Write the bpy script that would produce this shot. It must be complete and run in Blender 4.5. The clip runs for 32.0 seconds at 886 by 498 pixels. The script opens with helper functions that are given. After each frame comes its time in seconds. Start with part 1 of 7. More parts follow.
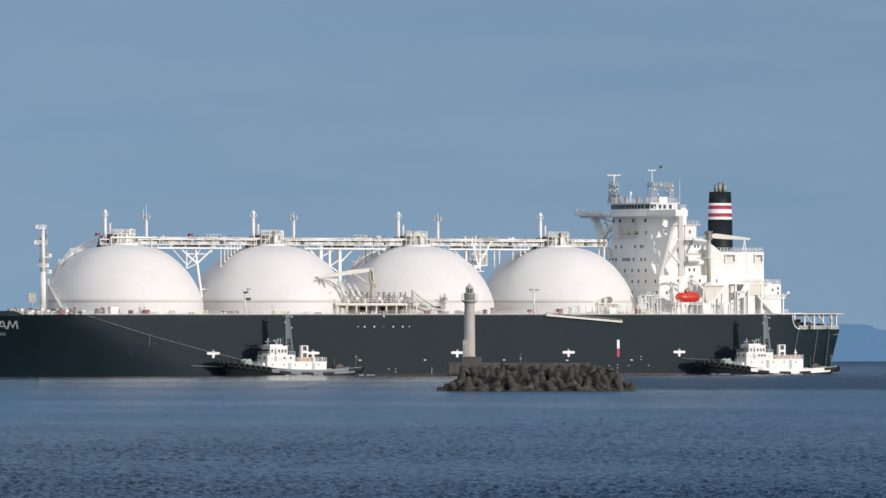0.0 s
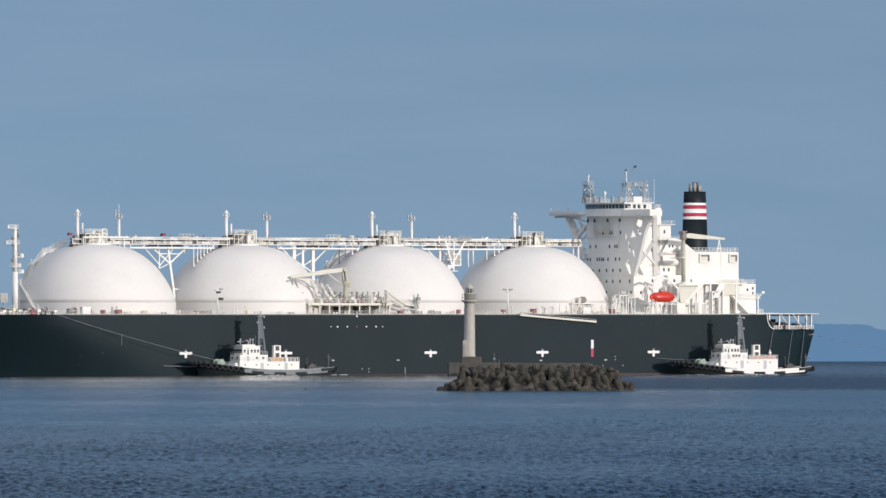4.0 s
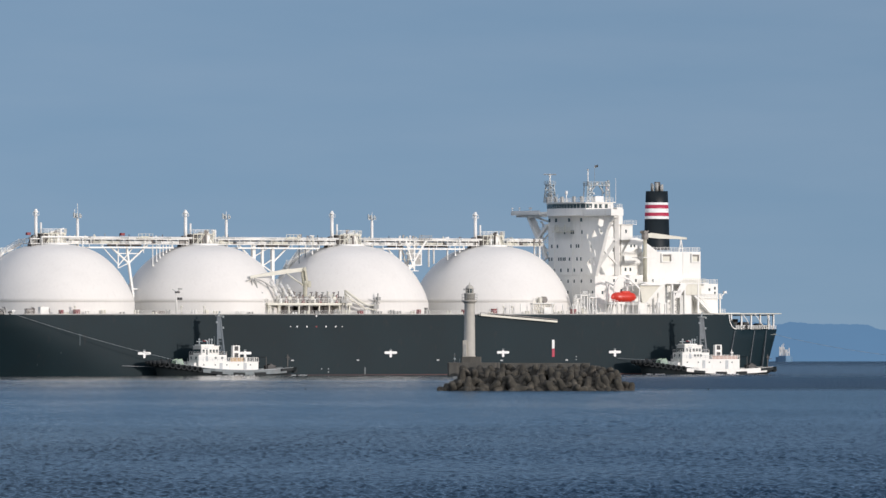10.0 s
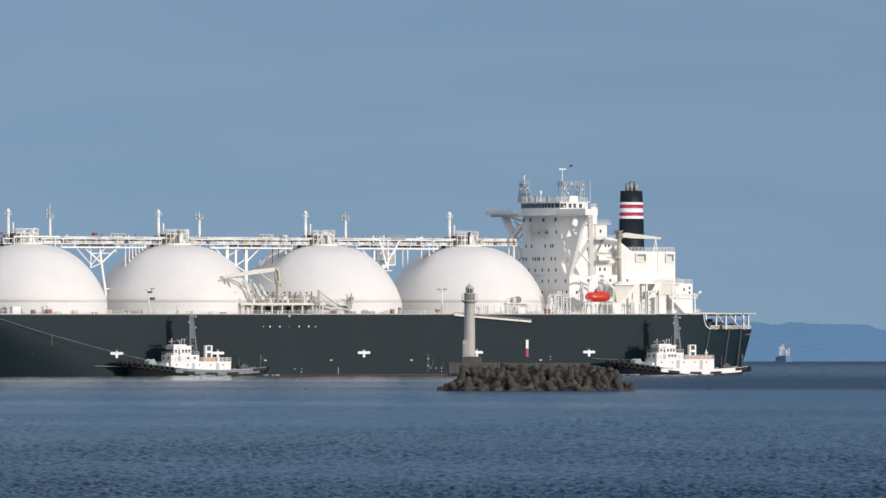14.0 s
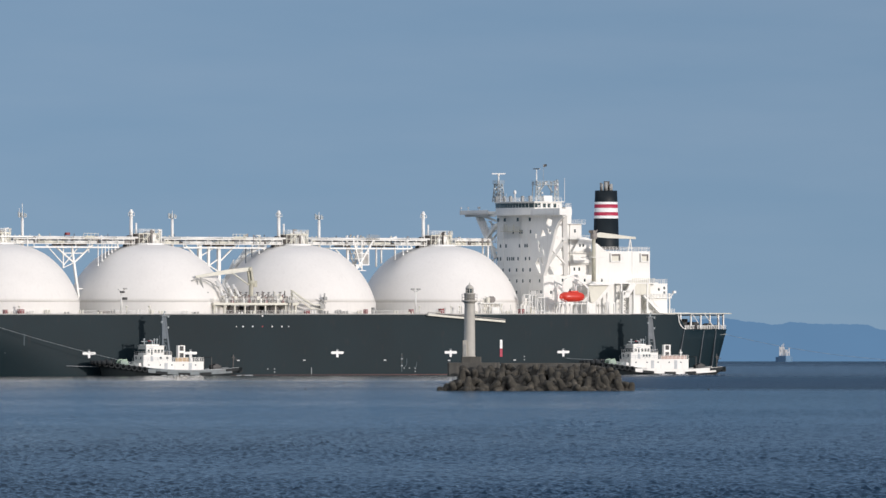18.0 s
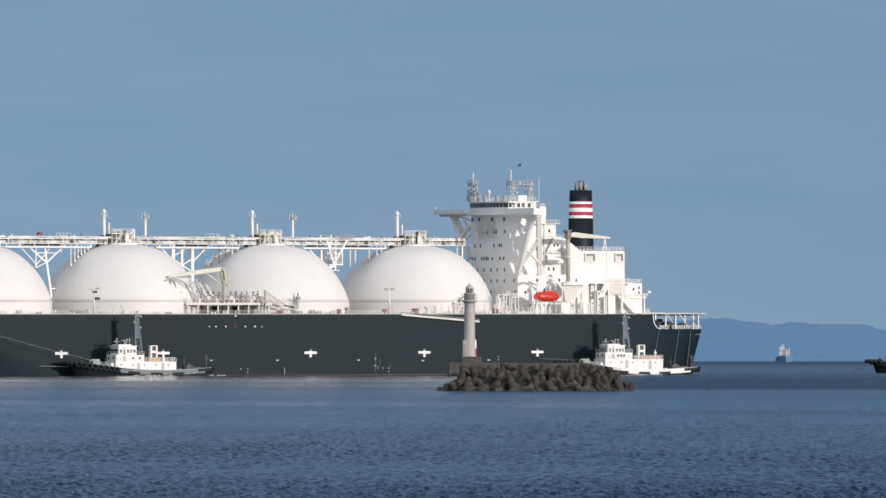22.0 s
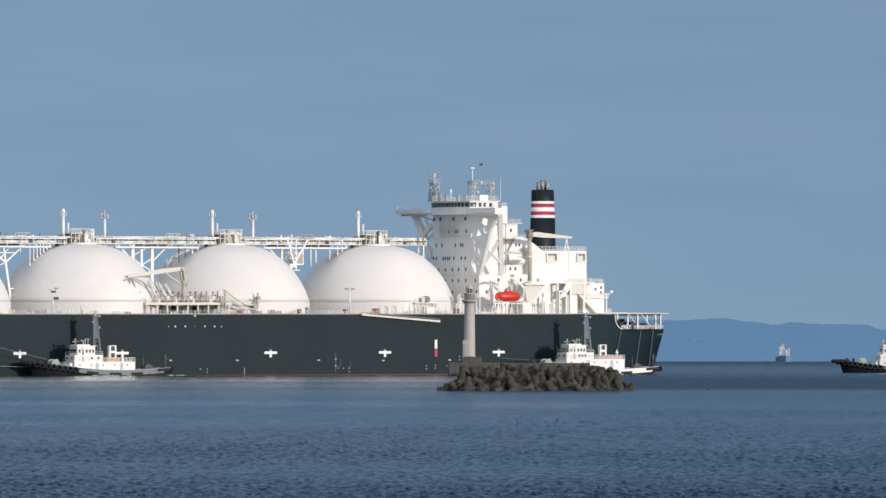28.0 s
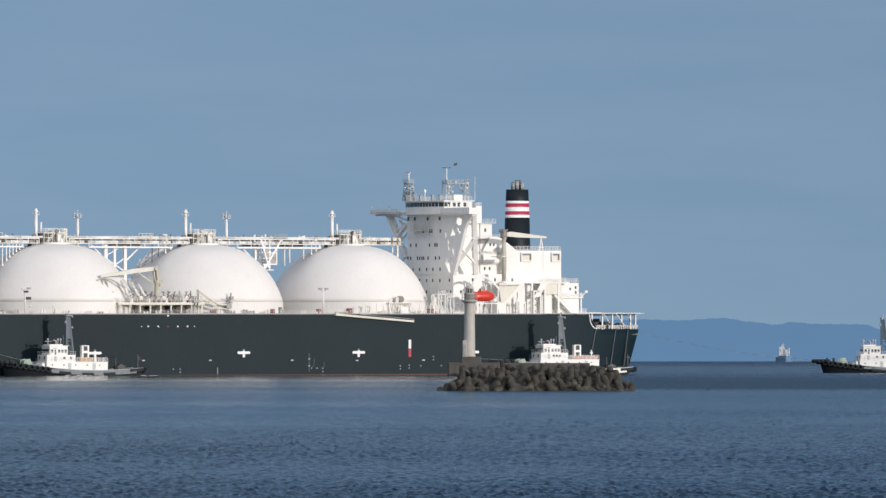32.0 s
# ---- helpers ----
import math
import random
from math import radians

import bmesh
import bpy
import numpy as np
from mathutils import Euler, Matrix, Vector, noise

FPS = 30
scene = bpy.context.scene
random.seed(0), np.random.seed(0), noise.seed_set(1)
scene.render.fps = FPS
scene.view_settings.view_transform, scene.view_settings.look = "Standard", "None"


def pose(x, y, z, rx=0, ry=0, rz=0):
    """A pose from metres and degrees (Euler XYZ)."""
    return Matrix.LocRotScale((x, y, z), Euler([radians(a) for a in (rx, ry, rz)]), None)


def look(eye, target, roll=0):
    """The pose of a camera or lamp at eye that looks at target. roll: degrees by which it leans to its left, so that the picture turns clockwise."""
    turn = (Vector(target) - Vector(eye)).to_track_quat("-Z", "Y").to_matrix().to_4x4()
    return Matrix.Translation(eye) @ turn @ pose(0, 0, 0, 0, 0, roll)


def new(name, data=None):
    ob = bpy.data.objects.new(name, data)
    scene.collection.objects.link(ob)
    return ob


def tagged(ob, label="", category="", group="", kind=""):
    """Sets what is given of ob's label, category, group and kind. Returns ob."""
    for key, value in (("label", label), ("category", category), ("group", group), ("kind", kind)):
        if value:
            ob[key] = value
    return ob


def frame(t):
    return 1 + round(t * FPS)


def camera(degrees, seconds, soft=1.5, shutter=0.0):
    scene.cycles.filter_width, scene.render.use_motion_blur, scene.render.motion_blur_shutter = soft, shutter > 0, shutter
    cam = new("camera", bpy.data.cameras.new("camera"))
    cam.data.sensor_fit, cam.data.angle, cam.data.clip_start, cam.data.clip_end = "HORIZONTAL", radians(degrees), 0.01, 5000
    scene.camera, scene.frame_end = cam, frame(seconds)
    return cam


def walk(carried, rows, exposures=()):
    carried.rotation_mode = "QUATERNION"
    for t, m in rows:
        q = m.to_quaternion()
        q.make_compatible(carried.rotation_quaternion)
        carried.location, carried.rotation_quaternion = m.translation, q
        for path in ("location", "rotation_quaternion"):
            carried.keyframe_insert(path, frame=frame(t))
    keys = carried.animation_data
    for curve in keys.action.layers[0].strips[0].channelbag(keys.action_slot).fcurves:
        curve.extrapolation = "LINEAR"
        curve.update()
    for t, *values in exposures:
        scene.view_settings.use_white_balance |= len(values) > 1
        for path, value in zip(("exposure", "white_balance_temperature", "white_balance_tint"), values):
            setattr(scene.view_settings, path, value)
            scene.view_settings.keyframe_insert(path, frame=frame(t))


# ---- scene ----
from mathutils import geometry

cam = camera(5.456, 32.0, soft=1.45)
EYE_Z = 7.005
walk(cam, [(0.0, pose(0, 0, EYE_Z, 90.611, 0, 0)), (32.0, pose(0, 0, EYE_Z, 90.611, 0, 0))],
     exposures=[(0.0, 0.01, 6420, 15.5), (32.0, 0.01, 6420, 15.5)])

# ---- sky and sun: low afternoon sun from the right, behind the camera ----
SUN_TURN, SUN_RISE = 52.0, 11.0
to_sun = Vector((math.sin(radians(SUN_TURN)) * math.cos(radians(SUN_RISE)),
                 -math.cos(radians(SUN_TURN)) * math.cos(radians(SUN_RISE)), math.sin(radians(SUN_RISE))))
world = bpy.data.worlds.new("sky")
scene.world = world
world.use_nodes = True
wn, wl = world.node_tree.nodes, world.node_tree.links
wn.clear()
w_out, w_bg, w_sky = wn.new("ShaderNodeOutputWorld"), wn.new("ShaderNodeBackground"), wn.new("ShaderNodeTexSky")
w_sky.sky_type, w_sky.sun_disc = "NISHITA", False
w_sky.sun_elevation, w_sky.sun_rotation = radians(SUN_RISE), radians(180 - SUN_TURN)
w_sky.altitude, w_sky.air_density, w_sky.dust_density, w_sky.ozone_density = 0, 1.0, 1.3, 2.0
w_co, w_lift, w_norm = wn.new("ShaderNodeTexCoord"), wn.new("ShaderNodeVectorMath"), wn.new("ShaderNodeVectorMath")
w_lift.operation, w_norm.operation = "ADD", "NORMALIZE"
w_lift.inputs[1].default_value = (0, 0, 0.22)
wl.new(w_co.outputs["Generated"], w_lift.inputs[0])
wl.new(w_lift.outputs[0], w_norm.inputs[0])
wl.new(w_norm.outputs[0], w_sky.inputs["Vector"])
# broken bright cloud overhead and behind, above the clear sky ahead
w_sep, w_rise, w_cloud = wn.new("ShaderNodeSeparateXYZ"), wn.new("ShaderNodeMapRange"), wn.new("ShaderNodeTexNoise")
w_rise.interpolation_type = "SMOOTHSTEP"
w_rise.inputs["From Min"].default_value, w_rise.inputs["From Max"].default_value = 0.42, 0.85
w_cloud.inputs["Scale"].default_value, w_cloud.inputs["Detail"].default_value = 2.2, 5
w_patch, w_amount, w_veil = wn.new("ShaderNodeMapRange"), wn.new("ShaderNodeMath"), wn.new("ShaderNodeMix")
w_patch.inputs["From Min"].default_value, w_patch.inputs["From Max"].default_value = 0.35, 0.65
w_patch.inputs["To Min"].default_value, w_patch.inputs["To Max"].default_value = 0.55, 1.0
w_amount.operation = "MULTIPLY"
w_veil.data_type = "RGBA"
w_veil.inputs["B"].default_value = (7.7, 8.0, 8.4, 1)
wl.new(w_co.outputs["Generated"], w_sep.inputs[0])
w_tilt = wn.new("ShaderNodeMath")
w_tilt.operation = "MULTIPLY_ADD"
w_tilt.inputs[1].default_value = -0.55
wl.new(w_sep.outputs["Y"], w_tilt.inputs[0])
wl.new(w_sep.outputs["Z"], w_tilt.inputs[2])
wl.new(w_tilt.outputs[0], w_rise.inputs["Value"])
wl.new(w_co.outputs["Generated"], w_cloud.inputs["Vector"])
wl.new(w_cloud.outputs["Fac"], w_patch.inputs["Value"])
wl.new(w_rise.outputs[0], w_amount.inputs[0])
wl.new(w_patch.outputs[0], w_amount.inputs[1])
wl.new(w_amount.outputs[0], w_veil.inputs["Factor"])
wl.new(w_sky.outputs["Color"], w_veil.inputs["A"])
# faint wisps in the clear strip
w_map, w_wisp, w_thin, w_mist = wn.new("ShaderNodeMapping"), wn.new("ShaderNodeTexNoise"), wn.new("ShaderNodeMapRange"), wn.new("ShaderNodeMix")
w_map.inputs["Scale"].default_value = (26, 26, 150)
w_map.inputs["Rotation"].default_value = (0, radians(4), 0)
w_map.inputs["Location"].default_value = (5.3, 2.1, 0)
w_wisp.inputs["Scale"].default_value, w_wisp.inputs["Detail"].default_value = 1.0, 4
w_thin.inputs["From Min"].default_value, w_thin.inputs["From Max"].default_value = 0.35, 0.75
w_thin.inputs["To Max"].default_value = 0.07
w_mist.data_type = "RGBA"
w_mist.inputs["B"].default_value = (4.6, 5.0, 5.4, 1)
wl.new(w_co.outputs["Generated"], w_map.inputs["Vector"])
wl.new(w_map.outputs[0], w_wisp.inputs["Vector"])
wl.new(w_wisp.outputs["Fac"], w_thin.inputs["Value"])
wl.new(w_thin.outputs[0], w_mist.inputs["Factor"])
wl.new(w_veil.outputs["Result"], w_mist.inputs["A"])
wl.new(w_mist.outputs["Result"], w_bg.inputs["Color"])
w_bg.inputs["Strength"].default_value = 0.122
wl.new(w_bg.outputs[0], w_out.inputs["Surface"])

sun_data = bpy.data.lights.new("sun", "SUN")
sun_data.energy, sun_data.angle, sun_data.color = 2.42, radians(2.0), (1.0, 0.95, 0.87)
sun = new("sun", sun_data)
sun.matrix_world = look(to_sun * 100, (0, 0, 0))


# ---- materials ----
def paint(name, color, rough=0.5, vary=0.06, scale=0.5, streak=0.0, rust=0.0, metal=0.0, bump=0.0, gloss=0.5, spread=0.12):
    """A weathered paint: broad patches, fine grain, streaks that run down and specks of rust."""
    m = bpy.data.materials.new(name)
    m.use_nodes = True
    n, l = m.node_tree.nodes, m.node_tree.links
    b = n["Principled BSDF"]
    co = n.new("ShaderNodeTexCoord")
    big, fine = n.new("ShaderNodeTexNoise"), n.new("ShaderNodeTexNoise")
    big.inputs["Scale"].default_value, big.inputs["Detail"].default_value = scale, 6
    fine.inputs["Scale"].default_value, fine.inputs["Detail"].default_value = scale * 14, 4
    l.new(co.outputs["Object"], big.inputs["Vector"])
    l.new(co.outputs["Object"], fine.inputs["Vector"])
    mix = n.new("ShaderNodeMath")
    mix.operation = "MULTIPLY_ADD"
    mix.inputs[1].default_value = 0.4
    l.new(fine.outputs["Fac"], mix.inputs[0])
    l.new(big.outputs["Fac"], mix.inputs[2])
    ramp = n.new("ShaderNodeMapRange")
    ramp.inputs["From Min"].default_value, ramp.inputs["From Max"].default_value = 0.45, 0.95
    ramp.inputs["To Min"].default_value, ramp.inputs["To Max"].default_value = 1 - vary, 1 + vary
    l.new(mix.outputs[0], ramp.inputs["Value"])
    tone = n.new("ShaderNodeMix")
    tone.data_type, tone.blend_type = "RGBA", "MULTIPLY"
    tone.inputs["Factor"].default_value = 1
    tone.inputs["A"].default_value = (*color, 1)
    l.new(ramp.outputs[0], tone.inputs["B"])
    last = tone.outputs["Result"]
    for amount, stain, sc, lo, hi in ((streak, (0.32, 0.27, 0.22), (1.2, 1.2, 0.09), 0.55, 0.78), (rust, (0.26, 0.10, 0.04), (0.8, 0.8, 0.25), 0.62, 0.74)):
        if amount:
            mp, ns, rg, mx = n.new("ShaderNodeMapping"), n.new("ShaderNodeTexNoise"), n.new("ShaderNodeMapRange"), n.new("ShaderNodeMix")
            mp.inputs["Scale"].default_value = sc
            ns.inputs["Scale"].default_value, ns.inputs["Detail"].default_value = 1.0, 7
            rg.inputs["From Min"].default_value, rg.inputs["From Max"].default_value = lo, hi
            rg.inputs["To Max"].default_value = amount
            mx.data_type = "RGBA"
            mx.inputs["B"].default_value = (*[c * 0.5 + s * 0.5 for c, s in zip(color, stain)], 1)
            l.new(co.outputs["Object"], mp.inputs["Vector"])
            l.new(mp.outputs[0], ns.inputs["Vector"])
            l.new(ns.outputs["Fac"], rg.inputs["Value"])
            l.new(rg.outputs[0], mx.inputs["Factor"])
            l.new(last, mx.inputs["A"])
            last = mx.outputs["Result"]
    l.new(last, b.inputs["Base Color"])
    rr = n.new("ShaderNodeMapRange")
    rr.inputs["To Min"].default_value, rr.inputs["To Max"].default_value = max(rough - spread, 0.05), min(rough + spread, 1)
    l.new(fine.outputs["Fac"], rr.inputs["Value"])
    l.new(rr.outputs[0], b.inputs["Roughness"])
    b.inputs["Metallic"].default_value = metal
    b.inputs["Specular IOR Level"].default_value = gloss
    if bump:
        bp = n.new("ShaderNodeBump")
        bp.inputs["Strength"].default_value, bp.inputs["Distance"].default_value = 0.6, bump
        l.new(fine.outputs["Fac"], bp.inputs["Height"])
        l.new(bp.outputs[0], b.inputs["Normal"])
    return m


M_WHITE = paint("white_ship_paint", (0.825, 0.815, 0.77), 0.45, 0.05, 0.25, 0.35, 0.25)
M_DOME = paint("white_tank_paint", (0.79, 0.765, 0.718), 0.55, 0.045, 0.10, 0.16)
M_CREAM = paint("cream_crane_paint", (0.70, 0.68, 0.58), 0.5, 0.06, 0.4, 0.4, 0.3)
M_OLIVE = paint("dull_crane_paint", (0.50, 0.48, 0.38), 0.6, 0.14, 0.8, 0.5, 0.3)
M_HULL = paint("dark_hull_paint", (0.0038, 0.0158, 0.0215), 0.60, 0.2, 0.05, 0.0, 0.05, gloss=0.25, spread=0.05)
M_BOOT = paint("red_boot_paint", (0.085, 0.030, 0.026), 0.6, 0.3, 0.3, 0.5)
M_DECK = paint("deck_paint", (0.22, 0.23, 0.21), 0.7, 0.15, 0.3)
M_MARK = paint("white_mark_paint", (0.82, 0.82, 0.80), 0.5, 0.05, 2.0)
M_FAINT = paint("worn_lettering_paint", (0.27, 0.30, 0.31), 0.6, 0.15, 2.0)
M_RED = paint("red_paint", (0.42, 0.022, 0.06), 0.45, 0.1, 1.0)
M_ORANGE = paint("lifeboat_orange", (0.62, 0.040, 0.020), 0.35, 0.06, 0.8)
M_TAN = paint("tan_cover", (0.55, 0.36, 0.17), 0.7, 0.12, 1.5)
M_BLACK = paint("black_paint", (0.012, 0.014, 0.016), 0.5, 0.2, 0.8)
M_FUNNEL = paint("funnel_black", (0.009, 0.015, 0.019), 0.5, 0.15, 0.3, gloss=0.2)
M_DKRED = paint("dark_red_paint", (0.20, 0.02, 0.025), 0.5, 0.15, 1.0)
M_GREY = paint("grey_steel", (0.34, 0.34, 0.32), 0.55, 0.18, 0.8, 0.0, 0.4)
# dark fittings, and the shade put into gaps between bridge pipes
M_DULL = paint("dark_fitting_and_shade_paint", (0.075, 0.066, 0.058), 0.65, 0.3, 1.0, 0.2, 0.5)
M_PIPE = paint("dull_pipe_paint", (0.24, 0.22, 0.20), 0.6, 0.25, 1.2, 0.3, 0.6)
M_BLUE = paint("blue_grey_mast_paint", (0.055, 0.085, 0.11), 0.5, 0.12, 0.8)
M_GREENROPE = paint("pale_green_rope", (0.36, 0.46, 0.36), 0.85, 0.3, 3.0)
M_GREYMAST = paint("grey_mast_paint", (0.13, 0.15, 0.165), 0.6, 0.15, 0.8)
M_DULLGREY = paint("dull_grey_bulwark", (0.17, 0.20, 0.21), 0.6, 0.2, 0.8, 0.4, 0.4)
M_TUGGREY = paint("tug_grey_paint", (0.36, 0.40, 0.41), 0.5, 0.12, 0.8, 0.3, 0.3)
M_TUGHULL = paint("tug_hull_black", (0.0085, 0.0135, 0.0155), 0.55, 0.25, 0.6, gloss=0.25)
M_STRAKE = paint("dull_strake_paint", (0.085, 0.115, 0.13), 0.7, 0.3, 1.0)
M_NAME = paint("pale_lettering_paint", (0.5, 0.52, 0.53), 0.6, 0.12, 2.0)
M_BROWN = paint("faded_brown_cover", (0.50, 0.33, 0.27), 0.8, 0.12, 1.5)
M_RUBBER = paint("black_rubber", (0.022, 0.026, 0.028), 0.85, 0.3, 2.0, bump=0.05)
M_TOWER = paint("weathered_tower_tile", (0.44, 0.42, 0.37), 0.6, 0.08, 0.9, 0.4, bump=0.01)
M_CONC = paint("dark_wet_concrete", (0.055, 0.050, 0.039), 0.95, 0.55, 1.1, 0.7, bump=0.14)
M_CAISSON = paint("caisson_concrete", (0.085, 0.082, 0.072), 0.9, 0.3, 0.5, 0.6, bump=0.06)
M_FOAM = paint("sea_foam", (0.75, 0.78, 0.80), 0.8, 0.1, 3.0)
# far ship's paints: the haze over it is put into their colour
M_FAR = paint("far_hull_haze_paint", (0.13, 0.24, 0.365), 0.7, 0.1, 0.6)
M_FARTOP = paint("far_house_haze_paint", (0.55, 0.55, 0.54), 0.7, 0.1, 0.6)


def glass_material():
    m = bpy.data.materials.new("dark_window_glass")
    m.use_nodes = True
    n, l = m.node_tree.nodes, m.node_tree.links
    b = n["Principled BSDF"]
    ns = n.new("ShaderNodeTexNoise")
    ns.inputs["Scale"].default_value = 0.8
    rg = n.new("ShaderNodeMapRange")
    rg.inputs["To Min"].default_value, rg.inputs["To Max"].default_value = 0.03, 0.15
    l.new(ns.outputs["Fac"], rg.inputs["Value"])
    l.new(rg.outputs[0], b.inputs["Roughness"])
    b.inputs["Base Color"].default_value = (0.042, 0.070, 0.076, 1)
    return m


M_GLASS = glass_material()


def water_material():
    m = bpy.data.materials.new("sea_water")
    m.use_nodes = True
    n, l = m.node_tree.nodes, m.node_tree.links
    b = n["Principled BSDF"]
    co, mp, ns = n.new("ShaderNodeTexCoord"), n.new("ShaderNodeMapping"), n.new("ShaderNodeTexNoise")
    mp.inputs["Scale"].default_value = (0.0022, 0.0048, 1)
    ns.inputs["Scale"].default_value, ns.inputs["Detail"].default_value = 1.0, 5
    l.new(co.outputs["Object"], mp.inputs["Vector"])
    l.new(mp.outputs[0], ns.inputs["Vector"])
    ramp = n.new("ShaderNodeValToRGB")
    ramp.color_ramp.elements[0].position, ramp.color_ramp.elements[0].color = 0.3, (0.004, 0.022, 0.045, 1)
    ramp.color_ramp.elements[1].position, ramp.color_ramp.elements[1].color = 0.7, (0.008, 0.034, 0.064, 1)
    l.new(ns.outputs["Fac"], ramp.inputs["Fac"])
    b.inputs["IOR"].default_value = 1.333
    rg = n.new("ShaderNodeMapRange")
    rg.inputs["To Min"].default_value, rg.inputs["To Max"].default_value = 0.10, 0.22
    l.new(ns.outputs["Fac"], rg.inputs["Value"])
    rip = n.new("ShaderNodeTexNoise")
    rip.inputs["Scale"].default_value, rip.inputs["Detail"].default_value = 0.9, 6
    l.new(co.outputs["Object"], rip.inputs["Vector"])
    bp = n.new("ShaderNodeBump")
    bp.inputs["Strength"].default_value = 0.85
    sep, calm = n.new("ShaderNodeSeparateXYZ"), n.new("ShaderNodeMapRange")
    calm.inputs["From Min"].default_value, calm.inputs["From Max"].default_value = 1900, 1950
    calm.inputs["To Min"].default_value, calm.inputs["To Max"].default_value = 0.40, 0.05
    l.new(co.outputs["Object"], sep.inputs[0])
    l.new(sep.outputs["Y"], calm.inputs["Value"])
    l.new(calm.outputs[0], bp.inputs["Distance"])
    mp2, gust = n.new("ShaderNodeMapping"), n.new("ShaderNodeTexNoise")
    mp2.inputs["Scale"].default_value, mp2.inputs["Location"].default_value = (0.0045, 0.0030, 1), (0.35, 0.6, 0)
    gust.inputs["Scale"].default_value, gust.inputs["Detail"].default_value = 1.0, 4
    far_rough = n.new("ShaderNodeMapRange")
    far_rough.inputs["From Min"].default_value, far_rough.inputs["From Max"].default_value = 0.38, 0.62
    far_rough.inputs["To Min"].default_value, far_rough.inputs["To Max"].default_value = 0.05, 0.18
    l.new(co.outputs["Object"], mp2.inputs["Vector"])
    l.new(mp2.outputs[0], gust.inputs["Vector"])
    l.new(gust.outputs["Fac"], far_rough.inputs["Value"])
    # open water beyond the breakwater head is ruffled more than its lee
    lee, ruffled = n.new("ShaderNodeMapRange"), n.new("ShaderNodeMath")
    lee.interpolation_type = "SMOOTHSTEP"
    lee.inputs["From Min"].default_value, lee.inputs["From Max"].default_value = 8, 40
    lee.inputs["To Max"].default_value = 1.0
    l.new(sep.outputs["X"], lee.inputs["Value"])
    l.new(far_rough.outputs[0], ruffled.inputs[0])
    l.new(lee.outputs[0], ruffled.inputs[1])
    l.new(ruffled.outputs[0], calm.inputs["To Max"])
    beyond, spread, mat_rough = n.new("ShaderNodeValToRGB"), n.new("ShaderNodeMath"), n.new("ShaderNodeMath")
    offing = n.new("ShaderNodeMath")
    offing.operation, offing.inputs[1].default_value = "DIVIDE", 5000.0
    gusty = beyond.color_ramp
    gusty.elements[0].position, gusty.elements[0].color = 0.304, (0, 0, 0, 1)
    gusty.elements[1].position, gusty.elements[1].color = 0.334, (0.15, 0.15, 0.15, 1)
    for at, v in ((0.43, 0.13), (0.53, 0.02), (0.68, 0.02), (0.84, 0.13)):
        stop = gusty.elements.new(at)
        stop.color = (v, v, v, 1)
    spread.operation = "MULTIPLY"
    l.new(sep.outputs["Y"], offing.inputs[0])
    l.new(offing.outputs[0], beyond.inputs["Fac"])
    l.new(beyond.outputs[0], spread.inputs[0])
    l.new(lee.outputs[0], spread.inputs[1])
    l.new(rg.outputs[0], mat_rough.inputs[0])
    l.new(spread.outputs[0], mat_rough.inputs[1])
    # slick strip under the far side of the lee
    slick, sheen, sheltered = n.new("ShaderNodeMapRange"), n.new("ShaderNodeMath"), n.new("ShaderNodeMath")
    slick.inputs["From Min"].default_value, slick.inputs["From Max"].default_value = 1960, 2060
    slick.inputs["To Max"].default_value = -0.09
    sheltered.operation, sheltered.inputs[1].default_value = "MULTIPLY_ADD", -1.0
    sheltered.inputs[2].default_value = 1.0
    sheen.operation = "MULTIPLY_ADD"
    l.new(sep.outputs["Y"], slick.inputs["Value"])
    l.new(lee.outputs[0], sheltered.inputs[0])
    l.new(slick.outputs[0], sheen.inputs[0])
    l.new(sheltered.outputs[0], sheen.inputs[1])
    l.new(mat_rough.outputs[0], sheen.inputs[2])
    l.new(sheen.outputs[0], b.inputs["Roughness"])
    near_chop = n.new("ShaderNodeMapRange")
    near_chop.inputs["From Min"].default_value, near_chop.inputs["From Max"].default_value = -10, 30
    near_chop.inputs["To Min"].default_value, near_chop.inputs["To Max"].default_value = 0.40, 0.52
    l.new(sep.outputs["X"], near_chop.inputs["Value"])
    # silty water on the harbour side, clearer water outside
    silt, murk, body = n.new("ShaderNodeMapRange"), n.new("ShaderNodeMath"), n.new("ShaderNodeMix")
    silt.inputs["From Min"].default_value, silt.inputs["From Max"].default_value = -30, 30
    silt.inputs["To Min"].default_value, silt.inputs["To Max"].default_value = 0.75, -0.15
    murk.operation = "ADD"
    body.data_type = "RGBA"
    body.inputs["B"].default_value = (0.028, 0.038, 0.037, 1)
    small = n.new("ShaderNodeMapRange")
    small.inputs["From Min"].default_value, small.inputs["From Max"].default_value = 0.35, 0.65
    small.inputs["To Min"].default_value, small.inputs["To Max"].default_value = -0.25, 0.35
    l.new(sep.outputs["X"], silt.inputs["Value"])
    l.new(gust.outputs["Fac"], small.inputs["Value"])
    l.new(silt.outputs[0], murk.inputs[0])
    l.new(small.outputs[0], murk.inputs[1])
    l.new(murk.outputs[0], body.inputs["Factor"])
    l.new(ramp.outputs["Color"], body.inputs["A"])
    # sky's bright blue reflection put into the water colour from Y 720 to 1570
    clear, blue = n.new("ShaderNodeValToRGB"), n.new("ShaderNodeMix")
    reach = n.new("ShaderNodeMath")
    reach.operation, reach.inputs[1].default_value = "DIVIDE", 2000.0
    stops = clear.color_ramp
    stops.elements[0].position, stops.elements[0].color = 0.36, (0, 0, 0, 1)
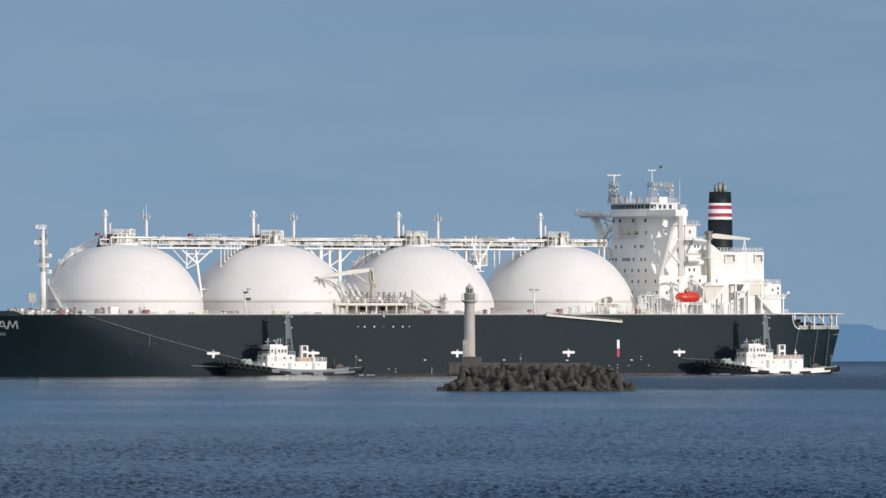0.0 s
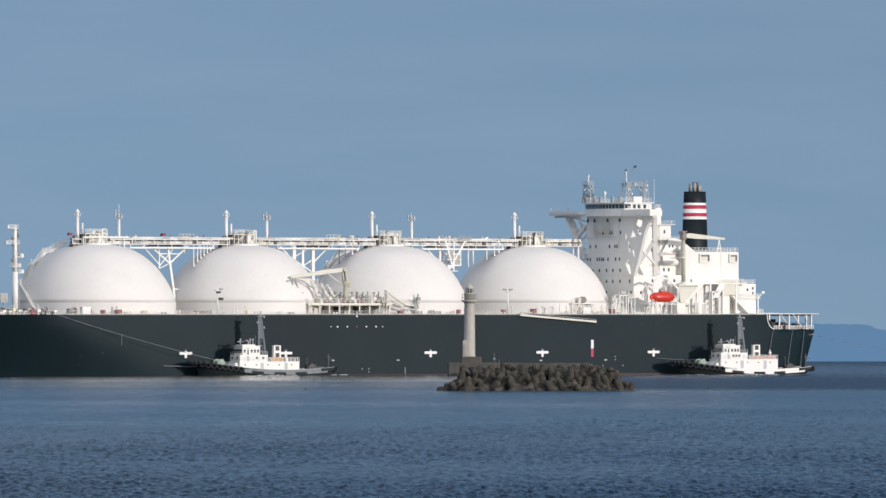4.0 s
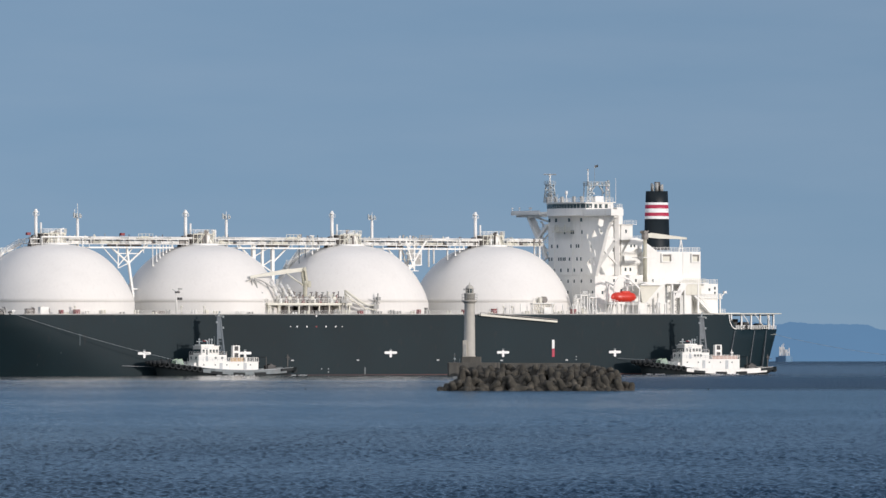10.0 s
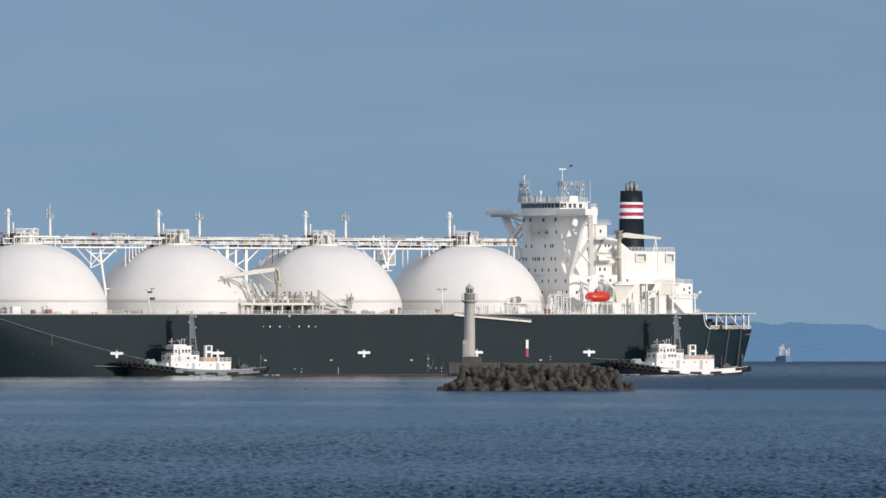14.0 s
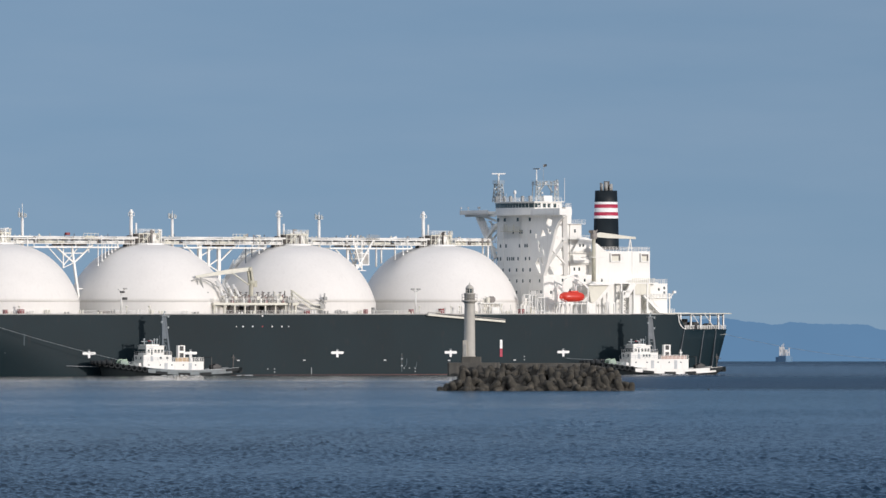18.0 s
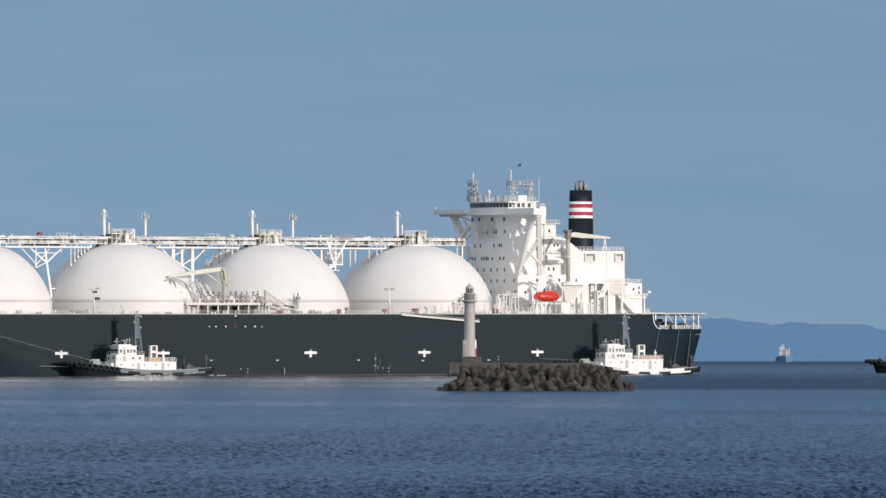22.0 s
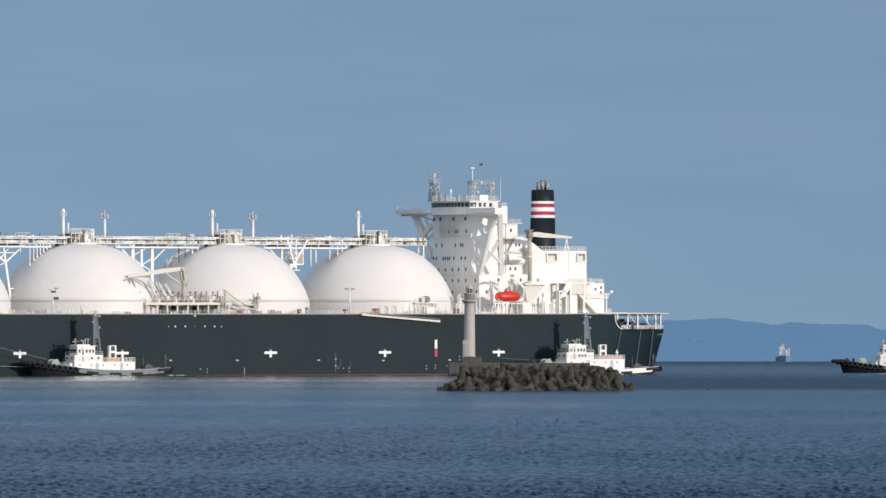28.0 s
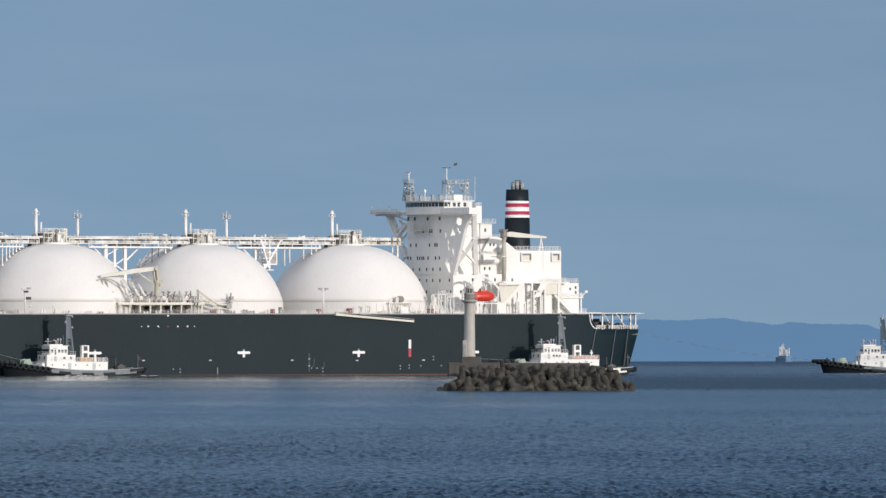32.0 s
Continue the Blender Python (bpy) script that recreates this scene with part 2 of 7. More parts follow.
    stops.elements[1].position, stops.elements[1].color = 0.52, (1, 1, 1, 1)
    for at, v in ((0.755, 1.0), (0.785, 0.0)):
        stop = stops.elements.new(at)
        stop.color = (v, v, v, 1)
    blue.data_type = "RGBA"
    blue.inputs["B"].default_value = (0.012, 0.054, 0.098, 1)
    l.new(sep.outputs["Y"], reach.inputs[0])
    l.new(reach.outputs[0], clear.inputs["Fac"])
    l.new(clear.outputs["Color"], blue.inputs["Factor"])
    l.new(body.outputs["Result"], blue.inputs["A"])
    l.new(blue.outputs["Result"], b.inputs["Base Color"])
    # choppier between the breakwater and the fairway
    mid, chop = n.new("ShaderNodeMapRange"), n.new("ShaderNodeMath")
    mid.inputs["From Min"].default_value, mid.inputs["From Max"].default_value = 900, 1400
    mid.inputs["To Min"].default_value, mid.inputs["To Max"].default_value = 1.0, 2.4
    chop.operation = "MULTIPLY"
    l.new(sep.outputs["Y"], mid.inputs["Value"])
    l.new(near_chop.outputs[0], chop.inputs[0])
    l.new(mid.outputs[0], chop.inputs[1])
    l.new(chop.outputs[0], calm.inputs["To Min"])
    l.new(rip.outputs["Fac"], bp.inputs["Height"])
    l.new(bp.outputs[0], b.inputs["Normal"])
    return m


M_SEA = water_material()


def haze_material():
    """Hills far off: the air's light that veils them is put into glowing colour."""
    m = bpy.data.materials.new("far_hills_haze_glow")
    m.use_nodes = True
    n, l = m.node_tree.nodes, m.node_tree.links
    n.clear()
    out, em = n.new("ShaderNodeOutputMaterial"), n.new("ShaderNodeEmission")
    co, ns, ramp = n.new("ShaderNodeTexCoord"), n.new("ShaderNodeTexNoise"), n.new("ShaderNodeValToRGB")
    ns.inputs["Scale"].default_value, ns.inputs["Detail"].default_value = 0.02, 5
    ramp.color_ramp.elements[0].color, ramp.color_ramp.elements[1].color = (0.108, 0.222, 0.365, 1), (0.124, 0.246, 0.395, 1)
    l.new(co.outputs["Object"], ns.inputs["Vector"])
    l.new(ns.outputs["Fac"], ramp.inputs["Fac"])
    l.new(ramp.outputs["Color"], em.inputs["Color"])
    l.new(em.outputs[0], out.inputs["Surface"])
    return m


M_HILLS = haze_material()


# ---- mesh builder ----
class Shape:
    """Gathers vertices and faces of one mesh."""

    def __init__(self):
        self.v, self.f = [], []

    def add(self, verts, faces):
        k = len(self.v)
        self.v += [tuple(p) for p in verts]
        self.f += [tuple(i + k for i in q) for q in faces]
        return self

    def box(self, x0, x1, y0, y1, z0, z1, ch=0.0):
        """A box, its upright edges cut off by ch."""
        if ch <= 0:
            ring = [(x0, y0), (x1, y0), (x1, y1), (x0, y1)]
        else:
            ring = [(x0 + ch, y0), (x1 - ch, y0), (x1, y0 + ch), (x1, y1 - ch), (x1 - ch, y1), (x0 + ch, y1), (x0, y1 - ch), (x0, y0 + ch)]
        return self.prism(ring, z0, z1)

    def prism(self, ring, z0, z1):
        n = len(ring)
        return self.add([(x, y, z0) for x, y in ring] + [(x, y, z1) for x, y in ring],
                        [tuple(reversed(range(n))), tuple(range(n, 2 * n))] + [(i, (i + 1) % n, n + (i + 1) % n, n + i) for i in range(n)])

    def plate(self, ring, y0, y1):
        """A plate cut to an outline of (x, z), from y0 to y1."""
        n = len(ring)
        return self.add([(x, y0, z) for x, z in ring] + [(x, y1, z) for x, z in ring],
                        [tuple(range(n)), tuple(reversed(range(n, 2 * n)))] + [((i + 1) % n, i, n + i, n + (i + 1) % n) for i in range(n)])

    def web(self, outer, holes, x0, x1):
        """A plate across the ship cut to an outline of (y, z), with holes through it, from x0 to x1."""
        loops = [outer] + holes
        flat = [p for ring in loops for p in ring]
        tris = geometry.tessellate_polygon([[Vector((y, z, 0)) for y, z in ring] for ring in loops])
        n = len(flat)
        fs = [tuple(t) for t in tris] + [tuple(n + i for i in reversed(t)) for t in tris]
        k = 0
        for ring in loops:
            m = len(ring)
            fs += [(k + i, k + (i + 1) % m, n + k + (i + 1) % m, n + k + i) for i in range(m)]
            k += m
        return self.add([(x0, y, z) for y, z in flat] + [(x1, y, z) for y, z in flat], fs)

    def tube(self, a, b, r0, r1=None, seg=8):
        """A round bar from a to b."""
        r1 = r0 if r1 is None else r1
        a, b = Vector(a), Vector(b)
        d = (b - a).normalized()
        u = d.orthogonal().normalized()
        w = d.cross(u)
        ring = [(u * math.cos(t) + w * math.sin(t)) for t in (2 * math.pi * i / seg for i in range(seg))]
        return self.add([a + p * r0 for p in ring] + [b + p * r1 for p in ring],
                        [tuple(reversed(range(seg))), tuple(range(seg, 2 * seg))] + [(i, (i + 1) % seg, seg + (i + 1) % seg, seg + i) for i in range(seg)])

    def beam(self, a, b, w, h=None, w1=None, h1=None):
        """A square bar from a to b, w wide and h high, tapering to w1 and h1."""
        h = w if h is None else h
        w1, h1 = w if w1 is None else w1, h if h1 is None else h1
        a, b = Vector(a), Vector(b)
        d = (b - a).normalized()
        up = Vector((0, 0, 1)) if abs(d.z) < 0.95 else Vector((1, 0, 0))
        s = d.cross(up).normalized()
        u = s.cross(d)
        vs = [p + s * (i * ww / 2) + u * (j * hh / 2) for p, ww, hh in ((a, w, h), (b, w1, h1)) for i, j in ((-1, -1), (1, -1), (1, 1), (-1, 1))]
        return self.add(vs, [(0, 3, 2, 1), (4, 5, 6, 7), (0, 1, 5, 4), (1, 2, 6, 5), (2, 3, 7, 6), (3, 0, 4, 7)])

    def turned(self, profile, cx=0, cy=0, seg=24):
        """A body of revolution from (radius, z) rows."""
        k = len(profile)
        vs = [(cx + r * math.cos(2 * math.pi * i / seg), cy + r * math.sin(2 * math.pi * i / seg), z) for i in range(seg) for r, z in profile]
        fs = [(i * k + j, ((i + 1) % seg) * k + j, ((i + 1) % seg) * k + j + 1, i * k + j + 1) for i in range(seg) for j in range(k - 1)]
        fs.append(tuple(i * k for i in reversed(range(seg))))
        fs.append(tuple(i * k + k - 1 for i in range(seg)))
        return self.add(vs, fs)

    def pipe(self, a, b, r, collars=0, seg=10):
        """A pipe from a to b with raised flange collars along it, in one skin."""
        a, b = Vector(a), Vector(b)
        d = (b - a).normalized()
        size = (b - a).length
        u = d.orthogonal().normalized()
        w = d.cross(u)
        prof = [(0, r)]
        for j in range(collars):
            t = size * (j + 0.5) / collars
            prof += [(t - 0.14, r), (t - 0.14, r * 1.35), (t + 0.14, r * 1.35), (t + 0.14, r)]
        prof.append((size, r))
        vs = [a + d * t + (u * math.cos(2 * math.pi * i / seg) + w * math.sin(2 * math.pi * i / seg)) * rr for t, rr in prof for i in range(seg)]
        fs = [(j * seg + i, j * seg + (i + 1) % seg, (j + 1) * seg + (i + 1) % seg, (j + 1) * seg + i) for j in range(len(prof) - 1) for i in range(seg)]
        fs += [tuple(reversed(range(seg))), tuple((len(prof) - 1) * seg + i for i in range(seg))]
        return self.add(vs, fs)

    def rails(self, pts, height=1.05, step=1.6, r=0.045, bars=3):
        """A guard rail along pts."""
        for a, b in zip(pts, pts[1:]):
            a, b = Vector(a), Vector(b)
            n = max(1, round((b - a).length / step))
            for i in range(n + 1):
                p = a.lerp(b, i / n)
                self.beam(p, p + Vector((0, 0, height)), r * 1.5)
            for j in range(bars):
                z = Vector((0, 0, height * (j + 1) / bars))
                self.beam(a + z, b + z, r * 1.5)
        return self

    def mesh(self, name, material, smooth=False):
        me = bpy.data.meshes.new(name)
        me.from_pydata(self.v, [], self.f)
        me.materials.append(material)
        if smooth:
            for p in me.polygons:
                p.use_smooth = len(p.vertices) < 8
        me.update()
        return me


def part(name, shape, material, parent, label="", smooth=False):
    ob = new(name, shape.mesh(name, material, smooth) if isinstance(shape, Shape) else shape)
    ob.parent = parent
    if label:
        ob["label"] = label
    return ob


def thing(name, shape, material, label, category, group="", kind="", smooth=False):
    ob = new(name, shape.mesh(name, material, smooth) if shape is not None else None)
    return tagged(ob, label, category, group, kind)


# ---- sea ----
def build_sea():
    rng = np.random.default_rng(7)
    near = np.concatenate([np.linspace(-900, 376, 8), np.arange(384, 400, 4.0)])
    fine = [402.0]
    while fine[-1] < 1800:
        fine.append(fine[-1] + 0.28 + 0.0018 * (fine[-1] - 402))
    far = np.concatenate([np.linspace(1810, 3000, 60), np.linspace(3050, 4960, 40)])
    rows = np.concatenate([near, np.array(fine), far])
    inner = np.linspace(-0.052, 0.066, 880)
    cols = np.concatenate([[-2.2, -0.9, -0.35, -0.15, -0.08], inner, [0.08, 0.15, 0.35, 0.9, 2.2]])
    reach = np.maximum(rows, 380.0)
    X = reach[:, None] * cols[None, :]
    Y = np.repeat(rows[:, None], len(cols), 1)
    Z = np.zeros_like(X)
    for i in range(110):
        lam = 0.30 * (1.7 / 0.30) ** rng.random()
        ang = radians(-76) + rng.uniform(-1.45, 1.45)
        kx, ky = 2 * np.pi / lam * np.cos(ang), 2 * np.pi / lam * np.sin(ang)
        amp = 0.0036 * lam ** 0.75
        Z += amp * np.sin(kx * X + ky * Y + rng.random() * 6.283)
    # gusts: rougher and calmer stretches
    gust = 0.85 + 0.3 * np.sin(X * 0.071 + Y * 0.013 + 1.0) * np.sin(X * 0.028 - Y * 0.027) + 0.15 * np.sin(Y * 0.031 + X * 0.034)
    fade = np.clip((Y - 396) / 20, 0, 1) * np.clip((1850 - Y) / 1100, 0, 1) ** 0.7 * (X > reach[:, None] * -0.0515) * (X < reach[:, None] * 0.0655)
    # sharper crests than troughs
    Z = (0.85 * Z + 7.0 * np.maximum(Z, 0) ** 2) * gust * fade
    # steeper chop on the open side of the breakwater
    open_side = np.clip((X / reach[:, None] + 0.012) / 0.045, 0, 1)
    Z *= (1.0 + 0.3 * open_side) * (1.0 + 0.40 * (1.0 - 0.75 * open_side) * np.clip((950 - Y) / 350, 0, 1))
    nr, nc = X.shape
    me = bpy.data.meshes.new("water")
    co = np.stack([X, Y, Z], -1).reshape(-1, 3).astype(np.float32)
    r, c = np.meshgrid(np.arange(nr - 1), np.arange(nc - 1), indexing="ij")
    i0 = (r * nc + c).ravel()
    quads = np.stack([i0, i0 + 1, i0 + nc + 1, i0 + nc], -1).astype(np.int32)
    me.vertices.add(len(co))
    me.vertices.foreach_set("co", co.ravel())
    me.loops.add(quads.size)
    me.loops.foreach_set("vertex_index", quads.ravel())
    me.polygons.add(len(quads))
    me.polygons.foreach_set("loop_start", np.arange(0, quads.size, 4, dtype=np.int32))
    me.polygons.foreach_set("use_smooth", np.ones(len(quads), dtype=bool))
    me.update(calc_edges=True)
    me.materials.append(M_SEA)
    return tagged(new("water", me), "rippled dark blue sea reaching the horizon", "sea", kind="structure")


sea = build_sea()


# ---- far hills across the bay ----
RIDGE = ((-1200, 14), (-300, 19), (60, 21.5), (106, 22.2), (124, 21.7), (148, 22.9), (163, 20.9), (176, 19.4), (184, 20.8), (198, 19.8), (222, 19.6), (233, 16.6), (270, 12.5), (420, 15), (1200, 11))


def ridge_height(x):
    """Height of the hills' crest along x: a few summits and fine trees."""
    for (a, h0), (b, h1) in zip(RIDGE, RIDGE[1:]):
        if a <= x <= b:
            t = (x - a) / (b - a)
            t = t * t * (3 - 2 * t)
            return h0 + (h1 - h0) * t + 0.14 * math.sin(x * 0.9) + 0.12 * math.sin(x * 2.3 + 1)
    return 11


def build_hills():
    s = Shape()
    xs = [-1200 + 20 * i for i in range(60)] + [1.0 * i for i in range(0, 300)] + [300 + 20 * i for i in range(46)]
    vs = []
    for x in xs:
        z = ridge_height(x)
        vs += [(x, 4900, -3), (x, 4904, z * 0.5), (x, 4912, z), (x, 4950, -3)]
    fs = []
    for i in range(len(xs) - 1):
        for j in range(3):
            fs.append((i * 4 + j, i * 4 + 4 + j, i * 4 + 5 + j, i * 4 + 1 + j))
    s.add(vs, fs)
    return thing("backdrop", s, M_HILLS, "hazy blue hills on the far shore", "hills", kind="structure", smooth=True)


build_hills()


# ---- breakwater head: caisson, armour blocks, light tower ----
def build_breakwater():
    s = Shape()
    s.box(0.75, 9.4, 1536.6, 1546, 2.35, 4.62, 0.25).box(2.4, 9.0, 1537.6, 1545.6, -1.5, 2.35, 0.2).box(9.0, 25.6, 1538.5, 1545.8, -1.5, 4.1, 0.3)
    base = thing("breakwater_caisson", s, M_CAISSON, "dark stained concrete breakwater head behind armour blocks", "breakwater")
    s = Shape()
    s.box(9.6, 24.4, 1543.5, 1545.5, 4.1, 4.55, 0.1)
    part("parapet", s, M_CAISSON, base)


build_breakwater()


def tetrapod_mesh():
    s = Shape()
    dirs = [Vector((0, 0, 1)), Vector((0.943, 0, -0.333)), Vector((-0.471, 0.816, -0.333)), Vector((-0.471, -0.816, -0.333))]
    for d in dirs:
        prof = [(0.0, 0.66), (0.55, 0.66), (1.75, 0.54), (2.02, 0.45), (2.16, 0.28), (2.20, 0.10)]
        u = d.orthogonal().normalized()
        w = d.cross(u)
        seg = 10
        vs = [d * t + (u * math.cos(2 * math.pi * i / seg) + w * math.sin(2 * math.pi * i / seg)) * r for t, r in prof for i in range(seg)]
        fs = [(j * seg + i, j * seg + (i + 1) % seg, (j + 1) * seg + (i + 1) % seg, (j + 1) * seg + i) for j in range(len(prof) - 1) for i in range(seg)]
        fs.append(tuple((len(prof) - 1) * seg + i for i in range(seg)))
        s.add(vs, fs)
    return s.mesh("armour_block", M_CONC, True)


def build_armour():
    rng = random.Random(11)
    me = tetrapod_mesh()
    # rows of the heap: depth, height, first and last place along it
    heap = ((1526.6, 0.0, -0.2, 31.6, 2.0), (1527.2, 0.3, 28.4, 31.2, 1.1), (1528.2, 0.8, 1.9, 30.8, 2.1), (1530.0, 1.5, 3.2, 30.0, 2.1), (1531.8, 2.0, 4.4, 28.6, 2.1), (1533.8, 2.3, 6.0, 27.2, 2.1), (1535.8, 2.4, 9.6, 25.8, 2.3), (1527.6, -0.5, 0.5, 30.8, 2.4), (1529.2, 0.5, 25.2, 30.6, 1.6), (1527.2, 0.35, 25.8, 30.4, 1.5), (1531.4, 1.5, 24.6, 28.8, 1.7), (1527.4, 0.3, 0.5, 3.4, 1.6))
    for y, z, x0, x1, step in heap:
        x = x0
        while x <= x1:
            ob = new("armour_block", me)
            tagged(ob, "dark weathered concrete four-legged armour block heaped on the breakwater", "armour block", "armour blocks round the breakwater head")
            edge = max(0.0, min(1.0, (34.0 - x) / 7.0, (x + 0.9) / 3.4))
            ob.matrix_world = pose(x + rng.uniform(-0.3, 0.3), y + rng.uniform(-0.6, 0.6), (z + rng.uniform(-0.2, 0.25)) * edge - 1.9 * (1 - edge),
                                   rng.uniform(0, 360), rng.uniform(0, 360), rng.uniform(0, 360)) @ Matrix.Scale(rng.uniform(0.98, 1.14), 4)
            x += step


build_armour()


def build_lighthouse(x, y):
    root = thing("lighthouse", None, None, "weathered white round breakwater light tower with gallery and lantern", "lighthouse")
    root.location = (x, y, 0)
    s = Shape().box(-1.35, 1.95, -1.6, 1.6, 4.35, 5.6, 0.12)
    part("plinth", s, M_CAISSON, root, "dark concrete plinth")
    s = Shape().turned([(1.0, 5.6), (1.0, 5.75), (0.93, 5.8), (0.85, 14.2), (0.87, 14.45)], seg=32)
    part("shaft", s, M_TOWER, root, smooth=True)
    s = Shape().turned([(0.87, 14.4), (1.0, 14.6), (1.3, 14.74), (1.34, 14.92), (1.28, 14.95)], seg=32)
    part("gallery", s, M_TOWER, root, smooth=True)
    s = Shape()
    for i in range(16):
        t = 2 * math.pi * i / 16
        s.beam((1.28 * math.cos(t), 1.28 * math.sin(t), 14.9), (1.28 * math.cos(t), 1.28 * math.sin(t), 15.95), 0.05)
        for z in (15.4, 15.95):
            t2 = t + 2 * math.pi / 16
            s.beam((1.28 * math.cos(t), 1.28 * math.sin(t), z), (1.28 * math.cos(t2), 1.28 * math.sin(t2), z), 0.05)
    part("railing", s, M_GREY, root)
    s = Shape().turned([(0.86, 14.95), (0.86, 15.95), (0.96, 16.0), (0.96, 16.12), (0.6, 16.15)], seg=24)
    part("watch_room", s, M_TOWER, root, smooth=True)
    s = Shape().turned([(0.58, 16.12), (0.58, 16.85), (0.5, 16.86)], seg=16)
    part("lantern", s, M_GLASS, root, "dark lantern glazing", smooth=True)
    s = Shape()
    for i in range(8):
        t = 2 * math.pi * i / 8
        s.beam((0.61 * math.cos(t), 0.61 * math.sin(t), 16.12), (0.61 * math.cos(t), 0.61 * math.sin(t), 16.86), 0.12)
    part("lantern_frame", s, M_TOWER, root)
    s = Shape().turned([(0.70, 16.84), (0.68, 16.95), (0.52, 17.25), (0.28, 17.45), (0.12, 17.52), (0.10, 17.75), (0.03, 17.9)], seg=16)
    part("lantern_roof", s, M_TOWER, root, smooth=True)
    s = Shape().box(-1.15, -0.45, -1.4, -0.6, 5.6, 8.3, 0.05)
    part("entrance_porch", s, M_TOWER, root)
    s = Shape().box(-0.98, -0.6, -1.45, -1.4, 5.7, 7.6)
    part("door", s, M_GREY, root, "grey steel door")


build_lighthouse(4.40, 1540.0)


def build_floats():
    for x, y, z in ((-23.2, 1570, 0), (44.5, 1558, 0), (-19.6, 1850, 0)):
        s = Shape().turned([(0.05, -0.2), (0.14, -0.1), (0.18, 0.06), (0.13, 0.2), (0.05, 0.26)], seg=12)
        ob = thing("fishing_float", s, M_BLACK, "small black float riding on the sea", "float", "floats on the sea", smooth=True)
        ob.location = (x, y, z)


build_floats()


# ---- far cargo ship on the horizon ----
def build_far_ship():
    root = thing("distant_cargo_ship", None, None, "hazy distant cargo ship seen nearly bow-on at the horizon", "ship")
    root.location = (175.5, 4780, 0.25)
    s = Shape()
    ring = [(-4.1, 0), (-3.2, -7), (0.2, -13), (3.4, -7), (4.2, 0), (4.2, 12), (-4.1, 12)]
    s.prism(ring, -1.0, 2.2)
    part("hull", s, M_FAR, root, "hull with blue haze put into its colour")
    s = Shape().box(-2.3, 2.5, 6, 10, 2.2, 4.9, 0.3).box(-1.7, 1.9, 6, 10, 4.9, 6.0, 0.2)
    part("deckhouse", s, M_FARTOP, root)
    s = Shape().box(-2.4, 0.4, 6.3, 9, 6.0, 7.2, 0.2).beam((-1.0, 7, 7.2), (-1.0, 7, 8.2), 0.5)
    part("bridge", s, M_FARTOP, root)
    for x, z in ((-2.2, 7.6), (2.6, 7.0)):
        s = Shape().beam((x, 4, 2.1), (x, 4, z), 0.7, 0.7, 0.45, 0.45)
        part("derrick_post", s, M_FARTOP, root)
    s = Shape().beam((-0.3, 7, 7.2), (-0.3, 7, 9.6), 0.35, 0.35, 0.15, 0.15).beam((-1.2, 7, 8.6), (0.6, 7, 8.6), 0.18)
    part("mast", s, M_FARTOP, root)
    for x, z in ((-1.6, 4.4), (0.4, 4.6), (1.8, 4.2)):
        part("hatch_crane", Shape().beam((x, -3, 2.1), (x + 0.3, -3, z), 0.4, 0.4, 0.25, 0.25), M_FAR, root)
    part("bulwark", Shape().prism([(-3.3, -6), (0.2, -12.6), (3.4, -6)], 2.2, 2.9), M_FAR, root)


build_far_ship()


# ---- gas tanker; x runs forward, y to port, z up from the waterline ----
DECK = 15.9
DOMES = (131.5, 85.6, 39.7, -6.2)
ship = thing("gas_tanker", None, None, "black-hulled gas tanker with four white spherical tanks and aft superstructure", "ship")


def half_breadth(s, z):
    """Half the hull's breadth at s along the ship and height z."""
    up = min(max((z + 9) / (DECK + 9), 0), 1.1)
    if s > 100:
        full = 100 + 59 * up ** 1.3
        end = 186 + 14 * max(up - 0.35, 0) / 0.65
        t = min(max((s - full) / (end - full), 0), 1)
        return 23 * max(1 - t ** 2.0, 0) ** 0.75
    if s < -55:
        t = min(max((-55 - s) / 33.0, 0), 1)
        low = max(-z / 9.0, 0)
        return 23 - (7.5 * t ** 2.2) - low * 16 * t ** 1.5
    return 23


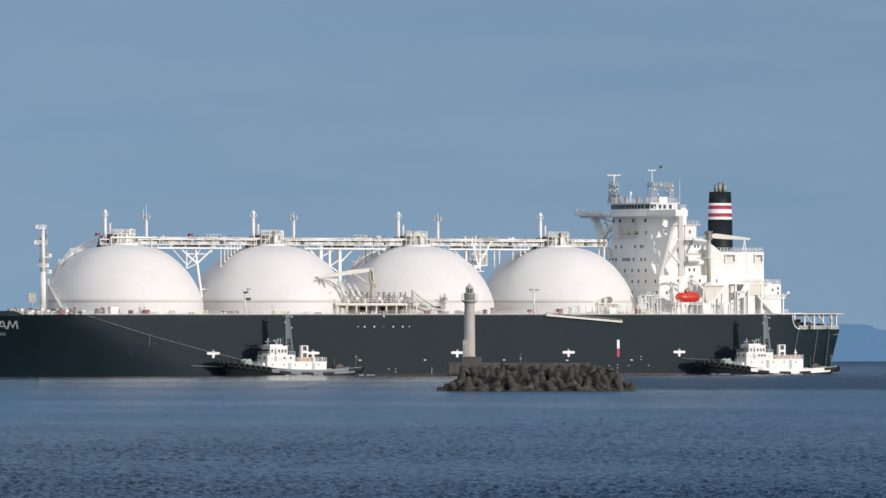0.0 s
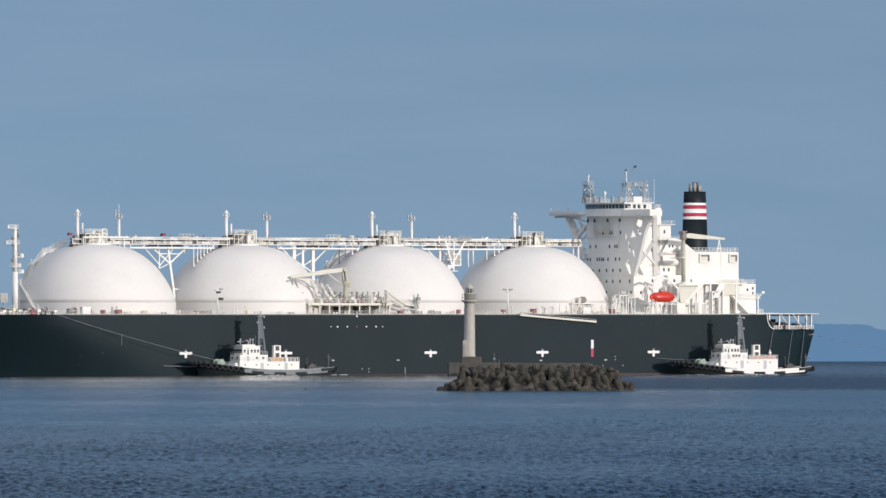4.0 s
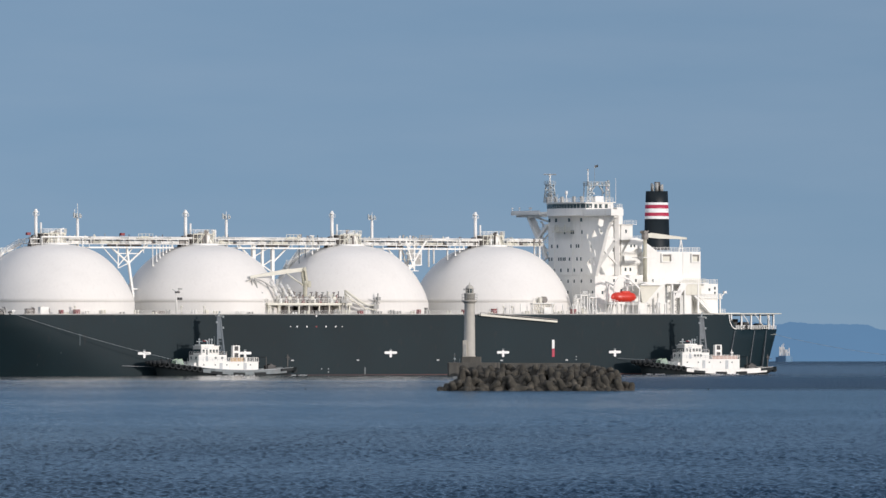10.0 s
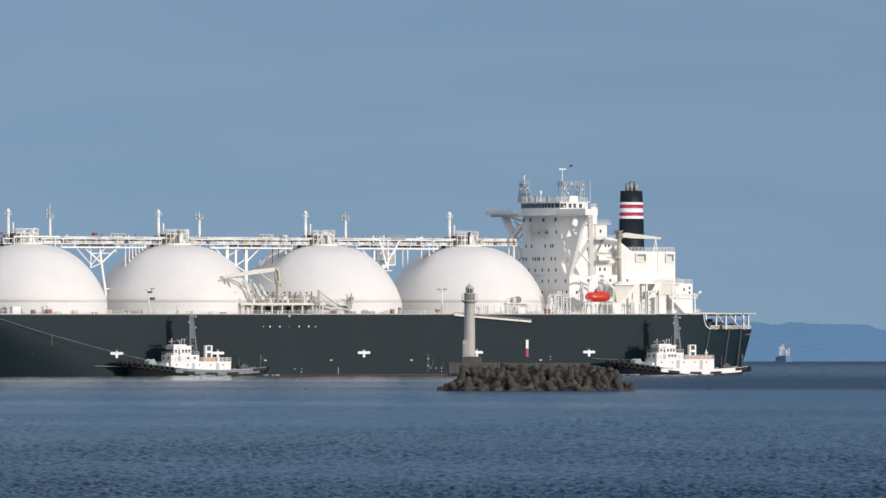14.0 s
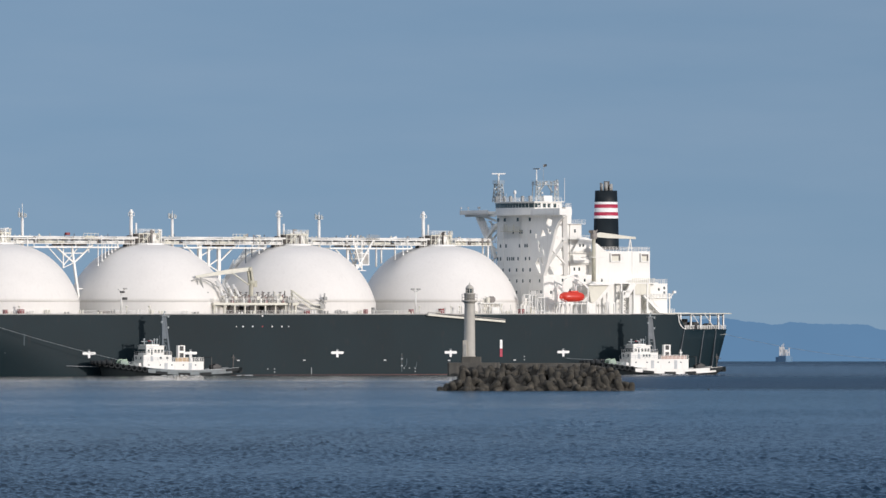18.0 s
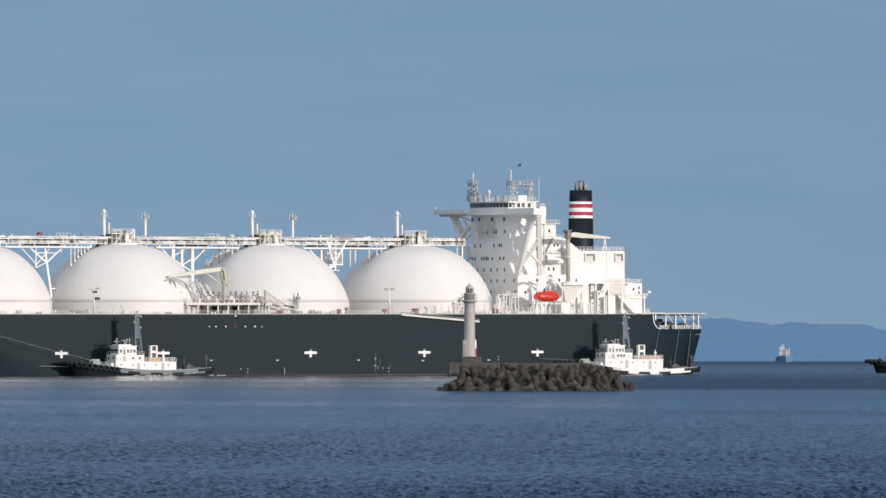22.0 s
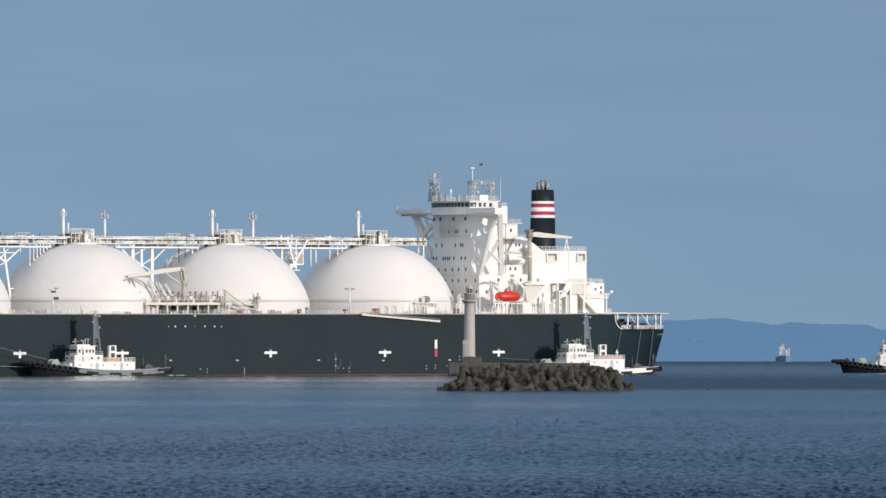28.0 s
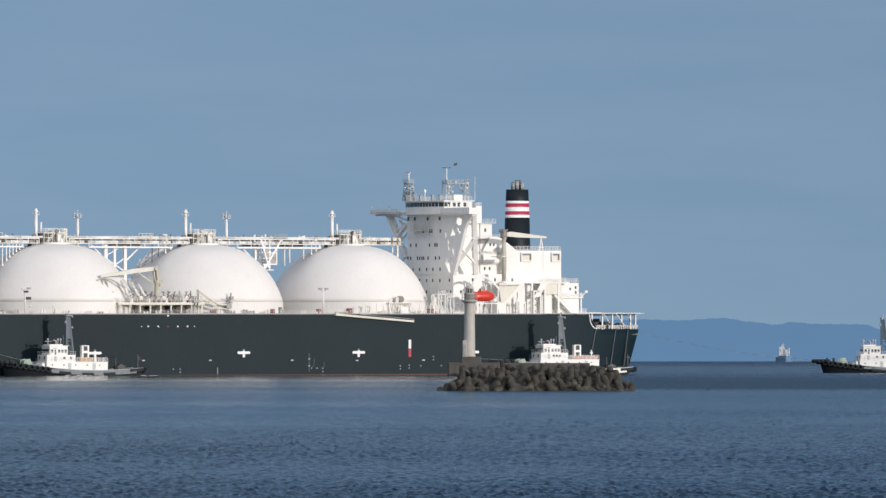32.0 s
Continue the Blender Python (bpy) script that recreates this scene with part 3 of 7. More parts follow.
def build_hull():
    stations = [-88 + 3 * i for i in range(8)] + [-62, -55] + [-40 + 20 * i for i in range(8)] + [112 + 2 * i for i in range(36)] + [183 + i for i in range(18)]
    levels = (-9, -6, -3, -1, 0.45, 2, 4, 6.5, 9, 11.9, 13.5, DECK)
    s = Shape()
    k = len(levels)
    for side in (1, -1):
        vs = []
        for x in stations:
            for z in levels:
                top = z
                if x < -67 and z > 11.9:
                    top = 11.9
                px = x + (max(0, (11.9 - z)) * 0.33 * (-78 - x) / 10 if x < -78 else 0)
                vs.append((px, side * half_breadth(x, z), top))
        fs = []
        for i in range(len(stations) - 1):
            for j in range(k - 1):
                q = (i * k + j, i * k + k + j, i * k + k + j + 1, i * k + j + 1)
                fs.append(q if side < 0 else tuple(reversed(q)))
        s.add(vs, fs)
    # transom and bottom
    n = len(stations) * k
    s.f += [(j + 1, j, n + j, n + j + 1) for j in range(k - 1)]
    s.f += [(i * k, i * k + k, n + i * k + k, n + i * k) for i in range(len(stations) - 1)]
    part("hull", s, M_HULL, ship, "dark blue-black painted hull", smooth=True)
    # decks
    s = Shape()
    ring = [(x, half_breadth(x, DECK - 0.5) - 0.1) for x in stations if -67 <= x <= 196]
    s.prism([(x, -y) for x, y in ring] + [(x, y) for x, y in reversed(ring)], DECK - 0.4, DECK - 0.05)
    part("main_deck", s, M_DECK, ship, "grey-green painted deck")
    s = Shape()
    ring = [(x, half_breadth(x, 11.9) - 0.15) for x in stations if x <= -64]
    s.prism([(x, -y) for x, y in ring] + [(x, y) for x, y in reversed(ring)], 10.4, 10.7)
    part("mooring_deck", s, M_DECK, ship)
    s = Shape().box(-67.0, -66.6, -21.6, 21.6, 10.7, DECK - 0.1)
    part("mooring_bulkhead", s, M_WHITE, ship)
    # curved plate at the opening's forward end
    for side in (1, -1):
        s = Shape()
        pts = [(-66.9, 11.9), (-69.6, 11.95), (-68.6, 12.3), (-67.9, 13.0), (-67.4, 14.0), (-67.1, DECK - 0.02), (-66.9, DECK - 0.02)]
        y = side * (half_breadth(-68, 14) - 0.05)
        s.plate(pts, y - 0.15, y + 0.05)
        part("opening_gusset", s, M_HULL, ship)
        s = Shape()
        for (xa, za), (xb, zb) in zip(pts[1:6], pts[2:6]):
            s.beam((xa, y + side * 0.08, za), (xb, y + side * 0.08, zb), 0.3, 0.22)
        part("opening_edge", s, M_WHITE, ship)
    # forecastle bulwark
    for side in (1, -1):
        s = Shape()
        xs = [175.4, 177.6] + [179 + 1.5 * j for j in range(15)]
        for a, b in zip(xs, xs[1:]):
            ya, yb = side * half_breadth(a, DECK), side * half_breadth(b, DECK)
            za, zb = DECK + 0.08 if a < 176 else DECK + 1.0, DECK + 1.0
            s.add([(a, ya, DECK - 0.3), (b, yb, DECK - 0.3), (b, yb, zb), (a, ya, za), (a, ya * 0.985, DECK - 0.3), (b, yb * 0.985, DECK - 0.3), (b, yb * 0.985, zb), (a, ya * 0.985, za)],
                  [(0, 1, 2, 3), (7, 6, 5, 4), (3, 2, 6, 7)] if side < 0 else [(3, 2, 1, 0), (4, 5, 6, 7), (7, 6, 2, 3)])
        part("bulwark", s, M_HULL, ship)
    # boot topping
    for side in (1, -1):
        s = Shape()
        xs = [x for x in stations if -62 <= x <= 150]
        for a, b in zip(xs, xs[1:]):
            ya, yb = side * (half_breadth(a, 0.2) + 0.06), side * (half_breadth(b, 0.2) + 0.06)
            q = [(a, ya, -0.6), (b, yb, -0.6), (b, yb, 0.24), (a, ya, 0.24)]
            s.add(q, [(3, 2, 1, 0) if side > 0 else (0, 1, 2, 3)])
        part("boot_topping", s, M_BOOT, ship, "faded red waterline band")


build_hull()


def deck_sheer():
    """Rails, fairleads and gunwale along the deck's edge."""
    for side in (1, -1):
        s = Shape()
        xs = [-66] + [-60 + 12 * i for i in range(18)] + [156, 164, 170, 176]
        s.rails([(x, side * (half_breadth(x, DECK) - 0.3), DECK - 0.05) for x in xs], 1.05, 2.4, 0.028)
        part("deck_railing", s, M_WHITE, ship)
        s = Shape()
        for a, b in zip(xs[:-3], xs[1:-3]):
            s.beam((a, side * (half_breadth(a, DECK) - 0.12), DECK + 0.05), (b, side * (half_breadth(b, DECK) - 0.12), DECK + 0.05), 0.3, 0.24)
        part("gunwale", s, M_GREY, ship)


deck_sheer()


# ---- tanks ----
TANK_R, TANK_Z, TANK_FORE = 21.85, 13.4, 1.28


def dome_profile():
    R, zc = TANK_R, TANK_Z
    rows = []
    a0 = math.asin((19.05 - zc) / R)
    for i in range(25):
        a = a0 + (math.pi / 2 - a0) * i / 24
        z = zc + R * math.sin(a)
        d = max(z - 30.8, 0)
        rows.append((max(R * math.cos(a), 0.02), z - 0.22 * d * min(d / 4.45, 1)))
    return rows


def build_tank(i, c):
    k = c + TANK_FORE
    s = Shape().turned(dome_profile(), k, 0, 96)
    dome = part("tank_cover", s, M_DOME, ship, "white spherical tank cover with a skirt ring", smooth=True)
    seg = 96
    ring = [(21.14 * math.cos(2 * math.pi * j / seg), 21.14 * math.sin(2 * math.pi * j / seg)) for j in range(seg)]
    s = Shape()
    s.add([(k + x, y, z) for z in (DECK - 0.1, 19.06) for x, y in ring], [(j, (j + 1) % seg, seg + (j + 1) % seg, seg + j) for j in range(seg)])
    s.add([(k + x * f, y * f, 19.06) for f in (1.0, 0.97) for x, y in ring], [(j, (j + 1) % seg, seg + (j + 1) % seg, seg + j) for j in range(seg)])
    part("tank_skirt", s, M_DOME, dome, smooth=True)
    # deck house and pipework on the crown
    s = Shape().turned([(4.2, 33.6), (4.2, 34.35), (4.05, 34.45)], c + 1.2, 0, 28)
    part("crown_ring", s, M_WHITE, dome, smooth=True)
    s = Shape().turned([(2.1, 34.4), (1.95, 35.4), (1.75, 36.7), (1.2, 37.0), (1.15, 37.5), (0.8, 37.6)], c + 0.1, -0.4, 20)
    trunk = part("crown_trunk", s, M_WHITE, dome, "white conical trunk", smooth=True)
    s = Shape()
    for j in range(5):
        t = radians(20 + 36 * j)
        s.beam((c + 0.1 + 2.35 * math.cos(t), -0.4 + 2.35 * math.sin(t), 34.4), (c + 0.1 + 1.5 * math.cos(t), -0.4 + 1.5 * math.sin(t), 36.9), 0.14)
    part("trunk_stiffeners", s, M_CREAM, trunk)
    s = Shape().box(c + 3.3, c + 5.6, -1.6, 1.3, 34.4, 36.8, 0.15)
    part("valve_house", s, M_DULL, dome, "brownish grey valve house")
    s = Shape()
    for x, top in ((4.9, 37.0), (3.6, 36.95), (2.4, 37.0), (0.9, 36.95), (-0.6, 37.0), (-1.4, 38.1), (-1.8, 38.1)):
        for y in (1.5, -1.5):
            s.beam((c + x, y, 34.3), (c + x, y, top), 0.15)
    s.beam((c + 4.2, 1.5, 34.5), (c + 2.0, 1.5, 36.9), 0.14).beam((c + 3.6, 1.5, 34.5), (c + 1.4, 1.5, 36.9), 0.14)
    s.beam((c - 0.3, 1.5, 34.6), (c - 1.8, 1.5, 36.9), 0.13).beam((c - 1.9, 1.5, 35.4), (c - 1.0, 1.5, 36.9), 0.12)
    s.beam((c + 4.9, 1.5, 35.7), (c + 2.4, 1.5, 35.7), 0.13)
    for y in (1.5, -1.5):
        s.beam((c + 4.9, y, 36.85), (c - 1.8, y, 36.85), 0.14)
    for x in (4.9, 0.9, -1.8):
        s.beam((c + x, -1.5, 36.8), (c + x, 1.5, 36.8), 0.14)
    part("crown_frame", s, M_CREAM, dome)
    for y0, y1 in ((0.9, 1.7), (-1.7, -0.9)):
        s = Shape().box(c - 1.9, c + 5.0, y0, y1, 36.95, 37.07)
        part("crown_platform", s, M_CREAM, dome)
    s = Shape().rails([(c - 1.9, 1.68, 37.07), (c + 5.0, 1.68, 37.07), (c + 5.0, -1.68, 37.07), (c - 1.9, -1.68, 37.07), (c - 1.9, 1.68, 37.07)], 1.0, 1.5, 0.035)
    part("crown_railing", s, M_WHITE, dome)
    rng = random.Random(70 + i)
    for j in range(9):
        dx = 3.0 - 0.6 * j + rng.uniform(-0.25, 0.25)
        top, r = rng.uniform(36.0, 38.3), rng.choice((0.12, 0.16, 0.24, 0.32))
        y = rng.uniform(0.4, 1.6)
        s = Shape().tube((c + dx, y, 34.2), (c + dx, y, top), r, seg=8)
        s.tube((c + dx, y, top - r), (c + dx + rng.choice((-1, 1)) * rng.uniform(0.5, 1.1), y, top - r + rng.uniform(-0.3, 0.2)), r * 0.9, seg=8)
        if j % 3 == 0:
            s.box(c + dx - 0.4, c + dx + 0.4, y - 0.3, y + 0.3, top - 0.9, top - 0.3, 0.06)
        part("crown_pipe", s, rng.choice((M_GREY, M_PIPE, M_DULL, M_WHITE, M_WHITE)), dome, smooth=True)
    for dx, h in ((-3.5, 36.4), (-4.2, 35.9), (-4.9, 36.5), (7.5, 36.4), (8.1, 35.4)):
        s = Shape().tube((c + dx, 0.8, 33.0), (c + dx, 0.8, h), 0.16, seg=8).box(c + dx - 0.3, c + dx + 0.3, 0.5, 1.1, h - 1.2, h - 0.5, 0.06)
        part("pipe_stand", s, M_GREY if dx > 0 else M_CREAM, dome)
    # vent mast with its cap
    m = c + 6.4
    s = Shape().tube((m, 0, 32.6), (m, 0, 42.4), 0.46, 0.42, 14)
    mast = part("vent_mast", s, M_WHITE, dome, "white vent mast", smooth=True)
    s = Shape().turned([(0.42, 42.2), (0.62, 42.3), (0.62, 42.55), (0.42, 42.8), (0.34, 43.15), (0.1, 43.25)], m, 0, 14)
    part("vent_cap", s, M_WHITE, mast, smooth=True)
    s = Shape()
    for j in range(10):
        t = 2 * math.pi * j / 10
        t2 = 2 * math.pi * (j + 1) / 10
        s.beam((m + 0.85 * math.cos(t), 0.85 * math.sin(t), 41.6), (m + 0.85 * math.cos(t2), 0.85 * math.sin(t2), 41.6), 0.10)
        s.beam((m, 0, 41.6), (m + 0.85 * math.cos(t), 0.85 * math.sin(t), 41.6), 0.07)
        if j % 2 == 0:
            s.beam((m + 0.85 * math.cos(t), 0.85 * math.sin(t), 41.6), (m + 0.85 * math.cos(t), 0.85 * math.sin(t), 42.4), 0.06)
    part("mast_collar", s, M_WHITE, mast)
    s = Shape().tube((m - 1.23, 0.5, 33.5), (m - 1.23, 0.5, 39.7), 0.24, seg=10)
    part("relief_pipe", s, M_WHITE, dome, smooth=True)
    s = Shape().plate([(m + 0.4, 33.0), (m + 2.2, 33.0), (m + 1.8, 34.4), (m + 0.9, 36.3), (m + 0.4, 36.5)], -0.9, 0.9)
    part("valve_locker", s, M_DULL, dome, "dull grey wedge-shaped locker")
    if i < 3:
        p = c - 6.3
        s = Shape().tube((p, 0, 32.0), (p, 0, 40.7), 0.40, 0.36, 12).tube((p, 0, 40.7), (p, 0, 42.0), 0.18, 0.14, 8)
        post = part("light_post", s, M_WHITE, dome, smooth=True)
        s = Shape()
        s.beam((p - 1.15, 0, 41.0), (p + 1.15, 0, 41.0), 0.12).beam((p, -1.15, 41.0), (p, 1.15, 41.0), 0.12)
        part("lamp_arms", s, M_WHITE, post)
        for dx, dy in ((-1.1, 0), (1.1, 0), (0, -1.05), (0, 1.05), (0.45, 0.35), (-0.5, 0.3)):
            s = Shape().box(p + dx - 0.17, p + dx + 0.17, dy - 0.17, dy + 0.17, 41.05, 42.1 + 0.25 * dx, 0.05)
            part("floodlight", s, M_TUGGREY, post)
        s = Shape().tube((p, 0, 42.0), (p, 0, 44.6 if i == 0 else 42.9), 0.07, seg=6)
        if i == 0:
            s.tube((p + 1.0, 0.2, 41.0), (p + 1.0, 0.2, 43.3), 0.06, seg=6)
        part("whip", s, M_WHITE, post)
    # stairs up the front of the cover
    if i in (0, 2):
        # straight flights from landing to landing
        steps, lane = ((5.3, 34.4), (10.7, 32.1), (14.2, 29.2), (18.3, 24.1)), -5.6
        for (xa, za), (xb, zb) in zip(steps, steps[1:]):
            xa, xb = k + xa + 0.9, k + xb - 0.1
            s, r1 = Shape(), Shape()
            for y in (lane - 0.7, lane + 0.7):
                s.beam((xa, y, za), (xb, y, zb), 0.18, 0.45)
                n = max(2, round(abs(zb - za) / 1.0))
                for h in (0.55, 1.1):
                    r1.beam((xa, y, za + h), (xb, y, zb + h), 0.14)
                for j in range(n + 1):
                    x, z = xa + (xb - xa) * j / n, za + (zb - za) * j / n
                    r1.beam((x, y, z), (x, y, z + 1.1), 0.09)
                    drop = max(0.3, z - (TANK_Z + math.sqrt(max(TANK_R ** 2 - (x - k) ** 2 - lane ** 2, 1.0)))) if abs(x - k) < TANK_R else 0.3
                    if j % 2 == 1:
                        s.beam((x, y, z), (x - 0.3, y, z - min(drop, 1.8)), 0.13)
            m = max(4, round(abs(zb - za) / 0.22))
            for j in range(m):
                x, z = xa + (xb - xa) * (j + 0.5) / m, za + (zb - za) * (j + 0.5) / m
                s.box(x - 0.13, x + 0.13, lane - 0.7, lane + 0.7, z - 0.03, z + 0.03)
            st = part("cover_stair", s, M_WHITE, dome)
            part("stair_railing", r1, M_WHITE, st)
        for x, z in steps[:-1]:
            x += k
            s = Shape().box(x - 0.5, x + 0.95, lane - 1.1, lane + 1.1, z - 0.12, z).rails([(x - 0.5, lane + 1.1, z), (x + 0.95, lane + 1.1, z)], 1.1, 0.7, 0.05).rails([(x - 0.5, lane - 1.1, z), (x + 0.95, lane - 1.1, z)], 1.1, 0.7, 0.05)
            for y in (lane - 0.8, lane + 0.8):
                s.beam((x + 0.7, y, z), (x + 0.3, y, z - 1.5), 0.14)
            part("stair_landing", s, M_WHITE, dome)
        # lower landing and the flight down to the deck
        x, z = k + 18.3, 24.1
        s = Shape().box(x - 0.2, x + 2.2, -6.8, -3.4, z - 0.15, z).rails([(x - 0.2, -6.8, z), (x + 2.2, -6.8, z), (x + 2.2, -3.4, z), (x + 1.6, -3.4, z)], 1.1, 0.8, 0.05)
        for y in (-6.5, -3.7):
            s.beam((x + 1.7, y, z), (x + 0.6, y, z - 2.2), 0.16)
        part("stair_landing", s, M_WHITE, dome)
        s = Shape()
        a, b = Vector((k + 20.0, -3.6, 24.1)), Vector((k + 21.3, 7.0, DECK))
        for off in (-0.55, 0.55):
            d = Vector((off, 0, 0))
            s.beam(a + d, b + d, 0.18, 0.34)
            for h in (0.6, 1.15):
                s.beam(a + d + Vector((0, 0, h)), b + d + Vector((0, 0, h)), 0.09)
            for j in range(9):
                p = a.lerp(b, j / 8) + d
                s.beam(p, p + Vector((0, 0, 1.15)), 0.08)
        for j in range(30):
            p = a.lerp(b, (j + 0.5) / 30)
            s.box(p.x - 0.55, p.x + 0.55, p.y - 0.13, p.y + 0.13, p.z - 0.03, p.z + 0.03)
        part("lower_flight", s, M_WHITE, dome)


for i, c in enumerate(DOMES):
    build_tank(i, c)


# ---- pipe bridge over the tanks ----
def build_bridge():
    bridge = None
    rng = random.Random(41)
    # one span from crown to crown, and the last to the cabin tower
    for x0, x1 in ((128.8, 92.0), (82.9, 46.1), (37.0, 0.2), (140.4, 137.6), (-8.9, -20.5)):
        s = Shape()
        for y in (-1.6, 1.6):
            s.beam((x0, y, 35.5), (x1, y, 35.5), 0.2, 0.2)
            s.beam((x0, y, 34.25), (x1, y, 34.25), 0.2, 0.16)
        n = max(1, round((x0 - x1) / 3.4))
        for j in range(n + 1):
            x = x0 + (x1 - x0) * j / n
            s.beam((x, 1.6, 34.2), (x, 1.6, 35.6), 0.14).beam((x, -1.6, 34.2), (x, -1.6, 35.6), 0.14)
            s.beam((x, -1.6, 34.2), (x, 1.6, 34.2), 0.14)
        if bridge is None:
            span = bridge = part("pipe_bridge", s, M_WHITE, ship, "white pipe bridge linking the tank crowns")
        else:
            span = part("bridge_span", s, M_WHITE, bridge)
        if x0 - x1 < 5:
            continue
        for y, z, r, q in ((1.35, 35.85, 0.26, 3), (0.5, 35.9, 0.2, 4), (-0.6, 36.0, 0.22, 2), (0.3, 34.7, 0.2, 3), (-0.7, 34.6, 0.26, 4)):
            s = Shape().pipe((x0 + 1.2, y, z), (x1 - 1.2 if x1 > -15 else x1, y, z), r, q)
            part("pipe", s, M_WHITE, bridge, smooth=True)
        # dark strip put in the gap between the pipes, where only shade falls
        s = Shape().box(x1, x0, -0.9, 0.95, 35.08, 35.32)
        part("tray_and_shade_strip", s, M_DULL, bridge, "dull strip standing for shade between the pipes")
        x = x0 + 0.8
        while x > x1 + 2:
            run = min(rng.uniform(4.5, 10.5), x - x1)
            s = Shape().pipe((x, 1.2, 34.66), (x - run, 1.2, 34.66), 0.36, 2)
            part("pipe", s, rng.choice((M_WHITE, M_WHITE, M_CREAM)), bridge, smooth=True)
            x -= run
            gap = rng.uniform(0.5, 1.5)
            s = Shape().box(x - gap, x, 0.95, 1.45, 34.4, 34.4 + rng.uniform(0.4, 0.6), 0.08).tube((x - gap / 2, 1.2, 34.6), (x - gap / 2, 1.2, 35.6), 0.12, seg=6)
            part("expansion_joint", s, rng.choice((M_DULL, M_PIPE, M_GREY)), bridge)
            x -= gap
    s = Shape().beam((137.4, 2.2, 36.0), (123.5, 2.2, 36.0), 0.3, 0.34).beam((137.4, 2.2, 36.0), (137.4, 2.2, 33.0), 0.2).beam((125.0, 2.2, 36.0), (125.0, 2.2, 33.0), 0.2)
    part("crown_beam", s, M_WHITE, bridge)
    s = Shape().beam((-19.8, -1.2, 28.9), (-19.8, -1.2, 34.3), 0.36).beam((-19.8, 1.2, 28.9), (-19.8, 1.2, 34.3), 0.36).beam((-19.8, -1.2, 32.0), (-19.8, 1.2, 32.0), 0.2)
    part("end_trestle", s, M_WHITE, bridge)
    for xa, xb, n, top in ((59.5, 48.5, 13, 37.2), (105.5, 95.5, 8, 36.6), (13.5, 3.5, 9, 36.7), (140.0, 136.0, 5, 36.6), (124.0, 119.0, 5, 36.8), (-10.0, -17.0, 8, 36.6), (-17.0, -20.0, 3, 36.4)):
        for j in range(n):
            x = xa + (xb - xa) * (j + rng.random()) / n
            z, r, y = rng.uniform(35.9, top), rng.choice((0.09, 0.12, 0.18, 0.24)), rng.uniform(-0.6, 1.7)
            s = Shape().tube((x, y, 34.3), (x, y, z), r, seg=8)
            if j % 2:
                s.tube((x, y, z - r), (x + rng.choice((-1, 1)) * rng.uniform(0.4, 1.4), y, z - r + rng.uniform(-0.8, 0.1)), r, seg=8)
            else:
                s.box(x - 0.35, x + 0.35, y - 0.25, y + 0.25, z - 0.9, z - 0.35, 0.05)
            part("bridge_valve", s, rng.choice((M_GREY, M_CREAM, M_WHITE, M_PIPE)), bridge, smooth=True)
    # lower chord in the gaps between the covers
    for xa, xb in ((122.6, 97.2), (76.8, 51.2), (30.9, 5.2)):
        s = Shape()
        for y in (-1.5, 1.5):
            s.beam((xa, y, 33.32), (xb, y, 33.32), 0.26, 0.36)
        n = round((xa - xb) / 4.3)
        for j in range(n + 1):
            x = xa + (xb - xa) * j / n
            s.beam((x, 1.5, 33.3), (x, 1.5, 34.2), 0.16).beam((x, -1.5, 33.3), (x, 1.5, 33.3), 0.16)
        part("lower_chord", s, M_WHITE, bridge)
    for x in (141.2, 112.5):
        s = Shape().box(x - 0.6, x + 0.6, 1.2, 2.0, 36.4, 37.1, 0.1)
        part("hose_box", s, M_DKRED, bridge, "dark red fire hose box")
    # cable trays under the pipes
    for xa, xb in ((70.0, 60.6), (28.8, 24.0), (17.0, 9.6), (116.5, 106.0)):
        s = Shape().box(xb, xa, -1.0, 1.0, 33.7, 33.85).pipe((xa, 0.5, 34.0), (xb, 0.5, 34.0), 0.18, 3)
        part("tray_and_shade_strip", s, M_DULL, bridge)
    rng = random.Random(14)
    for j in range(30):
        x = 127 - 4.4 * j + rng.uniform(-1.4, 1.4)
        if any(c - 3.6 < x < c + 7.0 for c in DOMES):
            continue
        s = Shape().box(x - 0.5, x + 0.5, 0.6, 1.3, 35.0, 35.0 + rng.uniform(0.2, 0.5), 0.08)
        if rng.random() < 0.5:
            s.tube((x, 1.3, 35.2), (x, 1.3, 36.3 + rng.random() * 0.8), 0.1, seg=6)
        part("pipe_valve", s, rng.choice((M_GREY, M_PIPE, M_DULL, M_DULL)), bridge)
    # supports in the three gaps
    g = 108.6
    s = Shape()
    s.beam((g - 1.2, 0, DECK), (g + 1.0, 0, 29.5), 0.55)
    s.beam((g + 1.0, 0, 29.3), (g + 1.6, 0, 34.0), 0.5)
    s.beam((g + 1.0, 0, 29.3), (g - 4.8, 0, 34.0), 0.4)
    s.beam((g + 1.0, 0, 29.3), (g + 7.2, 0, 34.0), 0.4)
    s.beam((g - 2.2, 0, 31.8), (g + 4.4, 0, 31.8), 0.25)
    s.beam((g + 4.2, 0, 28.0), (g + 4.2, 0, 34.0), 0.28)
    s.beam((g + 4.2, 0, 28.6), (g - 1.0, 0, 34.0), 0.25)
    s.beam((g - 2.6, 0, 22.6), (g + 0.2, 0, 22.6), 0.3)
    s.beam((g + 9.5, 0, 34.0), (g + 4.2, 0, 29.0), 0.22)
    s.beam((g + 1.0, 0, 29.3), (g + 4.2, 0, 28.0), 0.2)
    s.beam((g - 3.6, 0, 34.0), (g - 3.6, 0, 32.0), 0.2)
    part("bridge_support", s, M_WHITE, bridge)
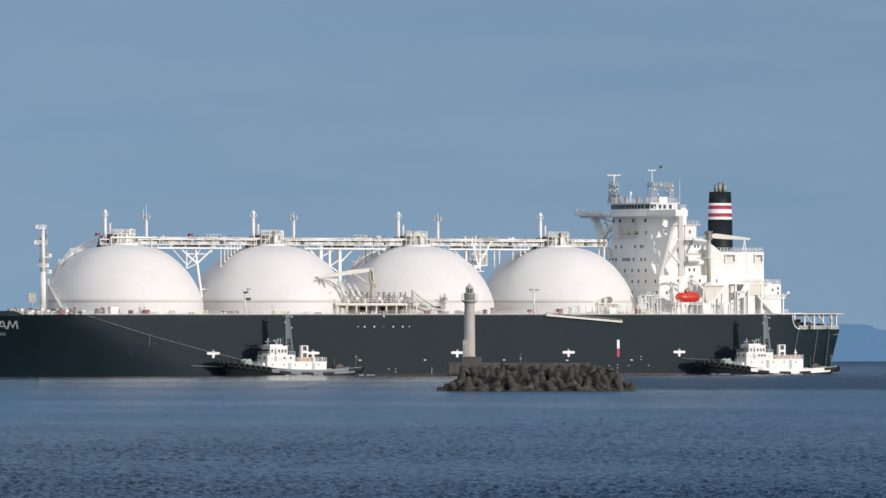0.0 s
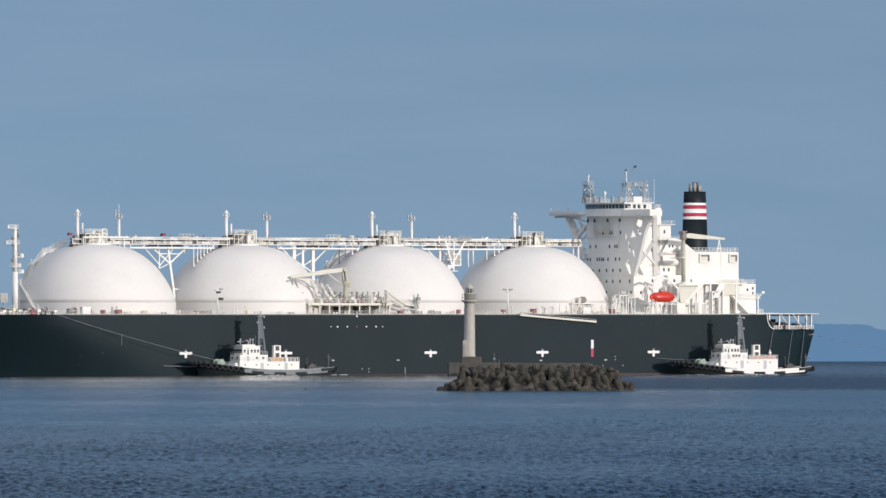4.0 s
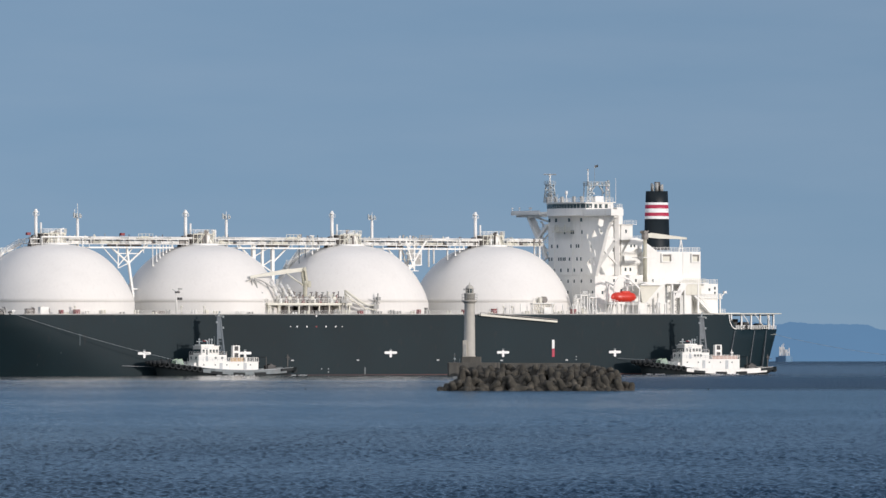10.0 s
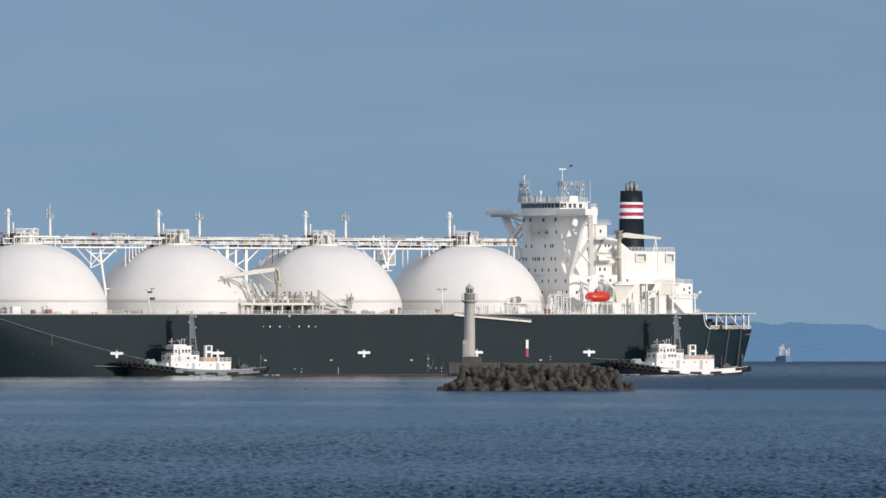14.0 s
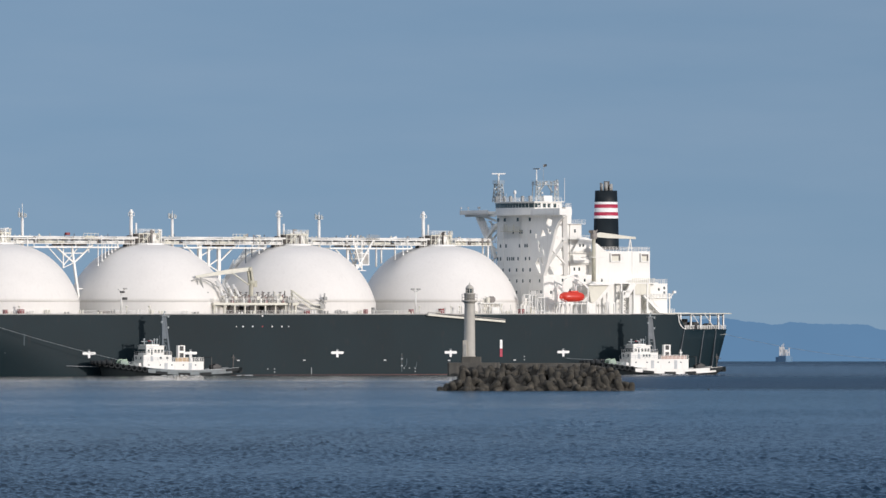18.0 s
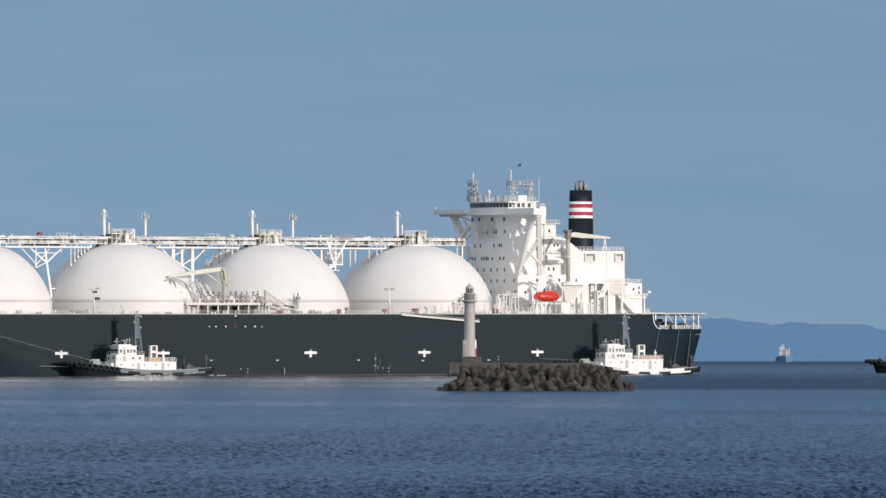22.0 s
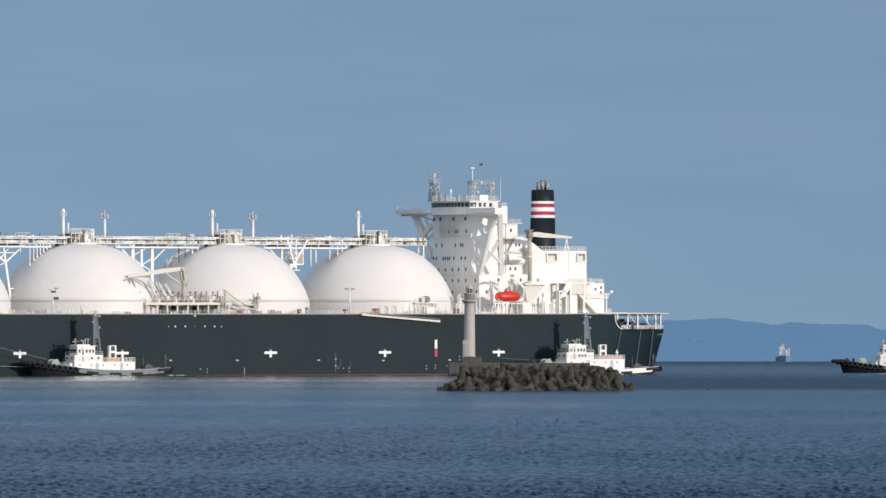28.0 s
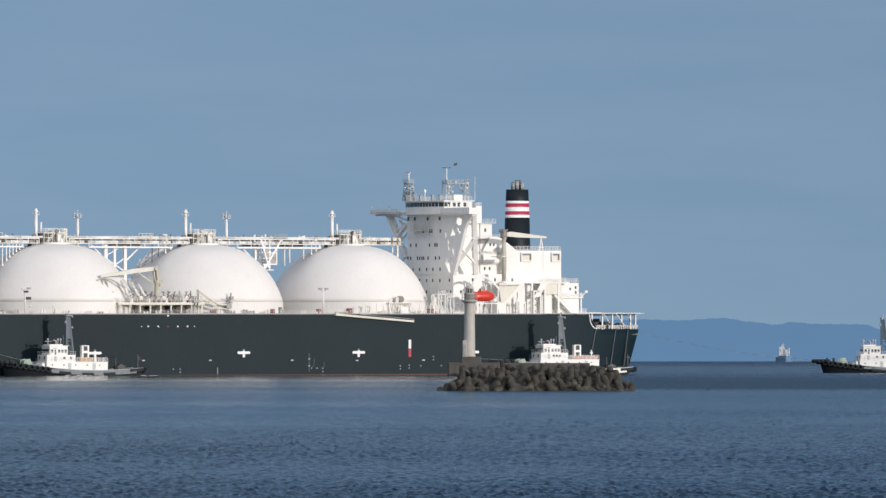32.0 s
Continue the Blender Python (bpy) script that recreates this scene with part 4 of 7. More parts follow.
    for c, xs in ((DOMES[1], (95.6, 96.6, 97.6, 98.6, 99.6, 100.6, 101.6, 102.8)), (DOMES[2], (50.0, 51.4, 53.0)), (DOMES[3], (4.6, 6.0, 7.4))):
        for x in xs:
            z = TANK_Z + math.sqrt(TANK_R ** 2 - (x - c - TANK_FORE) ** 2) + 0.1
            if z > 33.4:
                continue
            s = Shape().beam((x, 1.0, z), (x, 1.0, 34.0), 0.2)
            s.box(x - 0.2, x + 0.2, 0.8, 1.2, z, z + 0.5, 0.06)
            part("pipe_hanger", s, M_WHITE, bridge)
    g = 66.5
    s = Shape()
    for x, r in ((g + 4.4, 0.62), (g + 1.6, 0.42), (g - 1.6, 0.55)):
        s.beam((x, 0, DECK), (x, 0, 35.6), r * 2 * 0.75)
    s.beam((g + 4.4, 0, 31.0), (g - 1.6, 0, 34.0), 0.25)
    s.beam((g - 1.6, 0, 29.5), (g - 7.0, 0, 34.2), 0.36)
    s.beam((g + 4.4, 0, 30.0), (g + 9.0, 0, 34.2), 0.36)
    s.beam((g + 4.4, 0, 27.0), (g - 1.6, 0, 30.5), 0.3)
    s.beam((g + 4.4, 0, 30.5), (g - 1.6, 0, 27.0), 0.3)
    part("bridge_support", s, M_WHITE, bridge)
    for x, z in ((55.8, 27.0), (53.9, 27.2)):
        s = Shape().beam((x, -1, z), (x, -1, 34), 0.18)
        part("pipe_hanger", s, M_BLUE, bridge)
    s = Shape()
    s.beam((24.4, 0, 29.0), (24.4, 0, 35.6), 0.55)
    s.beam((28.5, 0, 33.3), (25.4, 0, 30.6), 0.3)
    for y in (-1.5, 1.5):
        s.beam((17.2, y, 35.6), (22.2, y, 28.2), 0.45)
        s.beam((23.6, y, 35.6), (21.2, y, 28.2), 0.35)
        s.beam((20.9, y, 35.6), (20.9, y, 27.6), 0.3)
        s.beam((18.7, y, 33.4), (18.7, y, 29.0), 0.25)
        for z in (29.0, 30.6, 32.0, 33.4):
            s.beam((18.7, y, z), (23.0, y, z), 0.24)
        s.beam((18.7, y, 29.0), (21.0, y, 32.0), 0.2).beam((18.7, y, 32.0), (21.0, y, 29.0), 0.2).beam((21.0, y, 32.0), (23.4, y, 34.6), 0.2)
        s.beam((21.8, y, DECK), (22.6, y, 29.0), 0.5)
    s.box(18.4, 21.0, -1.6, 1.6, 29.0, 29.15).box(19.6, 22.0, -1.6, 1.6, 27.4, 27.6)
    tower = part("bridge_support", s, M_WHITE, bridge, "pale splayed support tower")
    for j, (x, top) in enumerate(((25.4, 36.5), (24.3, 36.7), (23.2, 36.3), (22.1, 36.6), (21.1, 36.5), (20.3, 36.2))):
        s = Shape().tube((x, 1.2, 34.0), (x, 1.2, top), 0.26, seg=8).tube((x, 1.2, top), (x - 0.6, 0.6, top + 0.1), 0.24, seg=8)
        part("expansion_pipe", s, (M_WHITE, M_GREY, M_CREAM)[j % 3], tower, smooth=True)
    s = Shape().box(15.6, 19.6, 0.6, 2.0, 35.7, 35.85).rails([(15.6, 2.0, 35.85), (19.6, 2.0, 35.85)], 1.0, 0.8, 0.06)
    part("support_platform", s, M_GREY, tower)
    s = Shape().box(18.9, 20.6, 1.5, 1.62, 29.2, 31.8).box(21.3, 22.9, 1.5, 1.62, 30.6, 33.2)
    part("access_panel", s, M_GREY, tower)
    for x, z in ((15.6, 28.5), (14.0, 29.4), (9.6, 30.4)):
        s = Shape().tube((x, 0.5, z), (x, 0.5, 34.2), 0.24, seg=8)
        part("riser_pipe", s, M_WHITE, bridge, smooth=True)
    # catwalk clusters between the tanks
    for g in (57.5, 103.5):
        s = Shape()
        for j in range(5):
            s.beam((g + j * 1.1, 2.2, 35.8), (g + j * 1.1, 2.2, 36.9), 0.1)
        s.beam((g, 2.2, 36.9), (g + 4.4, 2.2, 36.9), 0.08)
        s.box(g, g + 4.4, 1.0, 2.3, 35.7, 35.85)
        s.tube((g + 1, 1.5, 36.1), (g + 3.5, 1.5, 36.1), 0.22, seg=10)
        part("valve_platform", s, M_CREAM, bridge)


build_bridge()


# ---- superstructure ----
def windows(wall, places, w, h, facing, plane, label=""):
    """Dark windows as parts of a wall. facing x: places are (y, z) at x = plane; facing y: (x, z) at y = plane."""
    s = Shape()
    if facing == "x":
        s.box(-0.05, 0.05, -w / 2, w / 2, -h / 2, h / 2)
    else:
        s.box(-w / 2, w / 2, -0.05, 0.05, -h / 2, h / 2)
    me = s.mesh("window", M_GLASS)
    for u, z in places:
        ob = new("window", me)
        ob.parent = wall
        ob.location = (plane, u, z) if facing == "x" else (u, plane, z)


def build_house():
    # lower tiers
    s = Shape().box(-62, -30.0, -12.4, 12.4, DECK - 0.1, 26.5, 0.05)
    low = part("lower_house", s, M_WHITE, ship, "white steel lower deckhouse")
    windows(low, [(10.65, 24.85), (6.2, 24.85), (2.85, 24.85), (0.0, 24.85), (-3.4, 24.85), (11.25, 21.85), (9.4, 21.85), (6.35, 21.85), (-0.1, 21.85), (10.8, 18.8), (7.4, 18.8)], 0.46, 0.85, "x", -29.97)
    windows(low, [(-32.4, 21.8), (-38.6, 22.3), (-46.5, 22.3), (-36.2, 25.0), (-43.4, 25.0), (-49.0, 25.0)], 0.5, 0.8, "y", 12.42)
    # tower of cabins under the bridge
    s = Shape().box(-41.0, -30.05, -9.6, 9.0, 26.5, 42.7, 0.35)
    tower = part("cabin_tower", s, M_WHITE, ship, "tall white cabin tower")
    rows = {27.8: (-6.4, -3.4, -0.1, 2.85, 6.2), 30.8: (-8.9, -7.6, -4.35, -3.35, -2.3, -1.45, 0.6, 4.1, 5.85), 34.25: (-7.6, -5.0, 1.3, 3.85, 4.8), 37.95: (-1.65, 1.5, 2.4, 6.4)}
    for z, ys in rows.items():
        windows(tower, [(y, z) for y in ys], 0.5, 0.9, "x", -30.02)
    windows(tower, [(-8.7, 41.25), (-5.6, 41.25), (0.45, 41.25), (6.05, 41.25)], 0.85, 0.95, "x", -30.02)
    windows(tower, [(-31.25, 34.2), (-32.3, 34.2), (-33.4, 30.6), (-38.5, 33.2), (-34.5, 38.4)], 0.5, 0.95, "y", 9.02)
    # terraces behind, stepping down aft
    for z0, z1, aft, wide in ((26.5, 29.4, -50.5, 9.04), (29.4, 32.4, -49.5, 9.04), (32.4, 36.0, -48.0, 9.04), (36.0, 40.15, -44.8, 9.04)):
        s = Shape().box(aft, -41.0, -wide, wide, z0, z1 - 0.15, 0.05)
        t = part("terrace_tier", s, M_WHITE, ship)
        s = Shape().box(aft - 0.8, -38.5, -wide - 0.9, wide + 0.9, z1 - 0.15, z1)
        part("terrace_deck", s, M_WHITE, t)
        s = Shape().rails([(-41.5, wide + 0.8, z1), (aft - 0.7, wide + 0.8, z1), (aft - 0.7, -wide - 0.8, z1)], 1.0, 1.5, 0.03)
        part("railing", s, M_WHITE, t)
        windows(t, {29.4: [(-42.4, 28.0), (-44.0, 28.0)], 32.4: [(-42.6, 31.0)], 36.0: [(-46.4, 34.2)], 40.15: [(-42.6, 38.2)]}[z1], 0.5, 0.9, "y", wide + 0.02)
    # slanted screen plates beside the terraces
    s = Shape().plate([(-41.2, 32.6), (-43.2, 32.6), (-47.3, 34.3), (-47.9, 35.7), (-45.6, 36.5), (-43.6, 36.5)], 9.85, 9.95)
    screen = part("screen_plate", s, M_WHITE, ship)
    windows(screen, [(-43.6, 34.3), (-44.7, 34.3)], 0.5, 0.7, "y", 9.97)
    s = Shape().plate([(-41.4, 29.6), (-49.5, 29.6), (-41.4, 32.0)], 9.85, 9.95)
    part("screen_plate", s, M_WHITE, ship)
    # upper box aft of the port wing
    s = Shape().box(-41.6, -39.6, 4.0, 9.03, 40.15, 44.6, 0.1)
    locker = part("upper_locker", s, M_WHITE, ship)
    s = Shape().rails([(-39.8, 8.9, 44.6), (-41.5, 8.9, 44.6), (-41.5, 4.2, 44.6)], 0.9, 0.7, 0.04)
    part("railing", s, M_WHITE, locker)
    # wheelhouse with a gently bowed front
    front = [(-27.0 - 1.5 * ((y - 1.2) / 8.6) ** 2, y) for y in (-7.9, -6.0, -3.6, -1.2, 1.2, 3.6, 6.0, 8.4, 10.2)]
    ring = [(-30.8, -9.4)] + front + [(-30.6, 10.3), (-37.5, 10.3), (-37.5, -9.4)]
    s = Shape().prism(ring, 42.7, 45.75)
    wheel = part("wheelhouse", s, M_WHITE, ship, "white wheelhouse with a band of dark windows")
    s = Shape().prism([(x + (0.4 if x > -35 else -0.5), y * 1.04) for x, y in ring], 45.75, 46.0)
    part("wheelhouse_roof", s, M_WHITE, wheel)
    for (xa, ya), (xb, yb) in zip(ring[:10], ring[1:11]):
        n = max(1, round(math.hypot(xb - xa, yb - ya) / 1.3))
        d = Vector((xb - xa, yb - ya, 0)).normalized()
        nrm = Vector((d.y, -d.x, 0))
        if nrm.dot(Vector((xa + 33, ya, 0))) < 0:
            nrm = -nrm
        for j in range(n):
            t0, t1 = (j + 0.08) / n, (j + 0.92) / n
            s = Shape()
            p = [Vector((xa + (xb - xa) * t, ya + (yb - ya) * t, z)) + nrm * f for t, z, f in ((t0, 44.35, 0.03), (t1, 44.35, 0.03), (t1, 45.5, 0.12), (t0, 45.5, 0.12))]
            s.add(p + [q - nrm * 0.15 for q in p], [(0, 1, 2, 3), (7, 6, 5, 4), (0, 4, 5, 1), (1, 5, 6, 2), (2, 6, 7, 3), (3, 7, 4, 0)])
            part("window", s, M_GLASS, wheel)
    windows(wheel, [(-31.8, 44.9), (-33.3, 44.9), (-35.2, 44.9)], 0.9, 1.05, "y", 10.32)
    s = Shape().prism([(x + (0.35 if x > -35 else -0.4), y * 1.03) for x, y in ring], 42.35, 42.72)
    part("bridge_deck", s, M_WHITE, wheel)
    s = Shape().rails([(-37.5, 10.3, 46.0), (-30.6, 10.3, 46.0), (-28.3, 9.6, 46.0), (-26.9, 4.2, 46.0), (-26.9, -3.4, 46.0), (-28.4, -8.0, 46.0), (-30.8, -9.4, 46.0), (-37.5, -9.4, 46.0)], 1.1, 1.2, 0.04)
    part("roof_railing", s, M_WHITE, wheel)
    # wings
    for side in (1, -1):
        s = Shape()
        ya, yb = side * 9.9, side * 23.2
        low_z, lip = (42.2, 44.0) if side > 0 else (42.75, 43.9)
        s.box(-31.6, -27.6, min(ya, yb), max(ya, yb), low_z, low_z + 0.35)
        wing = part("bridge_wing", s, M_WHITE, ship, "white open bridge wing on a trussed bracket")
        s = Shape()
        s.box(-27.75, -27.6, min(ya, yb), max(ya, yb), low_z + 0.2, lip)
        s.box(-31.6, -27.6, side * 23.2 - 0.08, side * 23.2 + 0.08, low_z, lip - 0.1)
        s.box(-31.6, -31.45, min(ya, yb), max(ya, yb), low_z + 0.35, lip - 0.3)
        part("bulwark", s, M_WHITE, wing)
        for y in (22.8, 19.0, 13.5) if side > 0 else (22.8, 19.4, 14.6, 14.0):
            s = Shape().beam((-27.7, side * y, lip - 0.1), (-27.7, side * y, lip + 0.6), 0.1)
            s.box(-27.9, -27.5, side * y - 0.2, side * y + 0.2, lip + 0.5, lip + 0.9, 0.08)
            part("wing_lamp", s, M_WHITE, wing)
        if side < 0:
            s = Shape().beam((-29.2, -9.2, 42.4), (-29.2, -22.6, 42.5), 0.7, 0.6)
            s.beam((-30.2, -18.0, 42.6), (-30.2, -13.4, 36.2), 2.0, 0.9).beam((-30.0, -9.4, 40.0), (-30.0, -13.8, 36.6), 0.9, 0.8)
            s.beam((-30.2, -13.6, 36.6), (-30.2, -10.2, 31.0), 1.0, 0.7).beam((-30.0, -15.8, 42.4), (-30.0, -9.6, 41.0), 0.4, 0.5)
            part("bracket", s, M_WHITE, wing)
            continue
        # port bracket: a web plate beside the tower, an outer flange and an aft leg laced together
        outer = [(9.02, 26.52), (13.2, 26.52), (15.0, 30.4), (16.4, 33.9), (18.0, 37.8), (18.6, 39.4), (20.6, 41.4), (22.4, 42.18), (9.02, 42.18)]
        # cut-outs shaped as the sunlit patches left between bracket shadows on the tower wall
        holes = [[(14.8, 41.5), (17.0, 41.0), (16.7, 39.5), (15.4, 39.2), (14.2, 39.9)], [(14.3, 39.0), (15.2, 38.7), (16.6, 37.8), (16.2, 37.0), (15.0, 37.7)],
                 [(12.4, 38.6), (13.2, 38.0), (14.0, 36.8), (11.3, 36.5)], [(9.25, 37.6), (9.9, 37.3), (9.8, 36.2), (9.25, 36.0)],
                 [(10.0, 35.8), (10.8, 35.4), (11.9, 32.5), (10.9, 32.6)], [(12.4, 33.5), (13.1, 33.0), (13.4, 31.3), (12.6, 31.5)],
                 [(11.4, 31.2), (12.3, 31.0), (13.1, 29.3), (12.5, 28.9)], [(9.2, 29.4), (10.5, 31.1), (11.1, 29.6), (11.7, 26.9), (11.0, 26.9)]]
        part("bracket_shadow_web", Shape().web(outer, holes, -29.9, -29.6), M_WHITE, wing)
        s = Shape()
        path = [(13.3, 26.45), (16.5, 33.9), (18.5, 38.8), (20.2, 41.0), (22.4, 42.2)]
        for (y0, z0), (y1, z1) in zip(path, path[1:]):
            s.beam((-29.5, y0, z0), (-29.5, y1, z1), 0.9, 1.3)
        part("bracket_flange", s, M_WHITE, wing)
        leg = []
        for cx, cy, cz in ((-36.8, 12.9, 26.4), (-30.6, 21.2, 42.0)):
            leg += [(cx - 0.7, cy - 0.3, cz), (cx + 0.7, cy - 0.3, cz), (cx + 0.7, cy + 0.3, cz), (cx - 0.7, cy + 0.3, cz)]
        s = Shape().add(leg, [(3, 2, 1, 0), (4, 5, 6, 7), (0, 1, 5, 4), (1, 2, 6, 5), (2, 3, 7, 6), (3, 0, 4, 7)])
        part("bracket_leg", s, M_WHITE, wing)
        for a, b, w in (((-29.6, 17.5, 36.3), (-32.9, 18.1, 36.2), 0.9), ((-33.1, 17.8, 35.8), (-29.6, 14.6, 28.8), 1.0), ((-35.6, 14.6, 29.4), (-29.6, 16.6, 33.4), 0.7), ((-31.6, 19.9, 39.4), (-29.6, 18.7, 39.8), 0.5)):
            part("lacing", Shape().beam(a, b, 0.4, w), M_WHITE, wing)
    # platform and equipment on the tower's front
    s = Shape()
    s.box(-29.9, -28.6, -5.6, 2.8, 38.0, 38.2)
    s.rails([(-28.7, -5.6, 38.2), (-28.7, 2.8, 38.2)], 1.1, 1.0, 0.05)
    for y in (-4.6, -3.7, -0.4):
        s.beam((-29.2, y, 38.2), (-29.2, y, 40.0), 0.2)
    part("lookout_platform", s, M_CREAM, ship)
    s = Shape()
    for z in (36.6, 26.6):
        s.box(-30.0, -29.8, -9.0, 9.0, z - 0.08, z + 0.08)
    for y in (-6.3, 2.0, 5.6):
        s.box(-30.05, -29.93, y - 0.06, y + 0.06, 16, 42)
    part("wall_stiffener", s, M_WHITE, ship)
    # starboard outside stairs
    s = Shape()
    for j in range(5):
        z = 26.5 + 2.9 * j
        s.box(-32.5, -30.0, -14.6, -9.0, z, z + 0.12)
        s.rails([(-30.0, -14.6, z + 0.12), (-30.0, -9.0, z + 0.12)], 1.1, 0.9, 0.06)
        a, b = (-14.2, -9.6) if j % 2 else (-9.6, -14.2)
        s.beam((-31.0, a, z), (-31.0, b, z + 2.9), 0.5, 0.2)
    for y in (-14.6, -12.0):
        s.beam((-30.1, y, 24), (-30.1, y, 41), 0.22)
    part("outside_stair", s, M_WHITE, ship)


build_house()


def build_masts():
    # starboard radar mast
    x, y = -29.9, -8.3
    s = Shape()
    for dx in (-1, 1):
        for dy in (-1, 1):
            s.beam((x + dx * 1.15, y + dy * 1.15, 46.0), (x + dx * 0.75, y + dy * 0.75, 50.9), 0.24)
    for z0 in (46.1, 47.3, 48.5, 49.7):
        k = 1.15 - (z0 - 46.0) * 0.082
        k2 = k - 0.10
        for d in (-1, 1):
            s.beam((x + d * k, y - k, z0), (x + d * k2, y + k2, z0 + 1.2), 0.16).beam((x - k, y + d * k, z0), (x + k2, y + d * k2, z0 + 1.2), 0.16)
            s.beam((x + d * k2, y - k2, z0 + 1.2), (x + d * k2, y + k2, z0 + 1.2), 0.16).beam((x - k2, y + d * k2, z0 + 1.2), (x + k2, y + d * k2, z0 + 1.2), 0.16)
    s.box(x - 1.1, x + 1.1, y - 1.1, y + 1.1, 50.8, 50.95)
    s.rails([(x - 1.1, y + 1.1, 50.9), (x + 1.1, y + 1.1, 50.9), (x + 1.1, y - 1.1, 50.9)], 0.9, 0.8, 0.05)
    s.box(x - 0.5, x + 0.5, y - 0.5, y + 0.5, 46.0, 48.6, 0.1).beam((x + 1.2, y + 0.4, 49.6), (x + 1.9, y + 0.4, 49.6), 0.3)
    mast = part("radar_mast", s, M_TUGGREY, ship, "pale lattice radar mast")
    s = Shape().tube((x, y, 50.9), (x, y, 53.4), 0.22, 0.18, 10)
    part("radar_post", s, M_WHITE, mast)
    s = Shape().turned([(0.32, 53.0), (0.32, 53.4), (0.2, 53.45)], x, y, 12)
    part("radar_gearbox", s, M_WHITE, mast, smooth=True)
    # port signal mast: two laced columns joined by a crowded platform
    x, y = -35.9, 5.0
    s = Shape()
    for dx, w in ((2.9, 0.8), (-3.0, 0.65)):
        for sx in (-w, w):
            for sy in (-0.8, 0.8):
                s.beam((x + dx + sx * 1.15, y + sy, 46.0), (x + dx + sx * 0.8, y + sy, 51.2), 0.2)
        for z in (46.2, 47.4, 48.6, 49.8):
            s.beam((x + dx - w, y + 0.8, z), (x + dx + w, y + 0.8, z + 1.2), 0.14).beam((x + dx + w, y + 0.8, z), (x + dx - w, y + 0.8, z + 1.2), 0.14)
            s.beam((x + dx - w, y + 0.8, z + 1.2), (x + dx + w, y + 0.8, z + 1.2), 0.16).box(x + dx - 0.3, x + dx + 0.3, y + 0.7, y + 1.0, z + 0.4, z + 0.8, 0.05)
    s.box(x - 3.4, x + 3.6, y - 1.2, y + 1.2, 50.4, 50.6)
    s.beam((x + 2.2, y, 48.4), (x + 0.6, y, 50.4), 0.3).beam((x - 2.4, y, 48.4), (x - 0.8, y, 50.4), 0.3)
    s.rails([(x - 3.4, y + 1.2, 50.6), (x + 3.6, y + 1.2, 50.6), (x + 3.6, y - 1.2, 50.6)], 0.9, 0.9, 0.05)
    for dx, h in ((-2.6, 51.6), (-1.4, 51.3), (0.2, 51.5), (1.2, 51.2), (3.2, 51.4), (-3.3, 51.9)):
        s.beam((x + dx, y + 0.6, 50.5), (x + dx, y + 0.6, h), 0.16).box(x + dx - 0.25, x + dx + 0.25, y + 0.4, y + 0.9, h - 0.5, h, 0.06)
    mast = part("signal_mast", s, M_TUGGREY, ship, "pale signal mast frame with radar and flag")
    part("mast_house", Shape().box(x - 1.6, x + 1.2, y - 1.0, y + 1.0, 46.0, 47.6, 0.1), M_WHITE, mast)
    for dx, dy, z in ((-3.1, 1.2, 50.3), (-3.0, 0.9, 49.0), (0.9, 1.3, 50.6), (3.0, 1.2, 49.3), (2.0, 1.4, 48.0)):
        s = Shape().turned([(0.1, z), (0.22, z + 0.1), (0.22, z + 0.5), (0.1, z + 0.6)], x + dx, y + dy, 10)
        part("signal_lamp", s, M_WHITE, mast, smooth=True)
    s = Shape().tube((x + 2.9, y, 50.4), (x + 2.9, y, 54.6), 0.17, 0.13, 8)
    part("radar_post", s, M_WHITE, mast)
    s = Shape().tube((x + 0.7, y, 50.5), (x + 0.7, y, 56.0), 0.05, 0.04, 8)
    staff = part("flag_staff", s, M_GREY, mast)
    s = Shape()
    for j in range(3):
        s.add([(x + 0.6 - 0.34 * j, y + 0.10 * math.sin(j), 55.2 + 0.08 * j), (x + 0.6 - 0.34 * (j + 1), y + 0.10 * math.sin(j + 1), 55.2 + 0.08 * (j + 1)),
               (x + 0.6 - 0.34 * (j + 1), y + 0.10 * math.sin(j + 1), 55.9 + 0.06 * (j + 1)), (x + 0.6 - 0.34 * j, y + 0.10 * math.sin(j), 55.9 + 0.06 * j)], [(0, 1, 2, 3)])
    part("flag", s, M_BLACK, staff, "small dark flag")
    s = Shape()
    s.add([(x - 3.7, y - 1, 49.6), (x - 4.2, y - 1.1, 49.4), (x - 4.2, y - 1.1, 50.2), (x - 3.7, y - 1, 50.4)], [(0, 1, 2, 3)])
    part("signal_flag", s, M_RED, mast, "small red flag")
    for px, py, top in ((-40.0, 8.0, 52.4), (-28.0, -2.0, 48.2), (-28.4, -5.2, 48.6)):
        s = Shape().tube((px, py, 46.0), (px, py, top), 0.08, 0.05, 6)
        part("whip_antenna", s, M_WHITE, ship)
    s = Shape().tube((-28.6, 1.2, 46.0), (-28.6, 1.2, 48.2), 0.16, seg=8)
    dome_post = part("dome_post", s, M_WHITE, ship)
    s = Shape().turned([(0.12, 48.0), (0.32, 48.1), (0.4, 48.5), (0.32, 48.9), (0.08, 49.1)], -28.6, 1.2, 14)
    part("antenna_dome", s, M_WHITE, dome_post, smooth=True)
    for px, py in ((-28.2, -7.0), (-28.2, -3.4), (-28.6, -0.8), (-29.0, 4.2), (-29.2, 7.4)):
        s = Shape().box(px - 0.35, px + 0.35, py - 0.4, py + 0.4, 46.0, 47.5, 0.1)
        part("roof_equipment", s, M_GREY, ship)


build_masts()


